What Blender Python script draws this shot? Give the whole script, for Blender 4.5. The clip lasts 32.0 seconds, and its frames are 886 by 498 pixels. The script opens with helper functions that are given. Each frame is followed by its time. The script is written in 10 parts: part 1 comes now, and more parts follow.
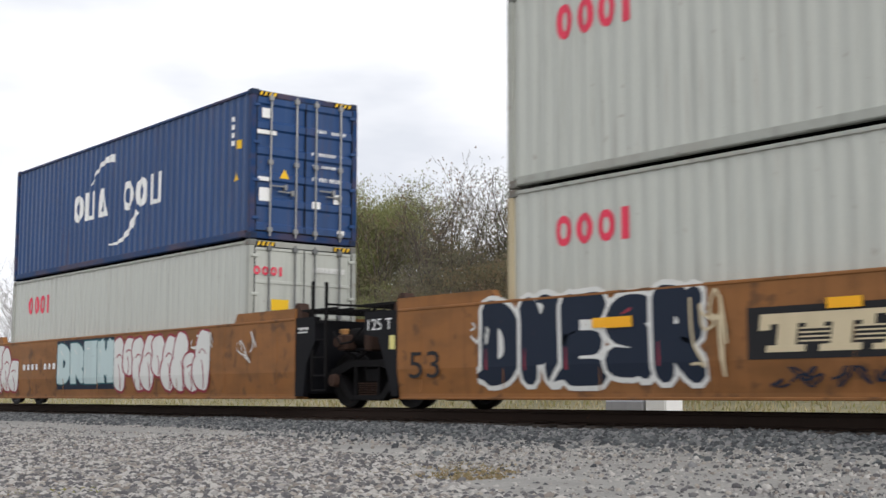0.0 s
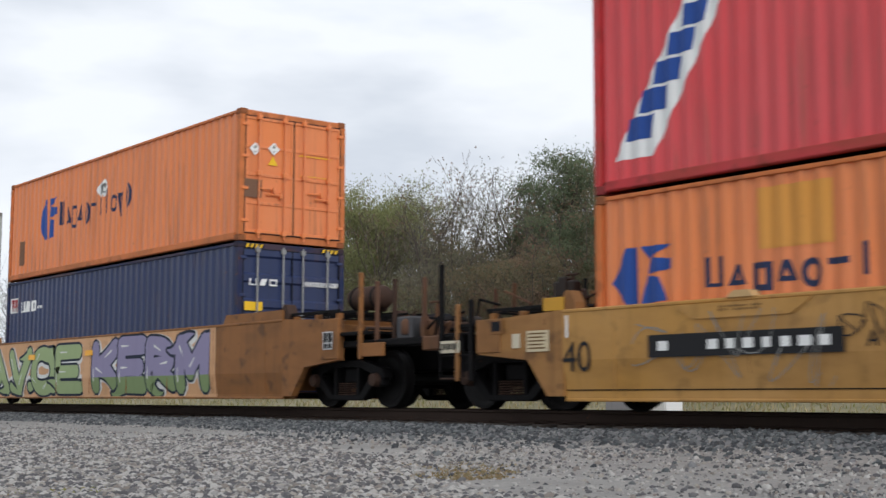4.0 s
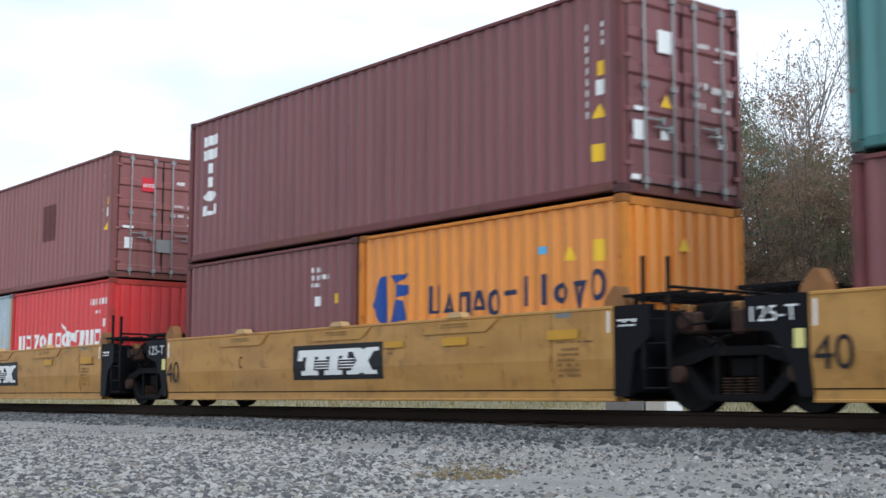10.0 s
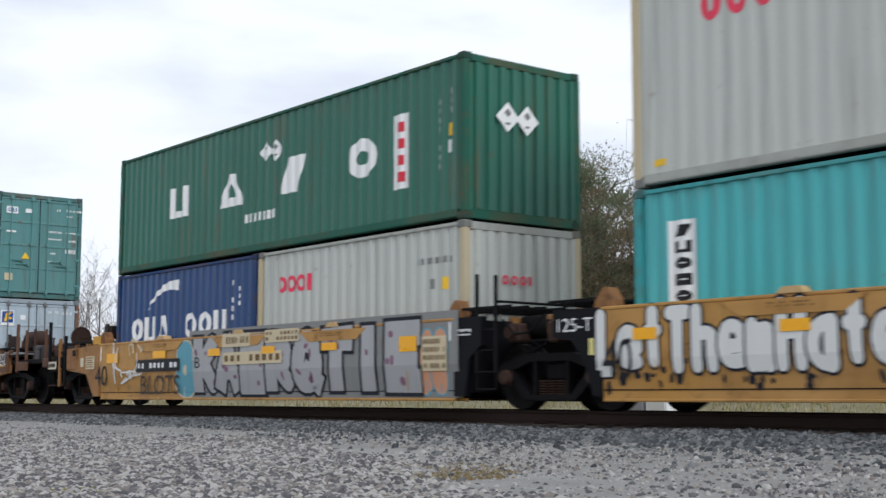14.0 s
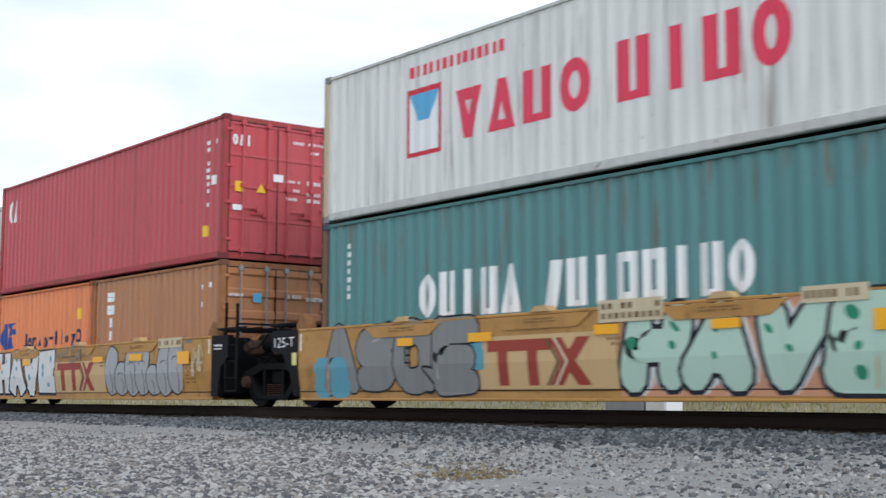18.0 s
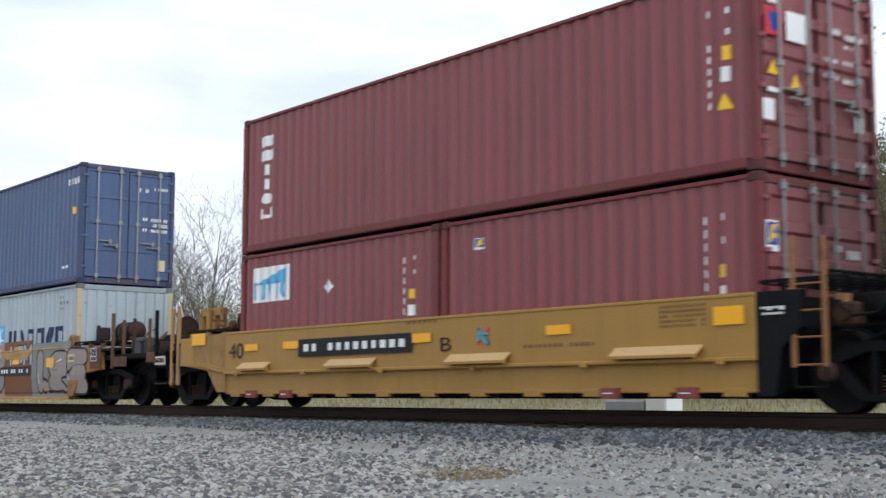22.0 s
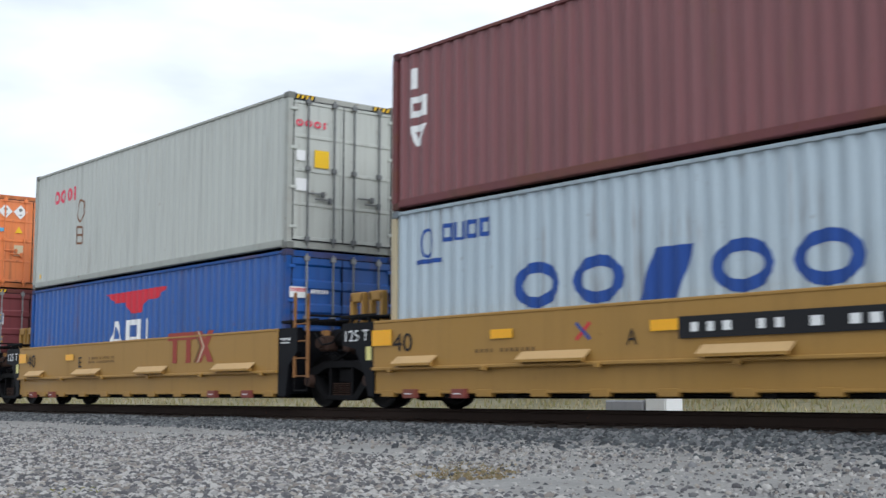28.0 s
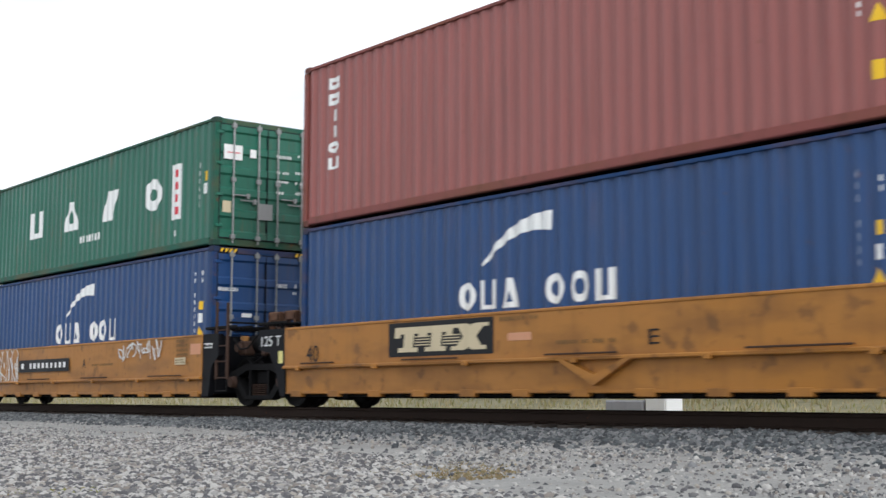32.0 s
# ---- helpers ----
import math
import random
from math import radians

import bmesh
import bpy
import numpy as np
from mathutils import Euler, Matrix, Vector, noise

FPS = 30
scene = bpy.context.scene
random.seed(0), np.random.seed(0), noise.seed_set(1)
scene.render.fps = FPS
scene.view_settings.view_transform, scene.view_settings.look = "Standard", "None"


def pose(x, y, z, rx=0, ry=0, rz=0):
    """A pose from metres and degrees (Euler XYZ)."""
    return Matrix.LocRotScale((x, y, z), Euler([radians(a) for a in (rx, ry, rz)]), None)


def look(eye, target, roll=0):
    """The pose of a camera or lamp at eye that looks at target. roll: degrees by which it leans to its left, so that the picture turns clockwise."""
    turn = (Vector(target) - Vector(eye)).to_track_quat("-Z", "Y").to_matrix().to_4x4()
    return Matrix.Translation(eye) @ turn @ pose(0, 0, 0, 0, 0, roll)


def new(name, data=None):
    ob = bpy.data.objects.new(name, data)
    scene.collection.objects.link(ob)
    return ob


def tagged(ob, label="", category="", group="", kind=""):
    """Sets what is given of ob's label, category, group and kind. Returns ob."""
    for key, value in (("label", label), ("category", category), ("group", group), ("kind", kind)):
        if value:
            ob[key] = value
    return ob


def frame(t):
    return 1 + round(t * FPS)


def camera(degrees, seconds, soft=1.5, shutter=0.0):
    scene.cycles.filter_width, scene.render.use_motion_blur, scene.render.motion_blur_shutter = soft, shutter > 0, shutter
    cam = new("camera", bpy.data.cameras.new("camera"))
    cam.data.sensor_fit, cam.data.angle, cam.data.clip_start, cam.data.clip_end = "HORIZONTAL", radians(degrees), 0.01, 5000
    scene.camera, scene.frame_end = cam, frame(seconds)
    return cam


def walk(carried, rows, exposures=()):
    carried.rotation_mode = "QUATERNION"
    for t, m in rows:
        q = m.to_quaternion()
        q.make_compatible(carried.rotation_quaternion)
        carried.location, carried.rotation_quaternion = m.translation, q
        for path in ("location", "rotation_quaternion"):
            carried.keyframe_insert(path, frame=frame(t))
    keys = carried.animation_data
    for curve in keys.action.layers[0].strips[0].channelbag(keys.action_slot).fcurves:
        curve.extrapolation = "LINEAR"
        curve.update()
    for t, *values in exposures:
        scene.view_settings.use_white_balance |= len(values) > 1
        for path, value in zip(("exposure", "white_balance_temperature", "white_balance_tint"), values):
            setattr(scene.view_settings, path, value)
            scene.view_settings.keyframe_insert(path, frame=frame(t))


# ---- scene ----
RAIL_Y = 13.65          # centre line of the track
SIDE = 12.43            # near side of the containers
cam = camera(37.29, 32.0, soft=1.45, shutter=0.25)
CAM_POSE = pose(0, 0, 0.17, 96.489, -0.111, 51.611)
walk(cam, [(0.0, CAM_POSE), (32.0, CAM_POSE)],
     [(0.0, -0.01, 6450, 12), (2.5, -0.09, 6350, 11), (5.0, -0.22, 6100, 9.5), (7.0, 0.01, 6030, 9), (9.0, 0.03, 5900, 8.5), (10.0, 0.06, 5720, 7.5), (11.0, 0.05, 5450, 6), (12.0, 0.05, 5900, 8),
      (13.0, -0.10, 5970, 9.5), (15.0, -0.12, 6050, 12), (17.0, -0.04, 5880, 9), (19.0, 0.04, 5820, 8.5), (21.0, 0.0, 5880, 8.5), (23.0, -0.02, 5900, 7), (25.0, -0.04, 5830, 7.5), (26.0, -0.02, 5780, 7),
      (29.0, -0.05, 6030, 10), (31.0, -0.18, 6250, 10.5), (32.0, 0.2, 6150, 9.5)])

# ---- world and light ----
world = bpy.data.worlds.new("overcast_sky")
scene.world = world
world.use_nodes = True
wn, wl = world.node_tree.nodes, world.node_tree.links
wn.clear()
w_out = wn.new("ShaderNodeOutputWorld")
w_sky = wn.new("ShaderNodeTexSky")
w_sky.sky_type = 'NISHITA'
w_sky.sun_disc = False
w_sky.sun_elevation = radians(27)
w_sky.sun_rotation = radians(101)
w_bg1 = wn.new("ShaderNodeBackground")
w_bg1.inputs[1].default_value = 0.11
w_bg2 = wn.new("ShaderNodeBackground")
w_bg2.inputs[1].default_value = 1.14
w_mix = wn.new("ShaderNodeMixShader")
w_co = wn.new("ShaderNodeTexCoord")
w_map = wn.new("ShaderNodeMapping")
w_map.inputs["Scale"].default_value = (1.0, 1.0, 3.2)
w_n1 = wn.new("ShaderNodeTexNoise")
w_n1.inputs["Scale"].default_value = 3.1
w_n1.inputs["Detail"].default_value = 5.0
w_n1.inputs["Roughness"].default_value = 0.5
w_r1 = wn.new("ShaderNodeValToRGB")
w_r1.color_ramp.elements[0].position = 0.36
w_r1.color_ramp.elements[0].color = (0.70, 0.735, 0.785, 1)
w_r1.color_ramp.elements[1].position = 0.56
w_r1.color_ramp.elements[1].color = (0.97, 0.985, 1.0, 1)
w_r2 = wn.new("ShaderNodeMapRange")
w_r2.inputs[1].default_value, w_r2.inputs[2].default_value = 0.60, 0.80
w_r2.inputs[3].default_value, w_r2.inputs[4].default_value = 1.0, 0.6
wl.new(w_co.outputs["Generated"], w_map.inputs[0])
wl.new(w_map.outputs[0], w_n1.inputs["Vector"])
wl.new(w_n1.outputs[0], w_r1.inputs[0])
wl.new(w_n1.outputs[0], w_r2.inputs[0])
wl.new(w_r1.outputs[0], w_bg2.inputs[0])
wl.new(w_sky.outputs[0], w_bg1.inputs[0])
wl.new(w_r2.outputs[0], w_mix.inputs[0])
wl.new(w_bg1.outputs[0], w_mix.inputs[1])
wl.new(w_bg2.outputs[0], w_mix.inputs[2])
wl.new(w_mix.outputs[0], w_out.inputs[0])

sun_data = bpy.data.lights.new("sun", 'SUN')
sun_data.energy, sun_data.angle, sun_data.color = 1.5, radians(22), (1.0, 0.98, 0.95)
sun = new("sun", sun_data)
sun.matrix_world = look((70, -14, 36), (0, 0, 0))

# ---- materials ----
MATS = {}


def node_mat(name):
    m = bpy.data.materials.new(name)
    m.use_nodes = True
    return m, m.node_tree.nodes, m.node_tree.links, m.node_tree.nodes["Principled BSDF"]


def noise_node(n, l, co, scale, detail=4.0, stretch=None):
    t = n.new("ShaderNodeTexNoise")
    t.inputs["Scale"].default_value = scale
    t.inputs["Detail"].default_value = detail
    if stretch:
        mp = n.new("ShaderNodeMapping")
        mp.inputs["Scale"].default_value = stretch
        l.new(co, mp.inputs[0])
        l.new(mp.outputs[0], t.inputs["Vector"])
    else:
        l.new(co, t.inputs["Vector"])
    return t.outputs[0]


def ramp(n, l, fac, lo, hi, a=0.0, b=1.0):
    r = n.new("ShaderNodeMapRange")
    for i, v in enumerate((lo, hi, a, b)):
        r.inputs[i + 1].default_value = v
    l.new(fac, r.inputs[0])
    return r.outputs[0]


def mix_col(n, l, fac, a, b, mode='MIX'):
    m = n.new("ShaderNodeMix")
    m.data_type, m.blend_type = 'RGBA', mode
    for s, v in ((m.inputs[0], fac), (m.inputs[6], a), (m.inputs[7], b)):
        if isinstance(v, (int, float)):
            s.default_value = v
        elif isinstance(v, tuple):
            s.default_value = (*v[:3], 1)
        else:
            l.new(v, s)
    return m.outputs[2]


def paint(name, col, rough=0.5, fade=0.35, rust=0.25, dirt=0.35, metal=0.0, rustcol=(0.13, 0.045, 0.018), grime=0.0, runs=0.0, gloss=0.25):
    """Weathered paint on steel: faded patches, runs of dirt, rust specks, fine relief."""
    if name in MATS:
        return MATS[name]
    m, n, l, b = node_mat(name)
    co = n.new("ShaderNodeTexCoord").outputs["Object"]
    info = n.new("ShaderNodeObjectInfo").outputs["Random"]
    off = n.new("ShaderNodeVectorMath")
    off.operation = 'ADD'
    l.new(co, off.inputs[0])
    l.new(info, off.inputs[1])
    co = off.outputs[0]
    big = noise_node(n, l, co, 0.55, 5)
    fine = noise_node(n, l, co, 38.0, 3)
    run = noise_node(n, l, co, 1.0, 6, (5.5, 5.5, 0.35))
    speck = noise_node(n, l, co, 7.0, 8)
    grey = sum(col[:3]) / 3
    lift = min(1.0, grey / 0.06)
    faded = tuple(c * 0.86 + grey * 0.16 + 0.012 * lift for c in col)
    dark = tuple(c * 0.62 + 0.008 * lift for c in col)
    c = mix_col(n, l, ramp(n, l, big, 0.35, 0.68, 0, fade), col, faded)
    c = mix_col(n, l, ramp(n, l, run, 0.52, 0.74, 0, dirt), c, dark)
    c = mix_col(n, l, ramp(n, l, fine, 0.3, 0.7, 0, 0.12), c, dark)
    c = mix_col(n, l, ramp(n, l, speck, 0.70 - 0.06 * rust, 0.74, 0, rust), c, rustcol)
    if runs:
        thin = noise_node(n, l, co, 1.0, 8, (11.0, 11.0, 0.55))
        where = noise_node(n, l, co, 0.9, 3)
        k = n.new("ShaderNodeMath")
        k.operation = 'MULTIPLY'
        l.new(ramp(n, l, thin, 0.53, 0.66, 0, 1), k.inputs[0])
        l.new(ramp(n, l, where, 0.46, 0.62, 0, runs), k.inputs[1])
        c = mix_col(n, l, k.outputs[0], c, (0.15, 0.075, 0.04))
        pale = noise_node(n, l, co, 1.0, 5, (7.0, 7.0, 0.3))
        c = mix_col(n, l, ramp(n, l, pale, 0.58, 0.78, 0, 0.35), c, tuple(v * 0.8 + 0.06 for v in col[:3]))
    if grime:
        patch = noise_node(n, l, co, 1.0, 7, (0.9, 0.9, 2.6))
        spot = noise_node(n, l, co, 3.4, 9)
        c = mix_col(n, l, ramp(n, l, patch, 0.44, 0.68, 0, grime), c, (0.16, 0.072, 0.024))
        c = mix_col(n, l, ramp(n, l, spot, 0.58, 0.66, 0, grime * 0.8), c, (0.055, 0.032, 0.02))
    l.new(c, b.inputs["Base Color"])
    l.new(ramp(n, l, big, 0.3, 0.7, rough - 0.07, rough + 0.1), b.inputs["Roughness"])
    b.inputs["Specular IOR Level"].default_value = gloss if grey > 0.03 else 0.12
    b.inputs["Metallic"].default_value = metal
    bp = n.new("ShaderNodeBump")
    bp.inputs["Strength"].default_value = 0.12
    bp.inputs["Distance"].default_value = 0.01
    l.new(big, bp.inputs["Height"])
    l.new(bp.outputs[0], b.inputs["Normal"])
    MATS[name] = m
    return m


def stone_mat(name, cols, rough=0.9):
    """Loose stones: each island takes its own grey from a ramp."""
    m, n, l, b = node_mat(name)
    geo = n.new("ShaderNodeNewGeometry").outputs["Random Per Island"]
    r = n.new("ShaderNodeValToRGB")
    els = r.color_ramp.elements
    while len(els) < len(cols):
        els.new(0.5)
    for i, cc in enumerate(cols):
        els[i].position = i / len(cols)
        els[i].color = (*cc, 1)
    r.color_ramp.interpolation = 'CONSTANT'
    l.new(geo, r.inputs[0])
    co = n.new("ShaderNodeTexCoord").outputs["Object"]
    f = noise_node(n, l, co, 45.0, 4)
    c = mix_col(n, l, ramp(n, l, f, 0.45, 0.75, 0, 0.18), r.outputs[0], (0.10, 0.10, 0.10))
    l.new(c, b.inputs["Base Color"])
    b.inputs["Roughness"].default_value = rough
    MATS[name] = m
    return m


def ground_mat(name, a, b_, c_, scale):
    m, n, l, b = node_mat(name)
    co = n.new("ShaderNodeTexCoord").outputs["Object"]
    big = noise_node(n, l, co, scale * 0.12, 5)
    mid = noise_node(n, l, co, scale, 6)
    fine = noise_node(n, l, co, scale * 14, 4)
    c = mix_col(n, l, ramp(n, l, mid, 0.35, 0.65), a, b_)
    c = mix_col(n, l, ramp(n, l, big, 0.45, 0.7), c, c_)
    c = mix_col(n, l, ramp(n, l, fine, 0.4, 0.65, 0, 0.35), c, tuple(v * 0.45 for v in a))
    l.new(c, b.inputs["Base Color"])
    b.inputs["Roughness"].default_value = 0.95
    bp = n.new("ShaderNodeBump")
    bp.inputs["Strength"].default_value = 0.5
    bp.inputs["Distance"].default_value = 0.03
    l.new(fine, bp.inputs["Height"])
    l.new(bp.outputs[0], b.inputs["Normal"])
    MATS[name] = m
    return m


def leaf_mesh(name, V):
    """A mesh of loose three-cornered leaves from an array (n, 3, 3)."""
    n = len(V)
    me = bpy.data.meshes.new(name)
    me.vertices.add(n * 3)
    me.vertices.foreach_set("co", np.ascontiguousarray(V, dtype=np.float32).ravel())
    me.loops.add(n * 3)
    me.loops.foreach_set("vertex_index", np.arange(n * 3, dtype=np.int32))
    me.polygons.add(n)
    me.polygons.foreach_set("loop_start", np.arange(0, n * 3, 3, dtype=np.int32))
    me.update(calc_edges=True)
    return me


def sprigs(name, tips, n, size, seed, jitter, droop=0.0, clumps=0, spread=0.4):
    """Three small leaves at each of n twig ends picked from tips; with clumps, most of them crowd round that many of the tips."""
    rs = np.random.RandomState(seed)
    T = np.array([tuple(t) for t in tips])
    C = T[rs.randint(0, len(T), n)] + rs.randn(n, 3) * jitter - np.array([0, 0, droop])
    if clumps:
        mid = T[rs.randint(0, len(T), clumps)]
        own = rs.rand(n) < 0.85
        which = rs.randint(0, clumps, n)
        wide = spread * rs.uniform(0.6, 1.4, clumps)
        near = mid[which] + rs.randn(n, 3) * wide[which][:, None] * np.array([1.0, 1.0, 0.5])
        C[own] = near[own]
    C = np.repeat(C, 3, 0)
    U = rs.randn(n * 3, 3)
    U /= np.linalg.norm(U, axis=1, keepdims=True)
    W = np.cross(U, rs.randn(n * 3, 3))
    W /= np.linalg.norm(W, axis=1, keepdims=True)
    s = (size * rs.uniform(0.45, 1.0, n * 3))[:, None]
    return leaf_mesh(name, np.stack([C + U * s * 0.25 + W * s * 0.12, C + U * s * 0.8 - W * s * 0.42, C + U * s * 1.5 + W * s * 0.25], 1))


def leaf_mat(name, cols):
    m, n, l, b = node_mat(name)
    geo = n.new("ShaderNodeNewGeometry").outputs["Random Per Island"]
    r = n.new("ShaderNodeValToRGB")
    els = r.color_ramp.elements
    while len(els) < len(cols):
        els.new(0.5)
    for i, cc in enumerate(cols):
        els[i].position = i / (len(cols) - 1)
        els[i].color = (*cc, 1)
    l.new(geo, r.inputs[0])
    l.new(r.outputs[0], b.inputs["Base Color"])
    b.inputs["Roughness"].default_value = 0.8
    b.inputs["Specular IOR Level"].default_value = 0.2
    tl = n.new("ShaderNodeBsdfTranslucent")
    l.new(r.outputs[0], tl.inputs[0])
    mx = n.new("ShaderNodeMixShader")
    mx.inputs[0].default_value = 0.5
    l.new(b.outputs[0], mx.inputs[1])
    l.new(tl.outputs[0], mx.inputs[2])
    l.new(mx.outputs[0], n["Material Output"].inputs[0])
    MATS[name] = m
    return m


BLACK = paint("black_running_gear", (0.006, 0.006, 0.008), 0.6, 0.5, 0.15, 0.3)
SOOT = paint("sooty_steel", (0.006, 0.0055, 0.006), 0.7, 0.5, 0.3, 0.3)
WHEEL = paint("rolled_steel", (0.013, 0.012, 0.012), 0.55, 0.3, 0.4, 0.2, 0.4)
RUSTY = paint("rusty_steel", (0.052, 0.027, 0.018), 0.8, 0.5, 0.5, 0.5)
GALV = paint("galvanised_steel", (0.30, 0.30, 0.295), 0.45, 0.3, 0.25, 0.4, 0.5)
# near-black for door seals and floors, and for shade painted as holes
GAP = paint("seal_floor_and_hole_shade", (0.015, 0.016, 0.02), 0.8, 0.2, 0.0, 0.2)
WHITE = paint("white_lettering", (0.82, 0.82, 0.80), 0.5, 0.2, 0.05, 0.12)
SIGNYEL = paint("yellow_sticker", (0.85, 0.52, 0.02), 0.4, 0.15, 0.05, 0.1)
REFLECT = paint("yellow_reflector", (0.92, 0.44, 0.008), 0.3, 0.1, 0.0, 0.08)
INK = paint("black_lettering", (0.02, 0.02, 0.022), 0.5, 0.3, 0.05, 0.1)

# ---- mesh helpers ----
CACHE = {}


class Geo:
    """Vertices and faces of one mesh."""

    def __init__(self):
        self.v, self.f = [], []

    def add(self, v, f):
        k = len(self.v)
        self.v += v
        self.f += [tuple(i + k for i in q) for q in f]
        return self

    def box(self, x0, x1, y0, y1, z0, z1, c=0.008):
        """A box with chamfered edges."""
        c = min(c, (x1 - x0) / 3, (y1 - y0) / 3, (z1 - z0) / 3)
        v, idx = [], {}
        lo, hi = (x0, y0, z0), (x1, y1, z1)
        for s in range(8):
            sg = [(s >> k) & 1 for k in range(3)]
            for a in range(3):
                p = [(hi[k] if sg[k] else lo[k]) if k == a else (hi[k] - c if sg[k] else lo[k] + c) for k in range(3)]
                idx[(s, a)] = len(v)
                v.append(tuple(p))
        f = []
        for a in range(3):
            b, d = (a + 1) % 3, (a + 2) % 3
            for e in (0, 1):
                q = [idx[((e << a) | (i << b) | (j << d), a)] for i, j in ((0, 0), (1, 0), (1, 1), (0, 1))]
                f.append(tuple(q if e else q[::-1]))
        for a in range(3):
            b, d = (a + 1) % 3, (a + 2) % 3
            for i in (0, 1):
                for j in (0, 1):
                    s0, s1 = (i << b) | (j << d), (i << b) | (j << d) | (1 << a)
                    q = [idx[(s0, b)], idx[(s1, b)], idx[(s1, d)], idx[(s0, d)]]
                    f.append(tuple(q if i != j else q[::-1]))
        for s in range(8):
            q = [idx[(s, 0)], idx[(s, 1)], idx[(s, 2)]]
            odd = bin(s).count("1") % 2
            f.append(tuple(q if odd else q[::-1]))
        return self.add(v, f)

    def prism(self, poly, axis, a, b):
        """A polygon (two coordinates in the order of the remaining axes) pulled from a to b along axis."""
        n = len(poly)

        def at(p, t):
            return {0: (t, p[0], p[1]), 1: (p[0], t, p[1]), 2: (p[0], p[1], t)}[axis]
        v = [at(p, a) for p in poly] + [at(p, b) for p in poly]
        f = [tuple(range(n - 1, -1, -1)), tuple(range(n, 2 * n))]
        f += [(i, (i + 1) % n, (i + 1) % n + n, i + n) for i in range(n)]
        return self.add(v, f)

    def rod(self, p, q, r, sides=8, r2=None):
        p, q = Vector(p), Vector(q)
        r2 = r if r2 is None else r2
        d = (q - p).normalized()
        u = d.orthogonal().normalized()
        w = d.cross(u)
        v = []
        for c, rr in ((p, r), (q, r2)):
            for i in range(sides):
                a = 2 * math.pi * i / sides
                v.append(tuple(c + u * (rr * math.cos(a)) + w * (rr * math.sin(a))))
        f = [(i, (i + 1) % sides, (i + 1) % sides + sides, i + sides) for i in range(sides)]
        f += [tuple(range(sides - 1, -1, -1)), tuple(range(sides, 2 * sides))]
        return self.add(v, f)

    def lathe(self, prof, centre, axis=1, sides=28):
        """A profile of (distance along axis, radius) turned about an axis through centre."""
        v, n = [], len(prof)
        for i in range(sides):
            a = 2 * math.pi * i / sides
            c, s = math.cos(a), math.sin(a)
            for t, r in prof:
                p = {0: (t, r * c, r * s), 1: (r * c, t, r * s), 2: (r * c, r * s, t)}[axis]
                v.append(tuple(p[k] + centre[k] for k in range(3)))
        f = [(i * n + j, ((i + 1) % sides) * n + j, ((i + 1) % sides) * n + j + 1, i * n + j + 1)
             for i in range(sides) for j in range(n - 1)]
        f += [tuple(i * n for i in range(sides)), tuple(i * n + n - 1 for i in reversed(range(sides)))]
        return self.add(v, f)

    def mesh(self, name):
        me = bpy.data.meshes.new(name)
        me.from_pydata(self.v, [], self.f)
        me.materials.append(None)
        me.validate()
        bm = bmesh.new()
        bm.from_mesh(me)
        bmesh.ops.recalc_face_normals(bm, faces=bm.faces)
        bm.to_mesh(me)
        bm.free()
        return me


def shared(key, build):
    if key not in CACHE:
        g = Geo()
        build(g)
        CACHE[key] = g.mesh(key if isinstance(key, str) else str(key[0]))
    return CACHE[key]


def part(name, mesh, material, parent=None, label="", at=None, smooth=False):
    """Links a mesh (or a Geo) as one object under a thing or a part."""
    if isinstance(mesh, Geo):
        mesh = mesh.mesh(name)
    ob = new(name, mesh)
    if parent is not None:
        ob.parent = parent
    if at is not None:
        ob.matrix_local = at if isinstance(at, Matrix) else pose(*at)
    if not mesh.materials:
        mesh.materials.append(None)
    ob.material_slots[0].link = 'OBJECT'
    ob.material_slots[0].material = material
    if smooth:
        mesh.shade_smooth()
    if label:
        ob["label"] = label
    return ob

# ---- ground, track ----
def ground_z(y):
    """Height of the ground across the track."""
    pts = ((-400, -1.2), (-20, -0.62), (0, -0.44), (6.5, -0.40), (9.6, -0.375), (11.0, -0.31), (12.1, -0.235), (15.2, -0.235), (16.2, -0.34), (18.0, -0.40), (21, -0.24), (24, 0.10), (26, 0.26), (34, 0.35), (60, 0.8), (600, 2.5))
    for (a, za), (b, zb) in zip(pts, pts[1:]):
        if a <= y <= b:
            return za + (zb - za) * (y - a) / (b - a)
    return pts[-1][1]


GROUND = ground_mat("packed_dirt", (0.298, 0.288, 0.266), (0.242, 0.234, 0.219), (0.345, 0.334, 0.308), 2.0)
GRASSY = ground_mat("dry_grass_ground", (0.32, 0.28, 0.17), (0.21, 0.20, 0.11), (0.38, 0.34, 0.23), 1.5)


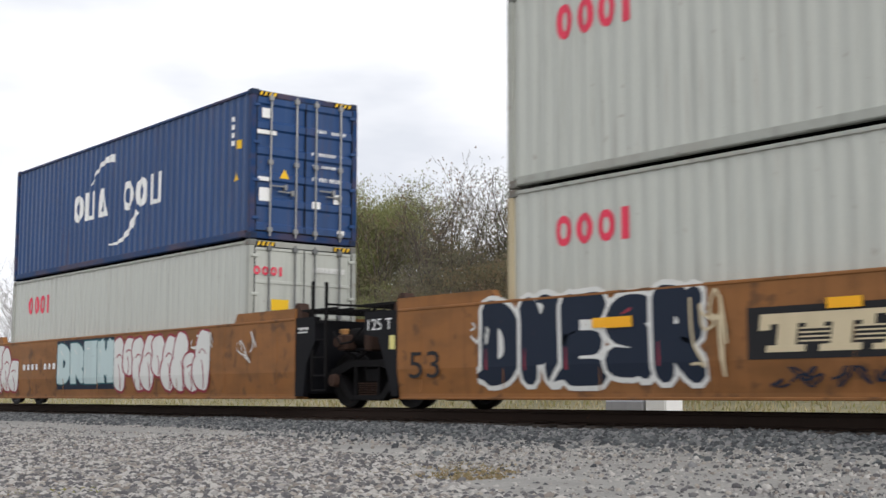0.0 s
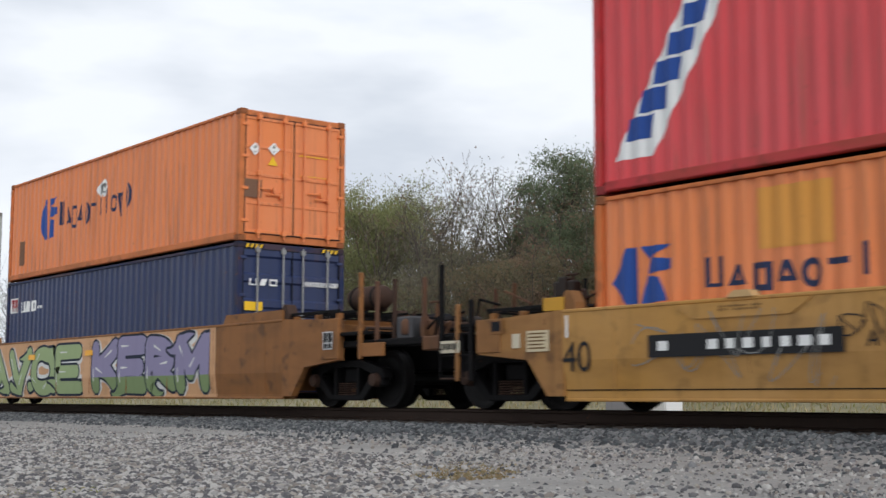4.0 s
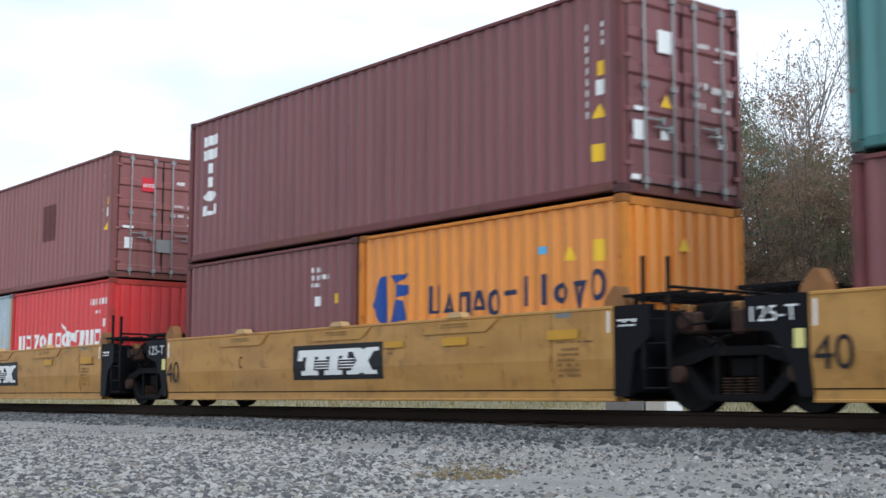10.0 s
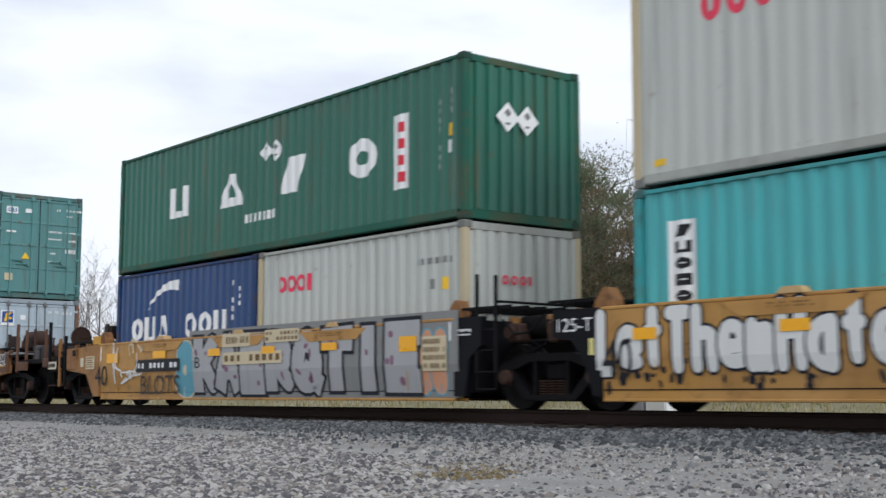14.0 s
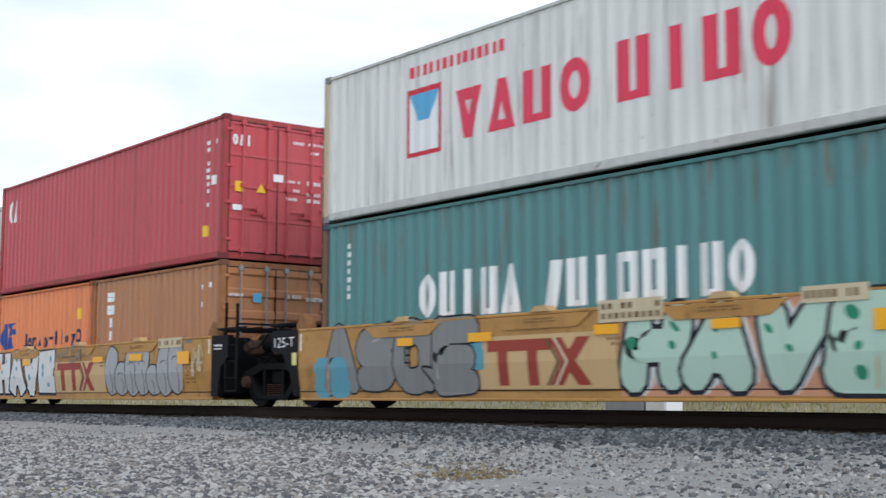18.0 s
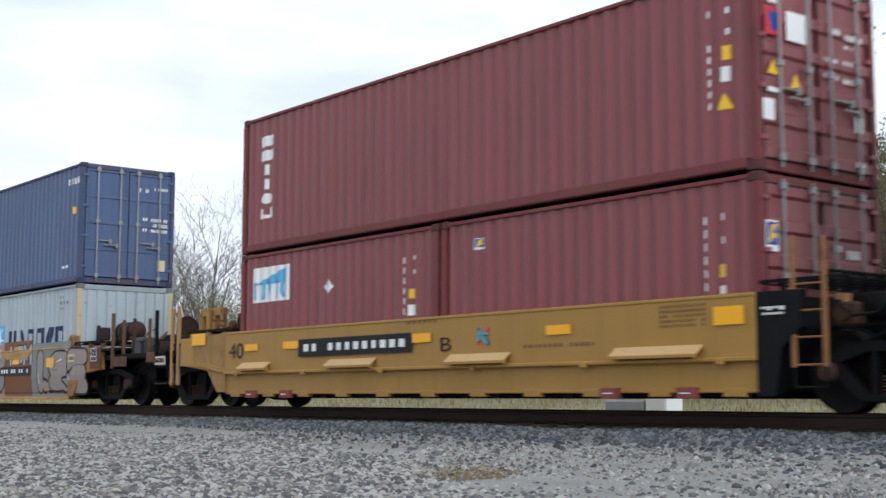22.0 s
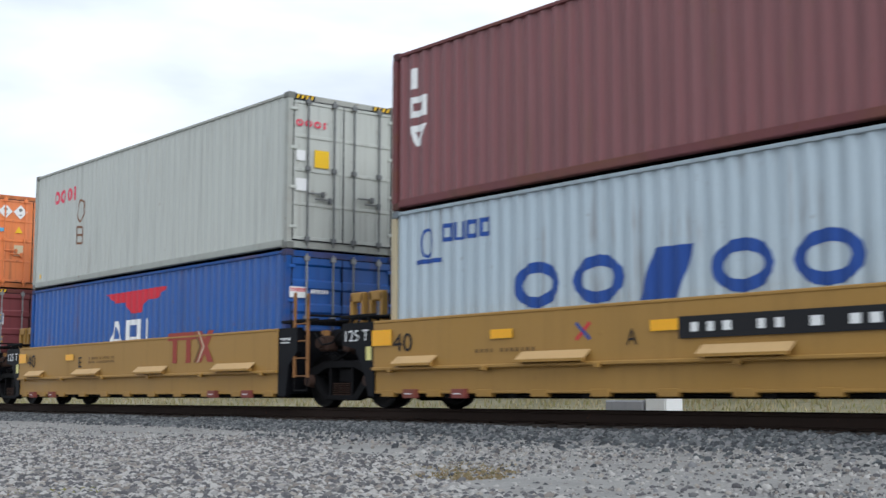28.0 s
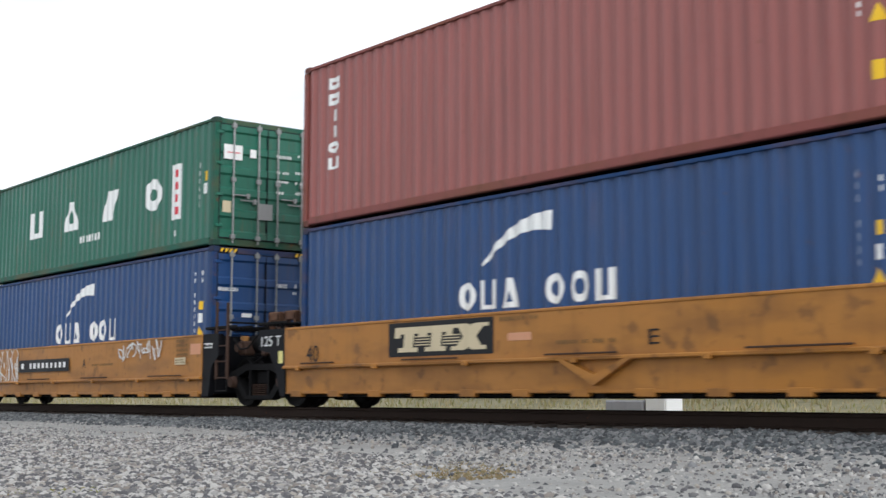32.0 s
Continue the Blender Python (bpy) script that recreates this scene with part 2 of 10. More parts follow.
def make_ground():
    ys = [-600, -200, -60, -20, -6, 0, 3, 6.5, 8, 9.6, 10.4, 11, 11.6, 12.1, 13.65, 15.2, 16.2, 18, 21, 24, 26, 29, 34, 45, 60, 120, 300, 900]
    xs = [-1500, -700, -400, -200, -120, -80] + list(range(-60, 30, 2)) + [40, 80, 160, 320, 700, 1500]
    v = []
    for y in ys:
        for x in xs:
            near = -60 <= x <= 30 and -6 <= y <= 60
            v.append((x, y, ground_z(max(-400, min(600, y))) + (0.03 * noise.noise((x * 0.35, y * 0.5, 0)) if near else 0)))
    n = len(xs)
    f = [(j * n + i, j * n + i + 1, (j + 1) * n + i + 1, (j + 1) * n + i) for j in range(len(ys) - 1) for i in range(n - 1)]
    me = bpy.data.meshes.new("ground")
    me.from_pydata(v, [], f)
    me.materials.append(GROUND)
    me.materials.append(GRASSY)
    for p in me.polygons:
        if p.center.y > 16.0 or p.center.y < -60:
            p.material_index = 1
    me.shade_smooth()
    ob = new("ground", me)
    tagged(ob, "grey packed dirt ground turning to dry grass beyond the track", "ground", kind="structure")


make_ground()


def stones(name, label, mat, count, area, size, seed, sink=0.35, keep=None):
    """Loose angular stones strewn over an area, as one mesh."""
    rnd = np.random.RandomState(seed)
    turn = [2 * math.pi * k / 5 for k in range(5)]
    ico = np.array([(math.cos(a), math.sin(a), -0.45) for a in turn] + [(0.8 * math.cos(a + 0.63), 0.8 * math.sin(a + 0.63), 0.42) for a in turn] + [(0, 0, 0.86)])
    tri = np.array([t for k in range(5) for t in ((k, (k + 1) % 5, 5 + k), ((k + 1) % 5, 5 + (k + 1) % 5, 5 + k), (5 + k, 5 + (k + 1) % 5, 10))])
    x0, x1, y0, y1 = area
    P = np.stack([rnd.uniform(x0, x1, count), rnd.uniform(y0, y1, count)], 1)
    if keep is not None:
        P = P[[keep(x, y, rnd.rand()) for x, y in P]]
    n = len(P)
    S = size[0] * np.exp(np.clip(rnd.randn(n), -2.5, 1.9) * size[1])
    ang = rnd.uniform(0, 2 * np.pi, n)
    V = ico[None] * (1 + 0.10 * rnd.randn(n, 11, 1)) + 0.09 * rnd.randn(n, 11, 3)
    V = V * (np.stack([rnd.uniform(0.8, 1.4, n), rnd.uniform(0.7, 1.1, n), rnd.uniform(0.6, 1.05, n)], 1) * S[:, None] * 0.5)[:, None]
    c, s = np.cos(ang)[:, None], np.sin(ang)[:, None]
    X, Y = V[..., 0] * c - V[..., 1] * s, V[..., 0] * s + V[..., 1] * c
    Z = V[..., 2] + V[..., 0] * rnd.uniform(-0.3, 0.3, (n, 1))
    gz = np.array([ground_z(y) + 0.03 * noise.noise((x * 0.35, y * 0.5, 0)) for x, y in P])
    Vw = np.stack([X + P[:, :1], Y + P[:, 1:], Z + (gz + S * 0.5 * (0.6 - sink))[:, None]], -1).reshape(-1, 3)
    F = (tri[None] + (np.arange(n) * 11)[:, None, None]).reshape(-1, 3)
    me = bpy.data.meshes.new(name)
    me.vertices.add(len(Vw))
    me.vertices.foreach_set("co", Vw.ravel())
    me.loops.add(F.size)
    me.loops.foreach_set("vertex_index", F.ravel().astype(np.int32))
    me.polygons.add(len(F))
    me.polygons.foreach_set("loop_start", np.arange(0, F.size, 3, dtype=np.int32))
    me.update(calc_edges=True)
    me.materials.append(mat)
    return tagged(new(name, me), label, "gravel", kind="stuff")


PEBBLE = stone_mat("river_gravel", [(0.270, 0.257, 0.243), (0.077, 0.074, 0.077), (0.360, 0.342, 0.315), (0.167, 0.155, 0.144), (0.405, 0.387, 0.360), (0.077, 0.074, 0.076), (0.297, 0.270, 0.234), (0.122, 0.117, 0.117), (0.387, 0.369, 0.342), (0.198, 0.171, 0.149), (0.095, 0.090, 0.095)])
BALLAST = stone_mat("track_ballast", [(0.058, 0.063, 0.066), (0.106, 0.112, 0.114), (0.029, 0.032, 0.035), (0.140, 0.144, 0.144), (0.073, 0.081, 0.083), (0.174, 0.173, 0.174), (0.041, 0.044, 0.049)])


def heap_edge(x):
    """The ragged far edge of the coarse gravel."""
    pts = ((-40, 5.5), (-20.2, 7.3), (-17.2, 7.8), (-15.3, 8.5), (-12.9, 8.6), (-9.0, 6.6), (-7.6, 5.9), (-6.0, 5.5), (0, 5.0))
    for (a, ya), (b, yb) in zip(pts, pts[1:]):
        if a <= x <= b:
            return ya + (yb - ya) * (x - a) / (b - a)
    return 5.0


def heap(x, y, r):
    """Where the coarse gravel lies: thick on the verge nearest the camera, thinning towards the dirt strip."""
    n = noise.noise((x * 0.3, y * 0.5, 3.0)) + 0.5 * noise.noise((x * 1.1, y * 1.3, 7.0))
    edge = heap_edge(x) + 0.5 * n
    return 0.784 * -x + 0.621 * y > 7.5 and -0.36 * x - 0.4 < y < -1.6 * x + 0.4 and r < (1.0 if y < edge - 0.5 else 0.4 if y < edge else 0.012 + 0.05 * max(0.0, n))


def band(x, y, r):
    """Loose stones that have rolled from the ballast onto the dirt."""
    return r < 0.9 * math.exp(-((y - 9.9) / 0.5) ** 2) + 0.10


def gravel_bed():
    """Thin grit sheet on the ground under coarse gravel, darkened as shade between stones."""
    step = 0.3
    v, f, idx = [], [], {}
    for i in range(70):
        for j in range(26):
            x, y = -24 + i * step, 1.8 + j * step
            if y > heap_edge(x) - 0.35 + 0.5 * noise.noise((x * 0.3, y * 0.5, 3.0)) or 0.784 * -x + 0.621 * y < 7.0:
                continue
            q = []
            for a, b in ((i, j), (i + 1, j), (i + 1, j + 1), (i, j + 1)):
                if (a, b) not in idx:
                    px, py = -24 + a * step, 1.8 + b * step
                    idx[a, b] = len(v)
                    v.append((px, py, ground_z(py) + 0.03 * noise.noise((px * 0.35, py * 0.5, 0)) + 0.006))
                q.append(idx[a, b])
            f.append(tuple(q))
    me = bpy.data.meshes.new("gravel_bed")
    me.from_pydata(v, [], f)
    # the low greys paint in the shade that lies between the stones
    me.materials.append(ground_mat("grit_with_stone_shade", (0.10, 0.098, 0.095), (0.06, 0.058, 0.056), (0.15, 0.145, 0.135), 6.0))
    tagged(new("gravel_bed", me), "grit sheet under the coarse gravel, coloured dark as the shade between stones", "ground", kind="structure")


gravel_bed()


def along(x, y, r):
    return x < -2.2 - 0.35 * y + 4


stones("gravel", "coarse mixed grey and white gravel on the verge", PEBBLE, 150000, (-24, -4, 1.8, 9.4), (0.040, 0.30), 1, keep=heap)
stones("loose_stones", "loose dark stones strewn over the dirt strip", BALLAST, 2600, (-17, -4, 6.0, 10.8), (0.048, 0.35), 12, keep=band)
stones("scattered_stones", "small pebbles scattered over the dirt strip", PEBBLE, 34000, (-27, -4, 4.0, 11.0), (0.021, 0.42), 2, keep=lambda x, y, r: -0.36 * x - 0.4 < y < -1.6 * x + 0.4 and r < 0.26 + 0.8 * noise.noise((x * 0.7, y * 1.5, 9)) + (0.5 if x > -11 else 0))
stones("ballast", "dark grey crushed ballast beside the rail", BALLAST, 34000, (-56, -5, 10.35, 12.72), (0.054, 0.28), 3, keep=lambda x, y, r: r < (1.0 if y > 10.9 + 0.25 * noise.noise((x * 0.4, 0, 0)) else 0.3) and (x > -34 or r < 0.5))
stones("ballast_between_rails", "crushed ballast between the rails", BALLAST, 5000, (-60, -4, 13.0, 15.4), (0.06, 0.25), 4)


def make_track():
    tr = new("railway_track")
    tagged(tr, "rusty steel rails on wooden sleepers", "railway track", kind="structure")
    prof = [(-0.07, -0.186), (0.07, -0.186), (0.07, -0.172), (0.012, -0.15), (0.012, -0.045), (0.036, -0.03), (0.036, -0.006), (0.028, 0.0), (-0.028, 0.0), (-0.036, -0.006), (-0.036, -0.03), (-0.012, -0.045), (-0.012, -0.15), (-0.07, -0.172)]
    rust = paint("rail_rust", (0.040, 0.026, 0.020), 0.75, 0.4, 0.5, 0.4)
    wood = paint("creosoted_wood", (0.045, 0.036, 0.030), 0.9, 0.5, 0.0, 0.6)
    for s in (-1, 1):
        part("rail", Geo().prism([(y + RAIL_Y + s * 0.7535, z) for y, z in prof], 0, -900, 900), rust, tr)
    sl = shared("sleeper", lambda g: g.box(-0.11, 0.11, RAIL_Y - 1.30, RAIL_Y + 1.30, -0.36, -0.188, 0.012))
    pl = shared("tie_plate", lambda g: g.box(-0.1, 0.1, -0.18, 0.18, -0.19, -0.17, 0.004))
    for i in range(100):
        s = part("sleeper", sl, wood, tr, at=(-52 + i * 0.52, 0, 0))
        part("tie_plate", pl, rust, s, at=(0, RAIL_Y - 0.7535, 0.001))


make_track()


# ---- behind the track ----
def grass(name, label, mat, count, area, h, seed, keep=None):
    rnd = np.random.RandomState(seed)
    x0, x1, y0, y1 = area
    v, f = [], []
    for i in range(count):
        x, y = rnd.uniform(x0, x1), rnd.uniform(y0, y1)
        if keep and not keep(x, y, rnd.rand()):
            continue
        z = ground_z(y) - 0.02
        a = rnd.uniform(0, 6.28)
        hh = h * rnd.uniform(0.5, 1.3)
        w = 0.012 + 0.02 * rnd.rand()
        dx, dy = math.cos(a), math.sin(a)
        bx, by = rnd.randn(2) * hh * 0.3
        k = len(v)
        v += [(x - dx * w, y - dy * w, z), (x + dx * w, y + dy * w, z), (x + bx * 0.5 + dx * w * 0.7, y + by * 0.5 + dy * w * 0.7, z + hh * 0.6), (x + bx * 0.5 - dx * w * 0.7, y + by * 0.5 - dy * w * 0.7, z + hh * 0.6), (x + bx, y + by, z + hh)]
        f += [(k, k + 1, k + 2, k + 3), (k + 3, k + 2, k + 4)]
    me = bpy.data.meshes.new(name)
    me.from_pydata(v, [], f)
    me.materials.append(mat)
    return tagged(new(name, me), label, "grass", kind="stuff")


DRYGRASS = leaf_mat("dry_grass", [(0.42, 0.36, 0.19), (0.26, 0.26, 0.10), (0.50, 0.42, 0.25), (0.30, 0.29, 0.13), (0.56, 0.48, 0.30), (0.34, 0.27, 0.15)])
LITTER = leaf_mat("withered_weeds", [(0.27, 0.19, 0.10), (0.34, 0.26, 0.15), (0.18, 0.16, 0.08), (0.40, 0.33, 0.22)])
GREENTUFT = leaf_mat("green_tuft", [(0.16, 0.20, 0.05), (0.24, 0.24, 0.08), (0.30, 0.24, 0.12)])
grass("dry_grass", "dry straw-coloured grass behind the track", DRYGRASS, 15000, (-75, -10, 19.5, 30.0), 0.16, 5)
grass("verge_tuft", "short green and brown weeds in the gravel", GREENTUFT, 5000, (-9.6, -6.4, 2.8, 5.2), 0.03, 6, keep=lambda x, y, r: noise.noise((x * 1.3, y * 1.3, 2)) > 0.22)
grass("verge_tuft", "patch of straw-coloured weeds on the dirt strip", LITTER, 5200, (-10.4, -7.2, 5.9, 7.5), 0.028, 7, keep=lambda x, y, r: noise.noise((x * 1.1, y * 1.4, 5)) > 0.05)

cab = new("utility_cabinet")
cab.matrix_world = pose(-18.6, 20.0, -0.45)
tagged(cab, "small white metal utility cabinet beside a grey concrete base", "utility box")
part("cabinet_body", Geo().box(0, 0.58, 0, 0.5, 0.0, 1.05, 0.02), paint("white_cabinet", (0.80, 0.80, 0.80), 0.5, 0.2, 0.05, 0.15), cab)
part("cabinet_lid", Geo().box(-0.03, 0.61, -0.03, 0.53, 1.05, 1.10, 0.015), paint("white_cabinet", (0.8, 0.8, 0.8)), cab)
part("door_panel", Geo().box(0.04, 0.54, -0.012, 0.0, 0.06, 1.0, 0.004), paint("white_cabinet", (0.8, 0.8, 0.8)), cab)
slabm = paint("grey_concrete", (0.33, 0.33, 0.35), 0.9, 0.4, 0.0, 0.4)
pad = part("concrete_block", Geo().box(-19.75, -18.66, 20.0, 20.6, -0.45, 0.14, 0.03), slabm)
tagged(pad, "low grey concrete block beside the white cabinet", "concrete block")

BARK = paint("grey_bark", (0.19, 0.175, 0.16), 0.95, 0.5, 0.0, 0.5)
BARKD = paint("brown_bark", (0.11, 0.09, 0.075), 0.95, 0.5, 0.0, 0.5)
LEAFS = {
    "olive": leaf_mat("olive_leaves", [(0.239, 0.261, 0.109), (0.319, 0.326, 0.145), (0.196, 0.217, 0.099), (0.362, 0.355, 0.174), (0.261, 0.261, 0.131)]),
    "rust": leaf_mat("rust_leaves", [(0.254, 0.153, 0.108), (0.327, 0.225, 0.150), (0.188, 0.135, 0.109), (0.282, 0.181, 0.119), (0.234, 0.220, 0.146)]),
    "dark": leaf_mat("dark_thicket_leaves", [(0.149, 0.154, 0.088), (0.219, 0.172, 0.108), (0.123, 0.133, 0.081), (0.263, 0.184, 0.114), (0.166, 0.165, 0.102)]),
    "grey": leaf_mat("withered_grey_leaves", [(0.189, 0.178, 0.121), (0.230, 0.205, 0.149), (0.155, 0.159, 0.105), (0.223, 0.182, 0.135), (0.176, 0.186, 0.115)]),
    "green": leaf_mat("green_leaves", [(0.142, 0.182, 0.101), (0.196, 0.230, 0.132), (0.119, 0.151, 0.086), (0.230, 0.250, 0.155)]),
}


def tree(name, label, x, y, h, leaf, n_leaf, spread, bark, leaf_size=0.13, levels=4, trunk=0.16, clear=0.25, seed=0, droop=0.0, stems=1, lean=0.25, clumps=0, low=0.0, puff=0.4):
    """A tree with a tapered trunk, forking limbs, twigs, and many small leaves at the ends of the twigs."""
    rnd = random.Random(seed)
    limbs, tips = Geo(), []
    trunkg = Geo()

    def grow(p, d, length, r, lev):
        g = trunkg if lev == 0 else limbs
        segs = 4 if lev < 2 else 3 if lev == 2 else 2
        pts = [(p, r)]
        for i in range(segs):
            d = (d + Vector((rnd.gauss(0, 1), rnd.gauss(0, 1), rnd.gauss(0, 0.6))) * (0.10 + 0.05 * lev) + Vector((0, 0, 0.05 if lev < 3 else -droop))).normalized()
            q = p + d * (length / segs)
            r2 = max(0.006, r * (1 - 0.55 / segs * (1 if lev else 0.8)))
            g.rod(p, q, r, 7 if lev < 2 else 4 if lev < 3 else 3, r2)
            p, r = q, r2
            pts.append((p, r))
            if lev >= 2:
                tips.append((p, d))
        if lev < levels:
            nb = (7 if lev == 0 else 5 if lev == 1 else 3)
            for k in range(nb):
                if lev == 0:
                    u = clear + (1 - clear) * (k + rnd.random() * 0.8) / nb
                else:
                    u = 0.25 + 0.75 * (k + rnd.random()) / nb
                i = min(segs - 1, int(u * segs))
                w = u * segs - i
                base = pts[i][0].lerp(pts[i + 1][0], min(1, w))
                a = rnd.uniform(0, 6.283)
                side = Vector((math.cos(a), math.sin(a), 0))
                nd = (d * (0.75 - 0.1 * lev) + side * spread * rnd.uniform(0.6, 1.2) + Vector((0, 0, 0.35))).normalized()
                grow(base, nd, length * rnd.uniform(0.42, 0.62) * (1.15 - 0.35 * u if lev == 0 else 1), pts[i][1] * rnd.uniform(0.45, 0.62), lev + 1)
    t = new(name)
    t.matrix_world = pose(x, y, ground_z(y) - 0.05)
    tagged(t, label, "tree")
    for k in range(stems):
        a = rnd.uniform(0, 6.283)
        grow(Vector((0.25 * k * math.cos(a), 0.25 * k * math.sin(a), 0)), Vector((lean * rnd.gauss(0, 0.5), lean * rnd.gauss(0, 0.5), 1)).normalized(), h * (0.72 if stems == 1 else rnd.uniform(0.55, 0.8)), trunk / stems ** 0.4, 0)
    part("trunk", trunkg, bark, t)
    part("branchwork", limbs, bark, t)
    if leaf and n_leaf:
        me = sprigs("crown", [p for p, d in tips if p.z > low * h], n_leaf, leaf_size, seed, leaf_size * 2.2, droop * leaf_size * 4, clumps, puff)
        part("crown", me, LEAFS[leaf], t)
    return t


def thicket(name, label, x, y, w, h, leaf, n_leaf, seed, leaf_size=0.12):
    """A bush of many thin stems from the ground with leaves all the way up."""
    rnd = random.Random(seed)
    st, tips = Geo(), []
    for k in range(26):
        p = Vector((rnd.uniform(-w / 2, w / 2), rnd.uniform(-1.0, 1.0), 0))
        d = Vector((rnd.gauss(0, 0.25), rnd.gauss(0, 0.25), 1)).normalized()
        L = h * rnd.uniform(0.55, 1.0)
        r = 0.03
        for i in range(6):
            d = (d + Vector((rnd.gauss(0, 0.16), rnd.gauss(0, 0.16), 0.02))).normalized()
            q = p + d * L / 6
            st.rod(p, q, r, 4, r * 0.78)
            for j in range(2):
                e = q + Vector((rnd.gauss(0, 0.55), rnd.gauss(0, 0.55), rnd.gauss(0.2, 0.4)))
                st.rod(q, e, r * 0.4, 3, 0.004)
                tips += [e, q.lerp(e, 0.5)]
            tips.append(q)
            p, r = q, r * 0.78
    t = new(name)
    t.matrix_world = pose(x, y, ground_z(y) - 0.05)
    tagged(t, label, "bush")
    part("stem", st, BARKD, t)
    me = sprigs("foliage", tips, n_leaf, leaf_size, seed, 0.25, 0.0, 95, 0.30)
    part("foliage", me, LEAFS[leaf], t)


def plant_trees():
    bare = "bare grey leafless tree behind the track"
    for i, (x, y, h) in enumerate(((-82, 31, 9.0), (-76, 33, 8.5), (-66, 32, 8.6), (-62, 30, 8.6), (-58.5, 31, 8.8), (-55.5, 30, 8.2), (-52, 31, 7.6), (-88, 34, 10), (-71, 29, 7.2), (-64, 28.5, 6.8), (-57, 28.5, 6.8), (-53.5, 28, 6.4), (-79, 30, 7.6))):
        tree("bare_tree", bare, x, y, h, None, 0, 0.75, BARK, levels=4, trunk=0.075, clear=0.12, seed=20 + i, stems=2)
    for i, (x, y, h) in enumerate(((-50.0, 31.5, 7.4), (-47.0, 31, 8.4), (-44.6, 30.5, 8.7), (-42.4, 31, 8.1))):
        tree("willow_tree", "olive-green willow with clumped foliage on open limbs", x, y, h, "olive", 16000, 1.0, BARKD, 0.088, trunk=0.13, clear=0.30, seed=40 + i, clumps=170, low=0.45, puff=0.46)
    for i, (x, y, h, n) in enumerate(((-39.6, 30.5, 6.9, 3600), (-38.0, 30, 7.2, 4200), (-36.2, 31, 7.3, 4600), (-34.6, 30, 6.8, 3600), (-33.0, 31, 6.6, 3800))):
        tree("withered_tree", "thin tree with withered grey-brown leaves and bare tops", x, y, h, "grey", n, 0.7, BARKD, 0.08, trunk=0.10, clear=0.2, seed=50 + i, clumps=120, low=0.2, puff=0.45, stems=2)
    for i, x in enumerate((-40.6, -37.2, -35.2, -33.8)):
        tree("twiggy_tree", "bare thin tree with a few dark leaves at its tips", x, 29.6, 7.2 + 0.4 * math.sin(i * 2.0), "rust", 170, 0.55, BARKD, 0.10, levels=3, trunk=0.06, clear=0.35, seed=56 + i, low=0.7)
    tree("green_tree", "flat-topped green tree with open limbs", -30.4, 31, 8.5, "green", 15000, 1.1, BARKD, 0.085, trunk=0.15, clear=0.45, seed=61, clumps=110, low=0.6, puff=0.42)
    tree("green_tree", "slender green and brown tree with open limbs", -27.9, 31.5, 8.9, "green", 10000, 0.8, BARKD, 0.085, trunk=0.12, clear=0.4, seed=62, clumps=80, low=0.55, puff=0.36)
    for i, (x, y, h, n) in enumerate(((-24.4, 30, 7.6, 620), (-22.6, 30.0, 9.4, 760), (-20.9, 30.5, 9.6, 620))):
        tree("tall_sparse_tree", "tall thin tree with sparse russet leaves", x, y, h, "rust", n, 0.55, BARK, 0.082, levels=3, trunk=0.07, clear=0.4, seed=70 + i, low=0.45)
    for i in range(20):
        x = -50 + i * 1.9
        right = x > -31.5
        lf = ("dark", "rust", "green", "dark", "rust")[i % 5] if right else ("grey", "grey", "olive", "grey", "dark")[i % 5]
        thicket("thicket", "tangled autumn thicket behind the track" if right else "grey tangled undergrowth between tree trunks", x, 27.5 + 1.5 * math.sin(i * 2.3), 3.4, (6.6 if x > -28 else 5.0 if right else 4.4) + 0.6 * math.sin(i * 1.7), lf, 15000 if right else 6000, 100 + i, 0.078)
    for i in range(9):
        thicket("undergrowth", "brown undergrowth at the foot of the trees", -92 + i * 5.0, 30 + math.sin(i), 6.0, 3.0, "grey", 1800, 140 + i, 0.09)


plant_trees()


def far_woods():
    """A distant belt of woods that closes the place on both sides of the line."""
    rnd = random.Random(9)
    for nm, y0, label in (("far_woods", 46.0, "far belt of grey-brown woods behind the track"), ("woods_behind", -55.0, "belt of woods across the road behind")):
        tips = []
        for i in range(9000):
            x = rnd.uniform(-200, 60)
            top = (5.0 if y0 > 0 else 6.0) + 1.5 * noise.noise((x * 0.06, y0, 0)) + 1.0 * noise.noise((x * 0.3, y0, 4))
            tips.append((x, y0 + rnd.uniform(-4, 4), top * rnd.random() ** 0.8 - (0.5 if y0 > 0 else 1.0)))
        me = sprigs(nm, tips, 24000 if y0 > 0 else 5000, 0.17 if y0 > 0 else 0.42, 5, 0.35)
        me.materials.append(LEAFS["grey" if y0 > 0 else "dark"])
        tagged(new(nm, me), label, "woods", kind="stuff")


far_woods()


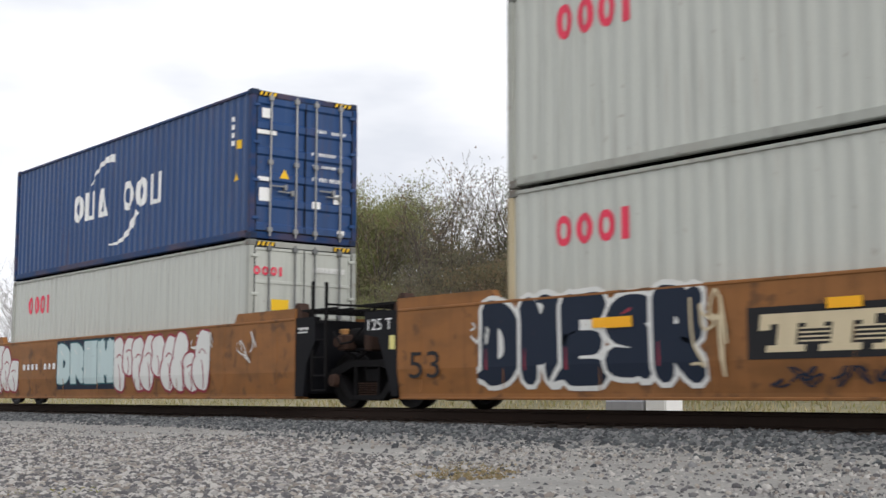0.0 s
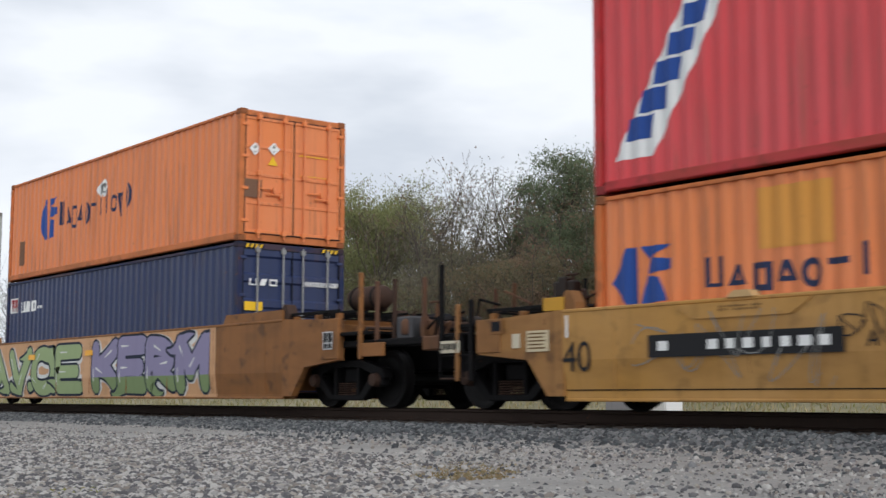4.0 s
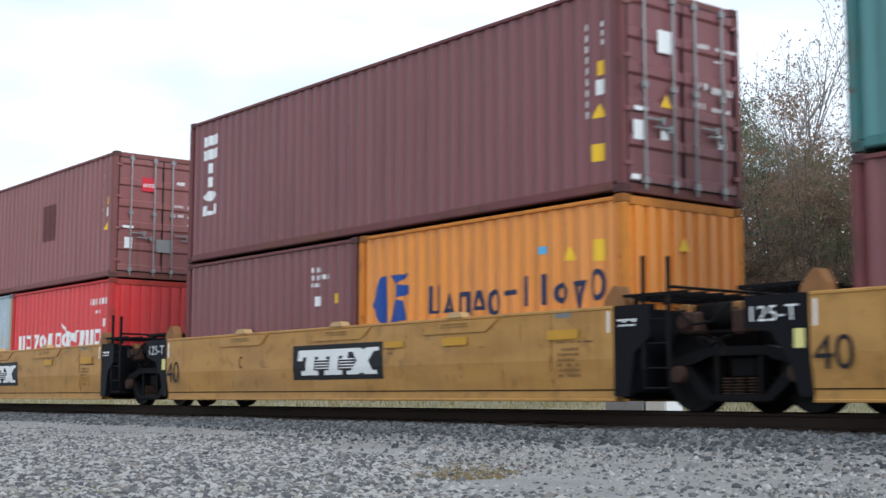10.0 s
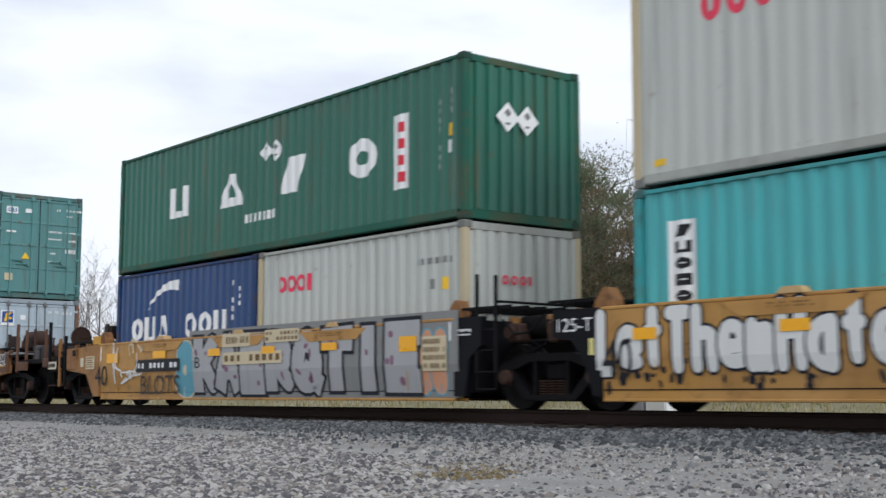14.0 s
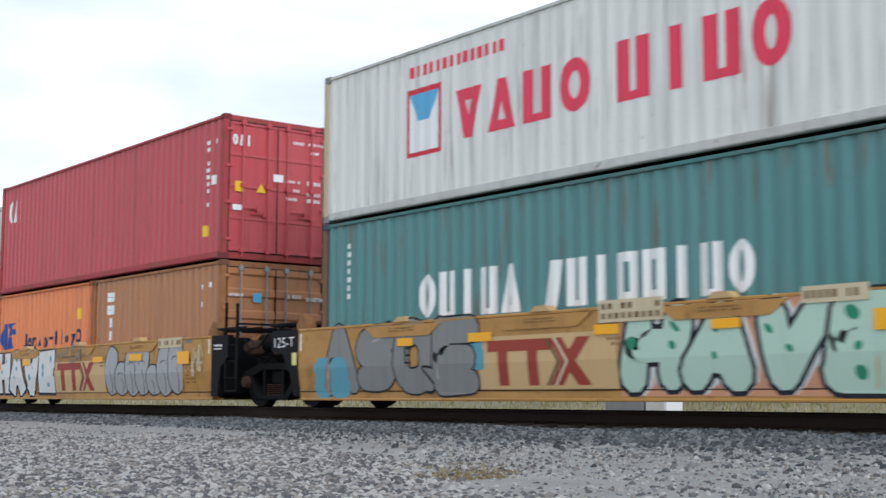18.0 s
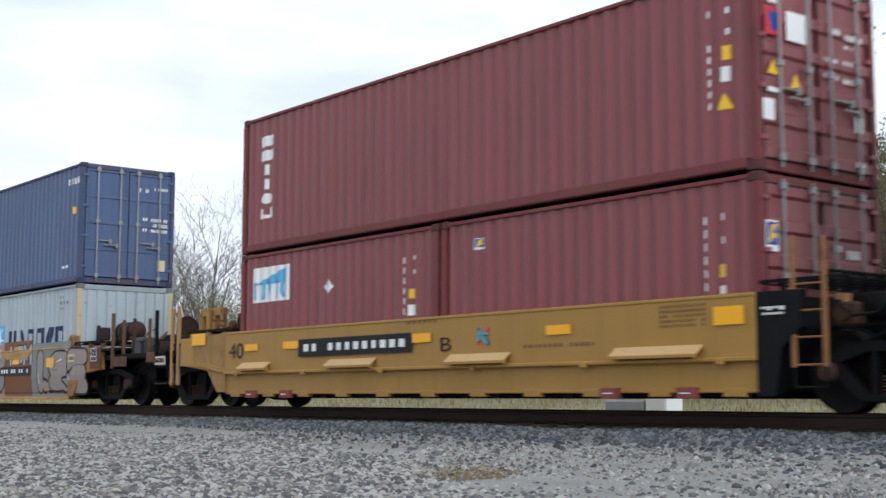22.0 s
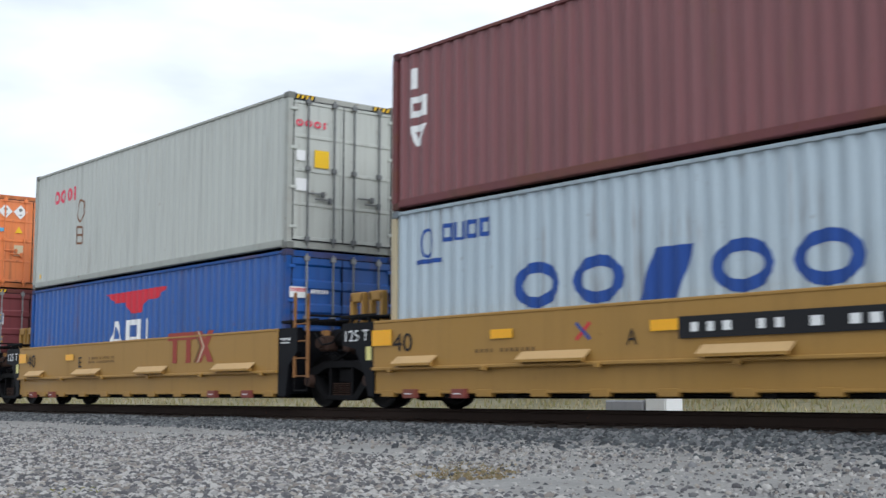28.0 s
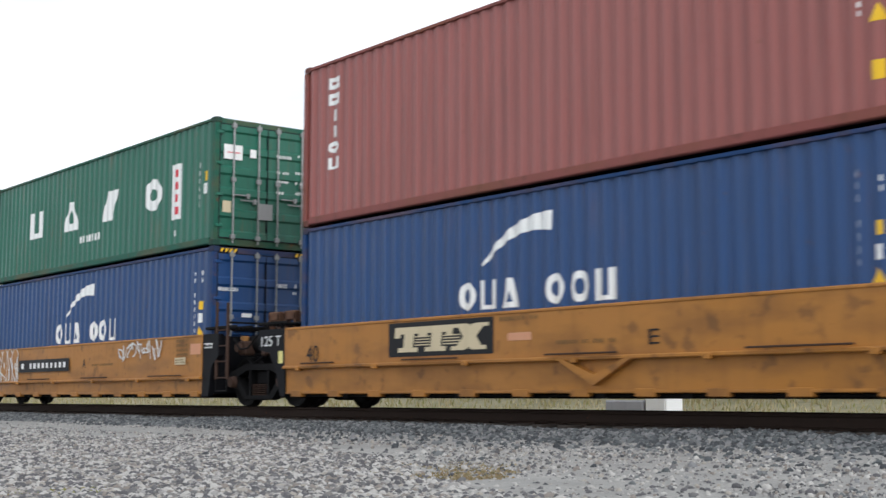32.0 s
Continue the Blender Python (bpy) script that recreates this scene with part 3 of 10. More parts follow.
def near_belt():
    """Denser woods close behind the trees, which fill the gaps between them."""
    for name, label, leaf, xa, xb, high, n in (("woods_belt", "dull grey-green woods behind the trees", "grey", -56, -31, 5.6, 17000), ("dark_woods_belt", "dense dull green and brown woods behind the trees", "dark", -31.5, -8, 7.4, 24000)):
        rnd = random.Random(19)
        tips = []
        for i in range(6000):
            x = rnd.uniform(xa, xb)
            top = high - (1.6 if -31.5 < x < -28 else 0.0) + 1.0 * noise.noise((x * 0.22, 3.0, 0)) + 0.7 * noise.noise((x * 0.9, 5.0, 4))
            tips.append((x, 36.0 + rnd.uniform(-2, 2), top * rnd.random() ** 0.75))
        me = sprigs(name, tips, n, 0.21, 6, 0.3)
        me.materials.append(LEAFS[leaf])
        tagged(new(name, me), label, "woods", kind="stuff")


near_belt()

# ---- containers ----
CW = 2.438
FACE = 0.020            # the side sheet lies this far behind the rails


def wave(x, x0, pitch=0.278, depth=0.036):
    """Depth of the side corrugation behind its outer face at x."""
    u = ((x - x0) % pitch) / pitch
    if u < 0.26:
        return 0.0
    if u < 0.5:
        return depth * (u - 0.26) / 0.24
    if u < 0.76:
        return depth
    return depth * (1 - (u - 0.76) / 0.24)


def end_wave(y, y0, pitch=0.25, depth=0.046):
    """The end wall is pressed deeper and steeper than the sides."""
    u = ((y - y0) % pitch) / pitch
    return 0.0 if u < 0.43 else depth * (u - 0.43) / 0.08 if u < 0.51 else depth if u < 0.92 else depth * (1 - (u - 0.92) / 0.08)


def breaks(x0, x1, start, pitch=0.278, knees=(0, 0.26, 0.5, 0.76)):
    xs = [x0]
    k = math.floor((x0 - start) / pitch) - 1
    while start + k * pitch < x1:
        for u in knees:
            x = start + (k + u) * pitch
            if x0 + 1e-6 < x < x1 - 1e-6:
                xs.append(x)
        k += 1
    return xs + [x1]


def sheet_x(g, x0, x1, yf, z0, z1, start, back, flip=1, depth=0.036):
    """Corrugated wall in the plane y = yf, with thickness."""
    xs = breaks(x0, x1, start)
    v, f = [], []
    for x in xs:
        d = wave(x, start, depth=depth) * flip
        v += [(x, yf + d, z0), (x, yf + d, z1), (x, yf + d + back, z0), (x, yf + d + back, z1)]
    for i in range(len(xs) - 1):
        a, b = 4 * i, 4 * i + 4
        f += [(a, b, b + 1, a + 1), (b + 2, a + 2, a + 3, b + 3), (a + 1, b + 1, b + 3, a + 3), (a, a + 2, b + 2, b)]
    g.add(v, f)


def sheet_y(g, y0, y1, xf, z0, z1, start, back, flip=-1):
    ys = breaks(y0, y1, start, 0.25, (0, 0.43, 0.51, 0.92))
    v, f = [], []
    for y in ys:
        d = end_wave(y, start) * flip
        v += [(xf + d, y, z0), (xf + d, y, z1), (xf + d + back, y, z0), (xf + d + back, y, z1)]
    for i in range(len(ys) - 1):
        a, b = 4 * i, 4 * i + 4
        f += [(a, b, b + 1, a + 1), (b + 2, a + 2, a + 3, b + 3), (a + 1, b + 1, b + 3, a + 3), (a, a + 2, b + 2, b)]
    g.add(v, f)


def door_leaf(g, x, y0, y1, z0, z1, style):
    """One door leaf: a pressed sheet with level ribs, in a frame."""
    if style == "ribbed":
        lv, n = [], 5
        step = (z1 - z0 - 0.12) / n
        zs = [(z0, 0.0), (z0 + 0.06, 0.0)]
        for i in range(n):
            a = z0 + 0.06 + i * step
            zs += [(a + 0.06, 0.0), (a + 0.10, 0.036), (a + step - 0.10, 0.036), (a + step - 0.06, 0.0)]
        zs += [(z1, 0.0)]
        v, f = [], []
        for z, d in zs:
            v += [(x - d, y0, z), (x - d, y1, z), (x - d - 0.03, y0, z), (x - d - 0.03, y1, z)]
        for i in range(len(zs) - 1):
            a, b = 4 * i, 4 * i + 4
            f += [(a, a + 1, b + 1, b), (a + 2, b + 2, b + 3, a + 3), (a, b, b + 2, a + 2), (a + 1, a + 3, b + 3, b + 1)]
        f += [(0, 2, 3, 1), (len(v) - 4, len(v) - 3, len(v) - 1, len(v) - 2)]
        g.add(v, f)
    else:
        g.box(x - 0.06, x - 0.022, y0, y1, z0, z1, 0.005)


def container(name, label, x, base, L, H, mat, doors=True, style="ribbed", group="stacked containers", post=None, dmat=None, rodmat=None):
    """A steel box container, its near low left corner at the origin of its Empty."""
    e = new(name)
    e.empty_display_size = 0.5
    e.matrix_world = pose(x, SIDE, base)
    tagged(e, label, "shipping container", group)
    edge = EDGE[mat.name]
    post = post or edge
    dmat = dmat or mat
    k = (L, H)
    cs = 0.178
    dp_ = 0.015 if mat in (P_["grey"], P_["white"]) and L > 7 else 0.036
    WAVE[e.name] = dp_
    if rodmat is None and style == "flat":
        rodmat = DARKROD if mat in (P_["grey"], P_["white"], P_["silver"], P_["silver_worn"], P_["pale_blue"]) else GALV if mat is P_["dusk_blue"] else dmat
    part("side_panel", shared(("side_near", dp_) + k, lambda g: sheet_x(g, 0.11, L - 0.11, FACE, 0.15, H - 0.06, 0.2, 0.012, 1, dp_)), mat, e)
    part("side_panel", shared(("side_far",) + k, lambda g: sheet_x(g, 0.11, L - 0.11, CW - 0.006, 0.15, H - 0.06, 0.2, -0.012, -1)), mat, e)

    def roof(g):
        sheet = Geo()
        sheet_x(sheet, 0.11, L - 0.11, 0.0, 0.06, CW - 0.06, 0.2, 0.012, 1, 0.02)
        g.add([(v[0], v[2], H - 0.028 - v[1]) for v in sheet.v], sheet.f)
    part("roof", shared(("roof",) + k, roof), mat, e)
    part("floor", shared(("floor",) + k, lambda g: g.box(0.1, L - 0.1, 0.05, CW - 0.05, 0.12, 0.16)), GAP, e)
    for y in (0.0, CW - 0.06):
        part("top_rail", shared(("trail",) + k, lambda g: g.box(cs, L - cs, 0, 0.06, H - 0.08, H - 0.024)), edge, e, at=(0, y, 0))
    for y in (0.0, CW - 0.06):
        def rail(g):
            g.box(cs, L - cs, 0.0, 0.05, 0.045, 0.165, 0.006)
            g.box(cs, L - cs, 0.012, 0.12, 0.034, 0.046, 0.004)
            if L < 7:
                for c in (L / 2 - 1.0, L / 2 + 1.0):
                    g.box(c - 0.19, c + 0.19, -0.003, 0.02, 0.02, 0.13, 0.004)
        part("bottom_rail", shared(("brail",) + k, rail), edge, e, at=(0, y, 0))
    for px in (0.0, L - 0.11):
        for py in (0.0, CW - 0.11):
            part("corner_post", shared(("post", H), lambda g: g.prism([(0.0, 0.0), (0.11, 0), (0.11, 0.11), (0, 0.11)], 2, 0.118, H - 0.118)), post, e, at=(px, py, 0))

    def casting(g):
        g.box(0, 0.178, 0, 0.162, 0, 0.118, 0.012)
        for y in (-0.0015, 0.1485):
            g.prism([(0.055, 0.03), (0.125, 0.03), (0.125, 0.09), (0.055, 0.09)], 1, y, y + 0.015)
    for px in (0.0, L - 0.178):
        for py in (0.0, CW - 0.162):
            for pz in (0.0, H - 0.118):
                part("corner_casting", shared("casting", casting), CAST.get(mat.name, post), e, at=(px, py, pz))
    for px in (0.02, L - 0.1):
        part("end_header", shared("header", lambda g: g.box(0, 0.08, 0.11, CW - 0.11, -0.12, 0.0)), edge, e, at=(px, 0, H - 0.015))
        part("end_sill", shared("end_sill", lambda g: g.box(0, 0.08, 0.11, CW - 0.11, 0.0, 0.15)), edge, e, at=(px, 0, 0.015))
    zd0, zd1 = 0.165, H - 0.14
    ends = (L, 0) if doors else (0, L)
    # corrugated wall at one end, doors at the other
    if doors:
        part("front_wall", shared(("front0", H), lambda g: sheet_y(g, 0.11, CW - 0.11, 0.01, zd0, zd1, 0.25, 0.012, 1)), mat, e)
    else:
        part("front_wall", shared(("front1", H), lambda g: sheet_y(g, 0.11, CW - 0.11, -0.01, zd0, zd1, 0.25, -0.012, -1)), mat, e, at=(L, 0, 0))
    dp = pose(L, 0, 0) if doors else pose(0, CW, 0, 0, 0, 180)
    for i, (a, b) in enumerate(((0.115, CW / 2 - 0.006), (CW / 2 + 0.006, CW - 0.115))):
        leaf = part("door", shared(("leaf", H, style, i), lambda g: door_leaf(g, 0.0, a, b, zd0, zd1, style)), dmat, e, at=dp)
        if style != "ribbed":
            for j in range(5):
                z = zd0 + 0.03 + (zd1 - zd0 - 0.06) * j / 4
                part("door_rib", shared(("drib", i), lambda g: g.box(-0.022, -0.002, a, b, -0.03, 0.03, 0.006)), dmat, leaf, at=(0, 0, z))
            for y in (a + 0.03, b - 0.03):
                part("door_stile", shared(("dstile", H), lambda g: g.box(-0.022, -0.005, -0.028, 0.028, zd0 + 0.06, zd1 - 0.06, 0.006)), dmat, leaf, at=(0, y, 0))
        for y in (a + 0.30 if i == 0 else a + 0.22, b - 0.22 if i == 0 else b - 0.30):
            rm = rodmat or GALV
            rd = part("locking_rod", shared(("rod", H), lambda g: g.rod((0.035, 0, 0.06), (0.035, 0, H - 0.07), 0.019)), rm, leaf, at=(0, y, 0), label="vertical door locking rod")
            part("rod_bracket", shared("rod_bracket", lambda g: g.box(0.0, 0.06, -0.05, 0.05, 0, 0.09)), rm, leaf, at=(0, y, 0.14))
            part("rod_bracket", shared("rod_bracket", lambda g: g.box(0.0, 0.06, -0.05, 0.05, 0, 0.09)), rm, leaf, at=(0, y, H - 0.2))
            part("rod_bracket", shared("rod_bracket", lambda g: g.box(0.0, 0.06, -0.05, 0.05, 0, 0.09)), rm, leaf, at=(0, y, H * 0.5))

        def handle(g):
            g.box(0.03, 0.06, -0.02, 0.36, 0.0, 0.03)
            g.box(0.0, 0.07, 0.28, 0.34, -0.05, 0.06)
        part("handle", shared("door_handle", handle), rodmat or GALV, leaf, at=(0, a + 0.32, 1.02))
        part("handle", shared("door_handle", handle), rodmat or GALV, leaf, at=(0, b - 0.62, 0.92))
        ye = a if i == 0 else b
        for j in range(4):
            part("hinge", shared("hinge", lambda g: g.box(-0.01, 0.025, -0.07, 0.07, 0, 0.06)), dmat, leaf, at=(0, ye, zd0 + 0.2 + j * (zd1 - zd0 - 0.4) / 3))
    # dark rubber seal round and between the door leaves
    def seal(g):
        for y in (0.104, CW / 2 - 0.012, CW - 0.128):
            g.box(-0.03, 0.0035, y, y + 0.024, zd0 - 0.01, zd1 + 0.01, 0.002)
        for z in (zd0 - 0.016, zd1 - 0.004):
            g.box(-0.03, 0.003, 0.11, CW - 0.11, z, z + 0.02, 0.002)
    part("door_seal", shared(("seal", H), seal), GAP, e, at=dp)
    return e


# ---- paint shapes that follow the surface ----
def clip(poly, k, c, keep):
    """The part of a convex polygon where coordinate k is below (keep -1) or above (keep 1) c."""
    out = []
    for i, p in enumerate(poly):
        q = poly[(i + 1) % len(poly)]
        a, b = (p[k] - c) * keep, (q[k] - c) * keep
        if a >= 0:
            out.append(p)
        if a * b < 0:
            t = a / (a - b)
            out.append(tuple(p[j] + (q[j] - p[j]) * t for j in range(len(p))))
    return out


def strips(poly, k, cuts):
    res, rest = [], poly
    for c in cuts:
        if len(rest) < 3:
            break
        lo = clip(rest, k, c, -1)
        if len(lo) >= 3:
            res.append(lo)
        rest = clip(rest, k, c, 1)
    if len(rest) >= 3:
        res.append(rest)
    return res


WAVE = {}


def follow_side(polys, lift, L=12.192, depth=0.036):
    """Shapes (x, z) laid on the near corrugated side."""
    g = Geo()
    for i, poly in enumerate(polys):
        xs = [p[0] for p in poly]
        for q in strips(poly, 0, breaks(min(xs), max(xs), 0.2)[1:-1]):
            v = [(x, FACE + (wave(x, 0.2, depth=depth) if 0.11 < x < L - 0.11 else 0) - lift - i * 0.00015, z) for x, z in q]
            g.add(v, [tuple(range(len(v)))])
    return g


def follow_end(polys, x, lift):
    """Shapes (y, z) laid flat before an end."""
    g = Geo()
    for i, poly in enumerate(polys):
        g.add([(x + lift + i * 0.00015, y, z) for y, z in poly], [tuple(range(len(poly)))])
    return g


def quad(x0, z0, x1, z1):
    return [(x0, z0), (x1, z0), (x1, z1), (x0, z1)]


def slab(x0, z0, x1, z1, s):
    """A leaning block."""
    return [(x0, z0), (x1 - s, z0), (x1, z1), (x0 + s, z1)]


def ring(cx, cz, rx, rz, t, n=12, a0=0.0, a1=360.0):
    out = []
    full = a1 - a0 > 359
    for i in range(n):
        a, b = radians(a0 + (a1 - a0) * i / n), radians(a0 + (a1 - a0) * (i + 1) / n)
        ri, zi = rx - t, rz - t
        out.append([(cx + rx * math.cos(a), cz + rz * math.sin(a)), (cx + rx * math.cos(b), cz + rz * math.sin(b)),
                    (cx + ri * math.cos(b), cz + zi * math.sin(b)), (cx + ri * math.cos(a), cz + zi * math.sin(a))])
    return out


def frame_shape(x0, z0, x1, z1, t):
    return [quad(x0, z0, x0 + t, z1), quad(x1 - t, z0, x1, z1), quad(x0 + t, z0, x1 - t, z0 + t), quad(x0 + t, z1 - t, x1 - t, z1)]


def glyph(kind, x0, z0, x1, z1, t):
    """Plain shapes (hoops, frames, bars, wedges) that stand for heavy lettering."""
    w, h = x1 - x0, z1 - z0
    cx, cz = (x0 + x1) / 2, (z0 + z1) / 2
    if kind in "ocu":
        return ring(cx, cz, w / 2, h / 2, t, 16)
    if kind == "h":
        return [quad(x0, z0, x0 + t * 1.15, z1), quad(x1 - t * 1.15, z0, x1, z1), quad(x0 + t * 1.15, z0, x1 - t * 1.15, z0 + t * 0.6)]
    if kind == "n":
        return frame_shape(x0, z0, x1, z1, t)
    if kind == "arch":
        return [quad(x0, z0, x0 + t, z1), quad(x1 - t, z0, x1, z1), quad(x0 + t, z1 - t, x1 - t, z1)]
    if kind == "l":
        return [quad(x0 + w * 0.1, z0, x0 + w * 0.1 + t * 1.3, z1)]
    if kind == "z":
        return [[(x0, z0), (x1 - w * 0.3, z0), (x1, z1), (x0 + w * 0.3, z1)]]
    if kind == "v":
        return [[(x0, z1), (cx - t * .5, z0), (cx + t * .5, z0), (x0 + t, z1)], [(x1 - t, z1), (cx - t * .5, z0), (cx + t * .5, z0), (x1, z1)], quad(x0 + t, z1 - t, x1 - t, z1)]
    if kind == "a":
        return [[(x0, z0), (x0 + t, z0), (cx + t * .5, z1), (cx - t * .5, z1)], [(x1 - t, z0), (x1, z0), (cx + t * .5, z1), (cx - t * .5, z1)], quad(x0 + t, z0, x1 - t, z0 + t * 0.8)]
    if kind == "i":
        return [quad(cx - t / 2, z0, cx + t / 2, z1)]
    if kind == "-":
        return [quad(x0, cz - t / 2, x1, cz + t / 2)]
    return [quad(x0, z0, x1, z1)]


def word(kinds, x0, z0, x1, z1, t=None, gap=0.22, low=""):
    """A row of block shapes filling the field; low marks with 1 the shorter ones, with 2 those that hang below the row."""
    out, n = [], len(kinds)
    cell = (x1 - x0) / (n - gap)
    t = t or 0.24 * (z1 - z0)
    for i, k in enumerate(kinds):
        if k == " ":
            continue
        a = x0 + i * cell
        lo = low[i] if low else "0"
        hang = 0.2 * (z1 - z0) if low else 0.0
        zt = z1 if lo == "0" else z0 + (z1 - z0) * 0.74
        zb = z0 if lo == "2" else z0 + hang
        out.append(glyph(k, a, zb, a + cell * (1 - gap), zt, min(t, cell * (1 - gap) * (0.36 if n < 9 else 0.27))))
    return out


def column(kinds, x0, z0, x1, z1, t=None, gap=0.28):
    """The same, one above the other."""
    out, n = [], len(kinds)
    cell = (z1 - z0) / (n - gap)
    for i, k in enumerate(kinds):
        b = z1 - i * cell
        out.append(glyph(k, x0, b - cell * (1 - gap), x1, b, t or 0.24 * (x1 - x0)))
    return out


def bars(x0, z0, x1, z1, n, m=1, seed=0):
    """Rows of small marks in place of small print."""
    rnd = random.Random(seed)
    out, rh = [], (z1 - z0) / m
    for j in range(m):
        cw = (x1 - x0) / n
        for i in range(n):
            if rnd.random() < 0.14:
                continue
            w = rnd.uniform(0.42, 0.66) * cw
            out.append(quad(x0 + i * cw + (cw - w) / 2, z0 + j * rh + rh * 0.2, x0 + i * cw + (cw + w) / 2, z0 + (j + 1) * rh - rh * 0.2))
    return out


def diamond(cx, cz, r):
    return [[(cx - r, cz), (cx, cz - r), (cx + r, cz), (cx, cz + r)]]


def triangle(cx, cz, r):
    return [[(cx - r, cz - r * 0.7), (cx + r, cz - r * 0.7), (cx, cz + r)]]


SMALL = ("graffiti_fill", "number_mark", "small_print", "red_script", "number_bar", "scrawl", "graffiti_line")


def on_side(c, polys, mat, name="lettering", lift=0.004, label=""):
    """Paint on the near side of a container; a list of groups becomes one part each."""
    if polys and isinstance(polys[0][0], list):
        return [on_side(c, p, mat, "letter_block", lift) for p in polys]
    ob = part(name, follow_side(polys, lift, depth=WAVE[c.name]), mat, c, label)
    if name in SMALL:
        ob["kind"] = "stuff"
    return ob


def on_end(c, L, polys, mat, name="sticker", lift=0.008, label=""):
    if polys and isinstance(polys[0][0], list):
        return [on_end(c, L, p, mat, "letter_block", lift) for p in polys]
    ob = part(name, follow_end(polys, L, lift), mat, c, label)
    if name in SMALL or len(polys) > 3:
        ob["kind"] = "stuff"
    return ob


# ---- well cars ----
CAR_Y = 12.26           # near face of the car sides


def letters(text, size, mat, parent, x, z, y=-0.006, name="lettering", width=None, shear=0.0):
    """Readable stencil lettering with the built-in font, as a flat mesh."""
    cu = bpy.data.curves.new("text", 'FONT')
    cu.body, cu.size, cu.shear = text, size, shear
    tmp = bpy.data.objects.new("text", cu)
    me = bpy.data.meshes.new_from_object(tmp)
    bpy.data.objects.remove(tmp)
    me.materials.clear()
    me.materials.append(None)
    me.transform(Matrix(((1, 0, 0, 0), (0, 0, -1, 0), (0, 1, 0, 0), (0, 0, 0, 1))))
    if width:
        xs = [v.co.x for v in me.vertices]
        k = width / (max(xs) - min(xs))
        for v in me.vertices:
            v.co.x *= k
    return part(name, me, mat, parent, at=(x, y, z))


LEDGED = {"ribbed": 0.63, "ledge": 0.70, "low_ledge": 0.55}      # height of the ledge along the side


def car_profile(kind):
    """Cross-section (y, z) of the near side; y from the outer face inwards."""
    if kind == "smooth":
        return [(0.0, 1.36), (0.0, 0.68), (0.055, 0.26), (0.055, 0.16), (0.20, 0.16), (0.16, 0.68), (0.16, 1.36)]
    if kind == "long":
        return [(0.0, 1.56), (0.0, 0.62), (0.05, 0.24), (0.05, 0.18), (0.20, 0.18), (0.16, 0.66), (0.16, 1.56)]
    lz = LEDGED[kind]
    return [(0.0, 1.40), (0.0, lz + 0.025), (0.04, lz - 0.015), (0.04, 0.27), (0.20, 0.27), (0.16, 0.74), (0.16, 1.40)]


def skin(kind, z):
    if kind == "smooth":
        return 0.0 if z > 0.68 else 0.055 * min(1.0, (0.68 - z) / 0.42)
    if kind == "long":
        return 0.0 if z > 0.62 else 0.05 * min(1.0, (0.62 - z) / 0.38)
    return 0.0 if z > LEDGED[kind] + 0.005 else 0.04


def on_car(car, kind, polys, mat, name="graffiti", lift=0.004, label=""):
    """Paint on the near face of a car."""
    cuts = {"smooth": [0.26, 0.68], "long": [0.24, 0.62]}.get(kind) or [LEDGED[kind], LEDGED[kind] + 0.01]
    g = Geo()
    for i, poly in enumerate(polys):
        for q in strips(poly, 1, cuts):
            g.add([(p[0], skin(kind, p[1]) - lift - (p[2] if len(p) > 2 else i * 0.00012), p[1]) for p in q], [tuple(range(len(q)))])
    ob = part(name, g, mat, car, label)
    if name in SMALL:
        ob["kind"] = "stuff"
    return ob


WHEELS = []


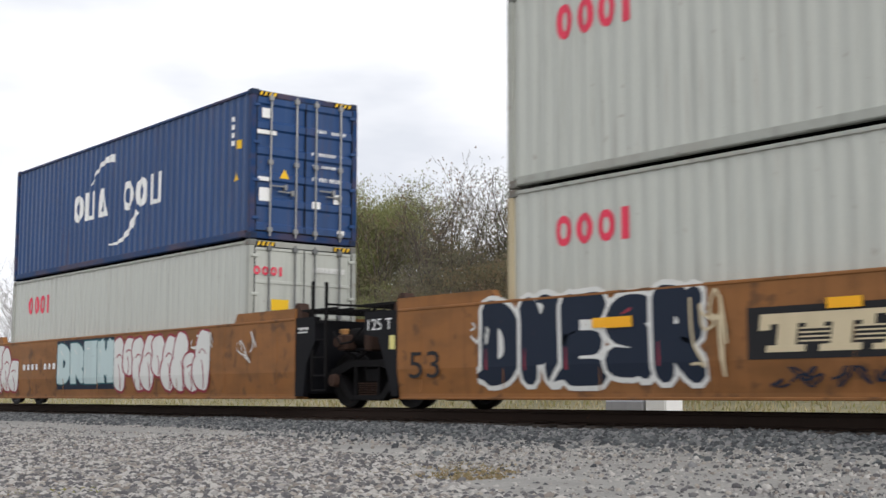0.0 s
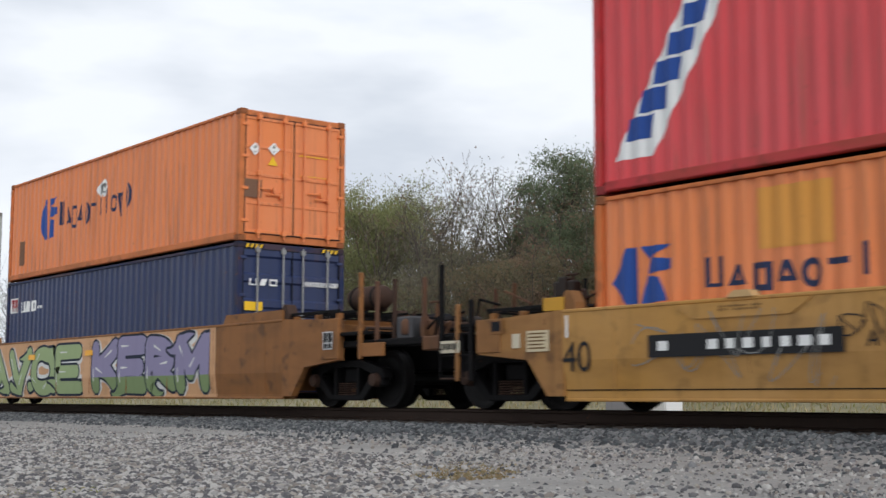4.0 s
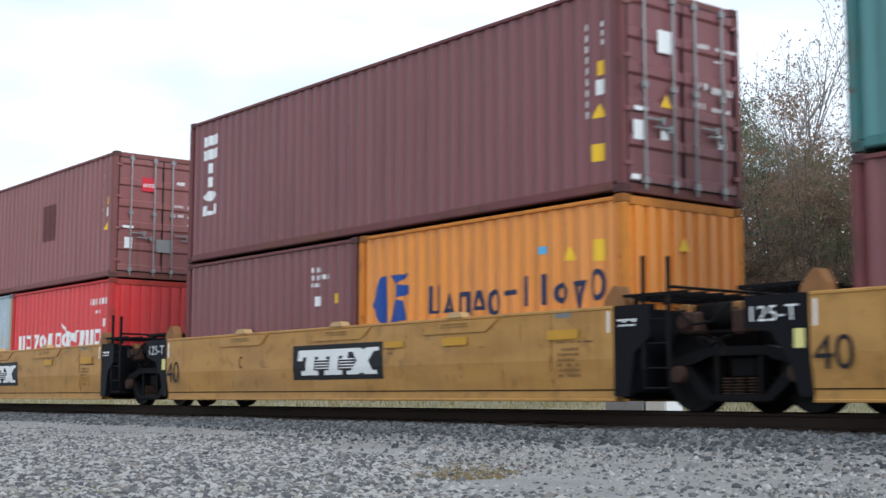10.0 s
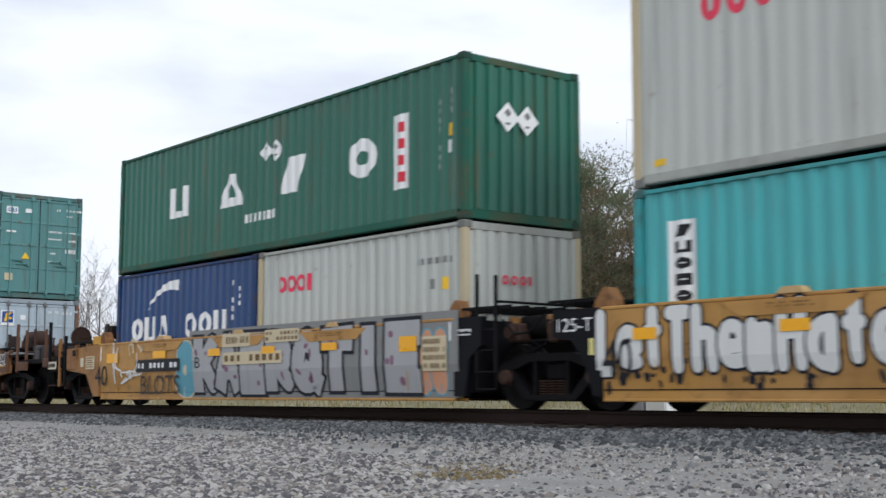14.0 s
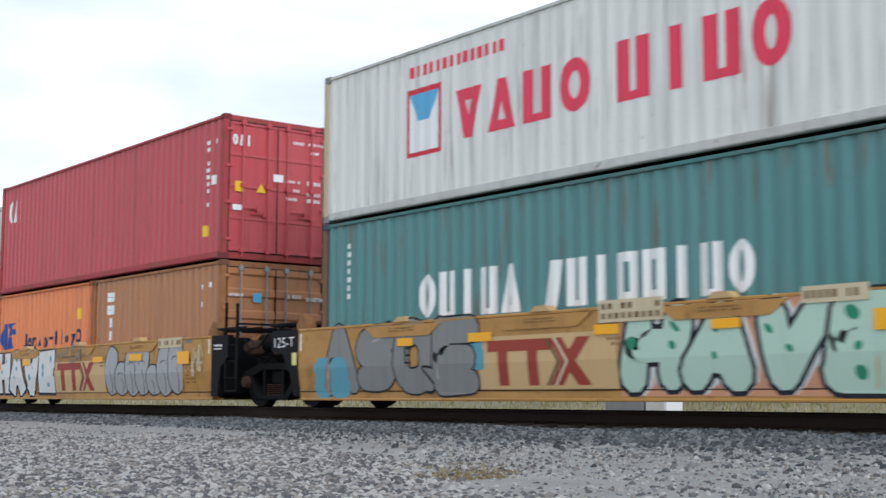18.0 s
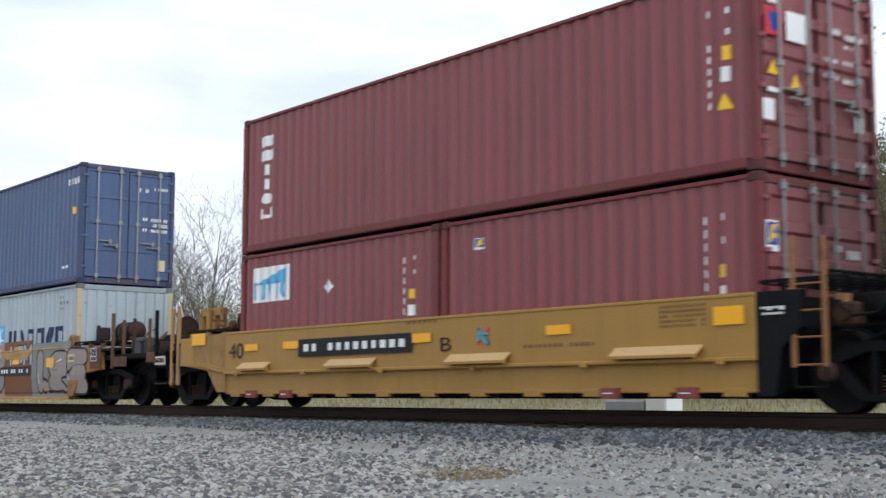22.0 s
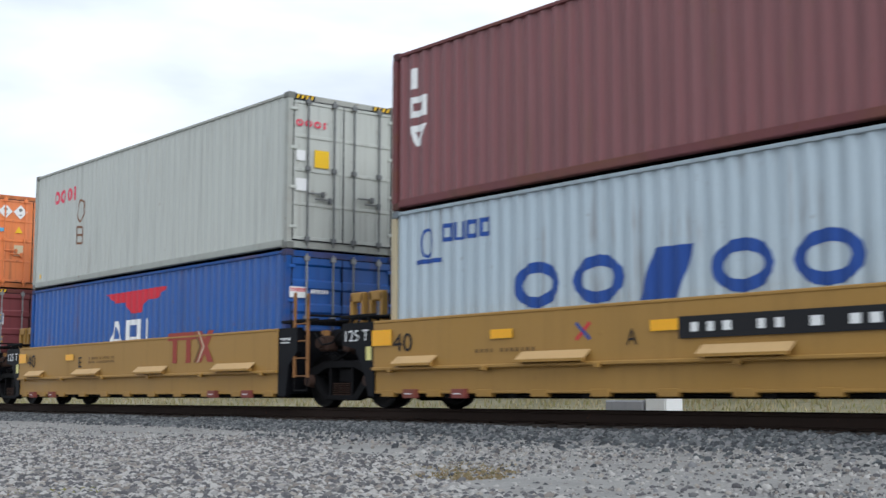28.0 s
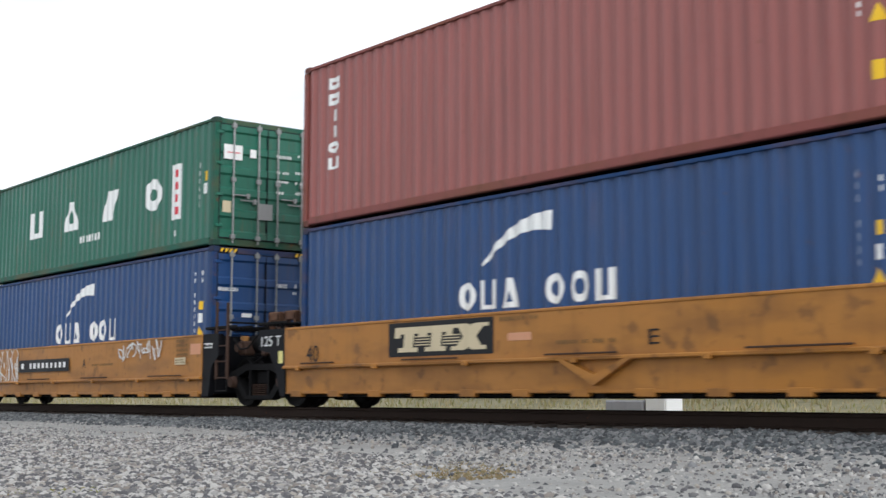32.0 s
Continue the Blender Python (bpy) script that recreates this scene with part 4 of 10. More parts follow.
def truck(car, x, yc, name="truck"):
    """A three-piece freight truck: two cast side frames, bolster, springs, two wheelsets."""
    tr = part(name, shared("bolster", lambda g: (g.box(-0.2, 0.2, -1.0, 1.0, 0.42, 0.68, 0.03), g.rod((0, 0, 0.6), (0, 0, 0.85), 0.2, 14))), SOOT, car, "three-piece freight truck", at=(x, yc, 0))
    for s in (-1, 1):
        def frame_side(g):
            y0, y1 = -0.09, 0.09
            g.prism([(-1.12, 0.50), (-1.05, 0.66), (-0.45, 0.80), (0.45, 0.80), (1.05, 0.66), (1.12, 0.50), (0.80, 0.56), (0.40, 0.69), (-0.40, 0.69), (-0.80, 0.56)], 1, y0, y1)
            g.prism([(-0.92, 0.50), (-0.76, 0.56), (-0.36, 0.18), (-0.50, 0.15)], 1, y0, y1)
            g.prism([(0.92, 0.50), (0.76, 0.56), (0.36, 0.18), (0.50, 0.15)], 1, y0, y1)
            g.box(-0.46, 0.46, y0, y1, 0.13, 0.22, 0.02)
            for xx in (-0.36, 0.30):
                g.box(xx, xx + 0.07, y0 + 0.01, y1 - 0.01, 0.2, 0.7, 0.01)
            for xx in (-0.89, 0.89):
                g.box(xx - 0.17, xx + 0.17, y0, y1, 0.36, 0.58, 0.03)
        fr = part("side_frame", shared("side_frame", frame_side), SOOT, tr, at=(0, 1.02 * s, 0))
        for i, (xx, yy) in enumerate(((-0.19, 0), (0, 0.0), (0.19, 0))):
            def spring(g):
                for k in range(6):
                    g.lathe([(0.22 + k * 0.036, 0.07), (0.232 + k * 0.036, 0.085), (0.244 + k * 0.036, 0.07)], (0, 0, 0), 2, 12)
            part("spring", shared("coil_spring", spring), RUSTY, fr, at=(xx, yy, 0))
        for xx in (-0.89, 0.89):
            part("bearing_cap", shared("bearing", lambda g: g.lathe([(-0.08, 0.05), (-0.07, 0.1), (0.05, 0.12), (0.07, 0.12)], (0, 0, 0), 1, 16)), RUSTY, fr, at=pose(xx, 0.11 * s, 0.47, 0, 0, 0 if s < 0 else 180))
    for xx in (-0.89, 0.89):
        def wheelset(g):
            g.rod((0, -1.0, 0), (0, 1.0, 0), 0.085, 14)
            for s in (-1, 1):
                pr = [(0.0, 0.12), (0.0, 0.36), (-0.02, 0.42), (-0.02, 0.465), (0.10, 0.4826), (0.105, 0.51), (0.13, 0.51), (0.13, 0.42), (0.06, 0.36), (0.05, 0.12)]
                g.lathe([(s * (0.82 - t), r) for t, r in pr], (0, 0, 0), 1, 36)
        ws = part("wheelset", shared("wheelset", wheelset), WHEEL, tr, "pair of steel wheels on an axle", at=(xx, 0, 0.4826))
        WHEELS.append(ws)
    part("brake_beam", shared("brake_beam", lambda g: g.box(-0.04, 0.04, -0.85, 0.85, 0.34, 0.44)), SOOT, tr, at=(-0.38, 0, 0))
    part("brake_beam", shared("brake_beam", lambda g: g.box(-0.04, 0.04, -0.85, 0.85, 0.34, 0.44)), SOOT, tr, at=(0.38, 0, 0))
    return tr


def end_shared(car, kind, s, x, mat, black, ladder_mat, top):
    """The black end over a shared truck. s: 1 at the unit's leading (+x) end, -1 at the other; x: where the side ends."""
    W = 2 * (RAIL_Y - CAR_Y)
    P = lambda d: x + s * d                                        # distance outwards from the side's end

    def xx(a, b):
        return (min(P(a), P(b)), max(P(a), P(b)))
    for side in (0, 1):
        y0 = 0.012 if side == 0 else W - 0.14
        g = Geo()
        if s > 0:
            pl = [(P(0.0), 0.2), (P(0.0), top), (P(0.62), top), (P(0.62), top - 0.42), (P(0.35), 0.75), (P(0.25), 0.2)]
        else:
            pl = [(P(0.0), 0.2), (P(0.0), top), (P(0.92), top), (P(0.92), top - 0.36), (P(0.55), top - 0.42), (P(0.3), 0.62), (P(0.16), 0.2)]
        g.prism(pl, 1, y0, y0 + 0.12)
        part("end_plate", g, black, car, "black-painted steel end plate")
    g = Geo()
    a, b = xx(0.02, 0.14)
    g.box(a, b, 0.14, W - 0.14, 0.25, top - 0.02)
    part("bulkhead", g, black, car)
    g = Geo()
    a, b = xx(0.1, 1.5)
    g.box(a, b, W / 2 - 0.32, W / 2 + 0.32, 0.62, 1.05, 0.03)
    part("centre_sill", g, SOOT, car)
    a, b = xx(0.02, 1.25 if s > 0 else 1.05)
    g = Geo()
    n = 9
    for i in range(n):
        y = 0.06 + (W - 0.12) * i / (n - 1)
        g.box(a, b, y - 0.012, y + 0.012, top + 0.10, top + 0.14, 0.004)
    for t in np.linspace(a + 0.02, b - 0.05, 6):
        g.box(t, t + 0.03, 0.05, W - 0.05, top + 0.085, top + 0.11, 0.004)
    part("walkway_grating", g, SOOT, car, "dark steel crossover walkway")
    for t in (0.3, 0.8):
        for y in (0.1, W - 0.16):
            part("bracket", Geo().box(P(t) - 0.025, P(t) + 0.025, y, y + 0.06, top - 0.02, top + 0.1), SOOT, car)
    if s > 0:
        for t, h in ((0.5, 0.62), (0.92, 0.58)):
            part("grab_post", Geo().box(P(t) - 0.028, P(t) + 0.028, 0.02, 0.07, 0.52, top + h, 0.01), ladder_mat, car)
        for z in (0.55, 0.86, 1.16, 1.46):
            part("rung", Geo().rod((P(0.5), 0.045, z), (P(0.92), 0.045, z), 0.013), ladder_mat, car)
        for d in (0.5, 0.92):
            part("step_hanger", Geo().rod((P(d), 0.045, 0.30), (P(d), 0.045, 0.56), 0.013), SOOT, car)
        part("stirrup_step", Geo().rod((P(0.5), 0.045, 0.30), (P(0.92), 0.045, 0.30), 0.015), SOOT, car)
        gg = Geo()
        for k in range(4):
            gg.box(P(0.08) + k * 0.085, P(0.08) + k * 0.085 + 0.06, 0.004, 0.0118, top - 0.20 - 0.02 * (k % 2), top - 0.175, 0.001)
            gg.box(P(0.10) + k * 0.075, P(0.10) + k * 0.075 + 0.05, 0.004, 0.0118, top - 0.27, top - 0.245, 0.001)
        pr = part("white_stencil", gg, WHITE, car, "small white stencil marks")
        pr["kind"] = "stuff"
        # drum over the shared truck, held by two square lugs
        part("articulation_drum", Geo().rod((P(0.95), 0.62, 1.2), (P(1.72), 0.62, 1.2), 0.17, 16), SOOT, car, smooth=True)
        for d in (0.90, 1.72):
            lug = part("drum_lug", Geo().box(P(d) - 0.07, P(d) + 0.07, 0.36, 0.5, 1.06, 1.35, 0.02), GRIMY_END, car)
            # the lug is solid: a near-black plate paints the shade of its hole
            part("lug_hole", Geo().box(P(d) - 0.03, P(d) + 0.03, 0.345, 0.36, 1.14, 1.28, 0.004), GAP, lug)
        g = Geo()
        hose = [(P(0.9), 0.2, 1.30), (P(1.2), 0.16, 1.08), (P(1.5), 0.16, 1.10), (P(1.8), 0.2, 1.34)]
        for p, q in zip(hose, hose[1:]):
            g.rod(p, q, 0.018, 8)
        part("jumper_hose", g, SOOT, car)
        part("handrail", Geo().rod((P(0.92), 0.05, top + 0.2), (P(0.92), W - 0.05, top + 0.2), 0.02), SOOT, car)
        g = Geo()
        g.rod((P(0.85), 0.35, 1.15), (P(1.15), 0.45, 0.8), 0.025)
        g.rod((P(1.15), 0.45, 0.8), (P(1.5), 0.5, 0.95), 0.025)
        part("air_hose", g, SOOT, car)
        g = Geo()
        g.box(P(1.0) - 0.13, P(1.0) + 0.13, 0.3, 0.55, 0.98, 1.25, 0.03)
        g.rod((P(1.0), 0.28, 1.12), (P(1.0), 0.2, 1.12), 0.09, 12)
        part("valve_box", g, RUSTY, car)
    else:
        letters("125-T" if kind == "smooth" else "125 T", 0.26, WHITE, car, P(0.88), top - 0.3, 0.008, width=0.66)
        part("inspection_label", Geo().box(P(0.22), P(0.08), 0.004, 0.014, top - 0.62, top - 0.40, 0.002), paint("pale_yellow_label", (0.75, 0.68, 0.25), 0.5, 0.2, 0, 0.1), car)
        g = Geo()
        g.box(P(1.25) - 0.1, P(1.25) + 0.1, 0.3, 0.6, 0.95, 1.25, 0.03)
        part("bracket", g, RUSTY, car)


def rigging(car, P, s, W, top, kind):
    """Valves, pipes, levers and small tanks crowded over the outer truck, dulled by rust and grease."""
    rnd = random.Random(int(P(1.0) * 37) + (1 if s > 0 else 2))
    dull = (RUSTBROWN, RUSTY, GRIMY if kind != "ribbed" else TANPOST, GREASE)
    d0, d1 = (0.5, 4.4) if s > 0 else (0.25, 2.1)
    for k in range(16 if s > 0 else 11):
        d, y = rnd.uniform(d0, d1), rnd.uniform(0.12, 1.5)
        z0 = (top + 0.08 if d < 1.7 else 1.12) + rnd.uniform(0, 0.06)
        m = dull[rnd.randrange(4)]
        g = Geo()
        what = k % 4
        if what == 0:
            r, h = rnd.uniform(0.06, 0.12), rnd.uniform(0.14, 0.34)
            g.lathe([(0, r * 0.7), (0.03, r), (h - 0.05, r), (h, r * 0.5)], (0, 0, 0), 2, 14)
            part("valve_pot", g, m, car, at=(P(d), y, z0), smooth=True)
        elif what == 1:
            w, h = rnd.uniform(0.08, 0.22), rnd.uniform(0.10, 0.30)
            g.box(P(d) - w, P(d) + w, y, y + rnd.uniform(0.08, 0.3), z0, z0 + h, 0.02)
            g.box(P(d) - w * 0.4, P(d) + w * 0.4, y - 0.03, y + 0.02, z0 + h * 0.3, z0 + h + 0.05, 0.01)
            part("bracket", g, m, car)
        elif what == 2:
            p = Vector((P(d), y, z0))
            for j in range(3):
                q = p + Vector((rnd.uniform(-0.35, 0.35), rnd.uniform(-0.1, 0.2), rnd.uniform(-0.06, 0.2)))
                g.rod(p, q, 0.02, 6)
                p = q
            part("brake_pipe", g, m, car)
        else:
            h = rnd.uniform(0.2, 0.5)
            g.box(P(d) - 0.03, P(d) + 0.03, y, y + 0.03, z0 - 0.1, z0 + h, 0.006)
            g.rod((P(d) - 0.12, y, z0 + h), (P(d) + 0.12, y, z0 + h), 0.018, 6)
            part("lever", g, m, car)


def end_solo(car, kind, s, x, mat, top, junk):
    """The outer end of a set: side plate stepped over its own truck, platform, brake gear, coupler."""
    W = 2 * (RAIL_Y - CAR_Y)
    P = lambda d: x + s * d
    low = 0.20 if kind in ("smooth", "long") else 0.28
    for side in (0, 1):
        y0 = 0.004 if side == 0 else W - 0.13
        g = Geo()
        g.prism([(P(0.0), low), (P(0.32), low), (P(0.72), 0.70), (P(1.78), 0.80), (P(1.78), top - 0.08), (P(0.0), top)], 1, y0, y0 + 0.12)
        part("end_plate", g, {"smooth": GRIMY_END, "ledge": GRIMY, "low_ledge": GRIMY, "ribbed": GRIMY_TAN}.get(kind, mat), car)
        if kind in LEDGED:
            g = Geo()
            yy = -0.03 if side == 0 else W - 0.01
            g.prism([(P(0.0), low + 0.38), (P(0.25), low + 0.38), (P(0.72), 0.76), (P(1.78), 0.80), (P(1.78), 0.86), (P(0.68), 0.84), (P(0.2), low + 0.46), (P(0.0), low + 0.46)], 1, yy, yy + 0.04)
            part("edge_flange", g, mat, car)
    mat = {"smooth": RUSTBROWN if s > 0 else GRIMY, "long": BRN, "ledge": GRIMY, "low_ledge": GRIMY}.get(kind, mat)
    stake = RUSTBROWN if kind in ("smooth", "long") else TANPOST
    part("bulkhead", Geo().box(min(P(0.02), P(0.14)), max(P(0.02), P(0.14)), 0.14, W - 0.14, 0.3, top - 0.05), mat, car)
    part("end_panel", Geo().box(min(P(1.28), P(1.8)), max(P(1.28), P(1.8)), -0.02, 0.05, 0.82, top - 0.06), mat, car)
    g = Geo()
    g.box(min(P(1.36), P(1.66)), max(P(1.36), P(1.66)), -0.03, -0.022, 0.98, 1.28, 0.002)
    if s > 0:
        dk = part("consolidated_stencil", g, INK, car, "small black stencil panel with white lines")
        gg = Geo()
        for z in (0.985, 1.085, 1.268):
            gg.box(P(1.37), P(1.65), -0.036, -0.031, z, z + 0.012, 0.001)
        for d in (1.37, 1.5, 1.638):
            gg.box(P(d), P(d) + 0.012, -0.036, -0.031, 0.985, 1.28, 0.001)
        part("stencil_lines", gg, WHITE, dk)
    box = lambda d0, d1, y0, y1, z0, z1, c=0.01: Geo().box(min(P(d0), P(d1)), max(P(d0), P(d1)), y0, y1, z0, z1, c)
    far = 4.95 if s > 0 else 2.28
    part("centre_sill", box(0.1, far - 0.1, W / 2 - 0.3, W / 2 + 0.3, 0.62, 1.1, 0.03), SOOT, car)
    part("deck", box(0.1, min(far, 2.6), 0.02, W - 0.02, 1.2, 1.26), SOOT, car)
    part("end_beam", box(far - 0.14, far, 0.0, W, 0.86, 1.12, 0.02), SOOT, car)
    g = Geo()
    for y in np.linspace(0.1, W - 0.1, 10):
        g.box(min(P(0.1), P(1.7)), max(P(0.1), P(1.7)), y - 0.012, y + 0.012, top + 0.06, top + 0.1, 0.004)
    for d in (0.2, 0.7, 1.2, 1.62):
        g.box(P(d) - 0.02, P(d) + 0.02, 0.06, W - 0.06, top + 0.03, top + 0.06, 0.004)
    part("walkway_grating", g, SOOT, car, "dark steel crossover walkway")
    for d in (0.25, 0.95, 1.6):
        part("walkway_leg", box(d - 0.05, d + 0.05, 0.1, 0.2, top - 0.06, top + 0.04, 0.01), mat, car)
    rigging(car, P, s, W, top, kind)
    # ladder and sill step
    if s > 0:
        post_spots = ((2.42, top + 0.66, mat), (4.55, top + 0.62, SOOT))
        rung0, rung1 = 4.52, 5.06
        part("side_beam", box(1.7, far - 0.12, 0.10, 0.34, 1.0, 1.12, 0.02), SOOT, car)
        part("side_beam", box(1.7, far - 0.12, W - 0.34, W - 0.10, 0.98, 1.16, 0.02), SOOT, car)
        part("step_panel", box(2.35, 3.05, 0.0, 0.06, 0.84, 1.06, 0.01), mat, car)
        # a tan plate in light: its brightness is put into the cream colour
        pl = part("stencil_plate", box(4.56, 5.0, -0.02, 0.0, 0.84, 1.02, 0.004), CREAMP, car, "stencilled plate on the end sill, coloured pale as if brightly lit")
        gg = Geo()
        for k in range(6):
            gg.box(P(4.6) + k * 0.065, P(4.6) + k * 0.065 + 0.04, -0.026, -0.021, 0.88 + 0.015 * (k % 2), 0.98, 0.001)
        part("stencil_bars", gg, SOOT, pl)
        # brake rigging heaped on the platform
        part("brake_cylinder", Geo().lathe([(-0.35, 0.06), (-0.34, 0.14), (0.2, 0.15), (0.3, 0.09), (0.42, 0.03)], (0, 0, 0), 0, 18), SOOT, car, at=(P(3.0), 0.62, 1.30), smooth=True)
        part("brake_lever", box(3.3, 3.38, 0.4, 1.5, 1.2, 1.26), RUSTY, car)
        for k, (d, y, z) in enumerate(((2.7, 0.35, 1.33), (3.6, 0.5, 1.38), (4.2, 0.42, 1.26))):
            part("brake_pipe", Geo().rod((P(d - 0.6), y, z), (P(d + 0.55), y + 0.1, z - 0.06), 0.028), SOOT if k else RUSTY, car)
        part("valve_body", box(3.55, 3.95, 0.7, 1.05, 1.16, 1.46, 0.05), SOOT, car)
        part("valve_body", box(3.0, 3.3, 0.9, 1.3, 1.16, 1.55, 0.06), BLACK, car)
        part("retaining_bracket", box(4.1, 4.2, 0.3, 0.9, 1.16, 1.36, 0.02), RUSTY, car)
        # posts, rods and hoses tangled round the brake gear
        for d, y, z, m in ((2.72, 0.10, top + 0.5, stake), (3.12, 0.16, top + 0.52, RUSTY), (3.95, 0.12, top + 0.48, stake), (3.5, W - 0.4, top + 0.55, stake), (2.9, W - 0.3, top + 0.5, stake)):
            part("stake_post", box(d - 0.035, d + 0.035, y, y + 0.06, 1.05, z, 0.01), m, car)
        part("equipment_box", box(3.22, 3.62, 0.14, 0.45, 1.0, 1.46, 0.03), paint("dull_grey_box", (0.07, 0.07, 0.075), 0.7, 0.5, 0.4, 0.5), car, "dull grey valve box")
        part("end_bracket", box(4.05, 4.5, 0.02, 0.3, 0.9, 1.12, 0.02), RUSTBROWN, car)
        rnd = random.Random(int(x * 100))
        for k in range(9):
            p = Vector((P(rnd.uniform(2.2, 4.3)), rnd.uniform(0.2, 1.2), rnd.uniform(1.15, 1.3)))
            q = p + Vector((rnd.uniform(-0.5, 0.5), rnd.uniform(-0.2, 0.3), rnd.uniform(0.1, 0.5)))
            e = q + Vector((rnd.uniform(-0.4, 0.4), rnd.uniform(-0.2, 0.3), rnd.uniform(-0.45, 0.05)))
            g = Geo()
            g.rod(p, q, 0.022, 6)
            g.rod(q, e, 0.022, 6)
            part("hose" if k % 2 else "brake_rod", g, (SOOT, RUSTY, stake)[k % 3], car)
    else:
        post_spots = ((1.95, top + 0.25, SOOT), (2.26, top + 0.2, mat))
        if kind in LEDGED:
            post_spots = ((1.95, top + 0.62, TANPOST), (2.22, top + 0.58, TANPOST))
            for d, y in ((1.98, W - 0.3), (2.2, W - 0.7)):
                part("grab_post", box(d - 0.035, d + 0.035, y, y + 0.06, 0.9, top + 0.66, 0.012), TANPOST, car)
            part("brake_staff", Geo().rod((P(2.2), 0.7, top + 0.30), (P(0.9), 0.8, top + 0.14), 0.03), SOOT, car)
        rung0, rung1 = 1.95, 2.26
    for d, z, m in post_spots:
        part("grab_post", box(d - 0.035, d + 0.035, -0.02, 0.05, 0.80 if s > 0 else 0.42, z, 0.012), m, car)
    for d in (rung0, rung1):
        part("step_hanger", Geo().rod((P(d), 0.015, 0.46), (P(d), 0.015, 0.98), 0.013), SOOT, car)
    for z in (0.46, 0.80, 1.12):
        part("rung", Geo().rod((P(rung0), 0.015, z), (P(rung1), 0.015, z), 0.014), RUSTY if z < 0.5 else SOOT, car)
    for y in (W - 0.06, W - 0.5):
        part("grab_post", box(far - 0.12, far - 0.06, y, y + 0.05, 0.9, top + 0.55), SOOT if s > 0 else mat, car)
    # coupler, air hose, cut lever
    g = Geo()
    g.box(min(P(far), P(far + 0.12)), max(P(far), P(far + 0.12)), W / 2 - 0.11, W / 2 + 0.11, 0.74, 0.98, 0.03)
    g.box(min(P(far + 0.08), P(far + 0.3)), max(P(far + 0.08), P(far + 0.3)), W / 2 - 0.2, W / 2 + 0.17, 0.68, 1.03, 0.06)
    part("coupler", g, RUSTY, car, "cast steel knuckle coupler")
    g = Geo()
    pts = [(P(far - 0.2), 0.95, 0.75), (P(far - 0.05), 0.9, 0.55), (P(far + 0.08), 0.95, 0.45), (P(far + 0.18), 1.05, 0.47)]
    for p, q in zip(pts, pts[1:]):
        g.rod(p, q, 0.028)
    part("air_hose", g, BLACK, car)
    part("uncoupling_lever", Geo().rod((P(far - 0.1), 0.05, 0.98), (P(far), W / 2 - 0.1, 0.9), 0.016), SOOT, car)
    if junk in ("tank", "both"):
        g = Geo()
        g.lathe([(-0.52, 0.05), (-0.48, 0.16), (-0.38, 0.21), (0.38, 0.21), (0.48, 0.16), (0.52, 0.05)], (0, 0, 0), 0, 20)
        tk = part("air_reservoir", g, RUSTY, car, "brown air brake reservoir", at=(P(1.5), 0.85, top + 0.33), smooth=True)
        for d in (-0.3, 0.3):
            part("tank_band", Geo().lathe([(d - 0.03, 0.218), (d + 0.03, 0.218)], (0, 0, 0), 0, 20), SOOT, tk)
    GD = 3.7 if s > 0 else 0.9
    if junk in ("gear", "both"):
        st = part("hand_brake_stand", Geo().box(P(GD) - 0.06, P(GD) + 0.06, 1.0, 1.3, 1.16, top + 0.3, 0.02), SOOT, car)
        g = Geo()
        g.lathe([(-0.02, 0.26), (0.0, 0.28), (0.02, 0.26), (0.0, 0.24)], (0, 0, 0), 0, 24)
        for k in range(5):
            a = 2 * math.pi * k / 5
            g.rod((0, 0, 0), (0, 0.26 * math.cos(a), 0.26 * math.sin(a)), 0.014, 6)
        part("brake_wheel", g, RUSTY, st, "rusty hand brake wheel", at=(P(GD) + s * 0.12, 1.1, top + 0.3))
        g = Geo()
        g.box(P(1.1) - 0.22, P(1.1) + 0.22, 1.3, 1.8, 1.26, top + 0.2, 0.04)
        g.rod((P(1.1), 1.2, 1.4), (P(1.1), 1.9, 1.4), 0.12, 12)
        g.rod((P(1.6), 1.0, 1.36), (P(1.6), 1.6, 1.36), 0.1, 12)
        part("control_valve", g, SOOT, car)
    if junk == "orange":
        g = Geo()
        g.lathe([(-0.2, 0.09)] + [(-0.2 + k * 0.03, 0.16 if k % 2 == 0 else 0.2) for k in range(14)] + [(0.19, 0.09)], (0, 0, 0), 1, 18)
        part("hose_reel", g, paint("red_orange_paint", (0.52, 0.075, 0.04), 0.5), car, "coiled red-orange hose", at=(P(2.95), 0.6, top + 0.10), smooth=True)
        part("control_valve", Geo().box(P(2.6) - 0.2, P(2.6) + 0.2, 0.9, 1.4, 1.1, 1.4, 0.05), SOOT, car)


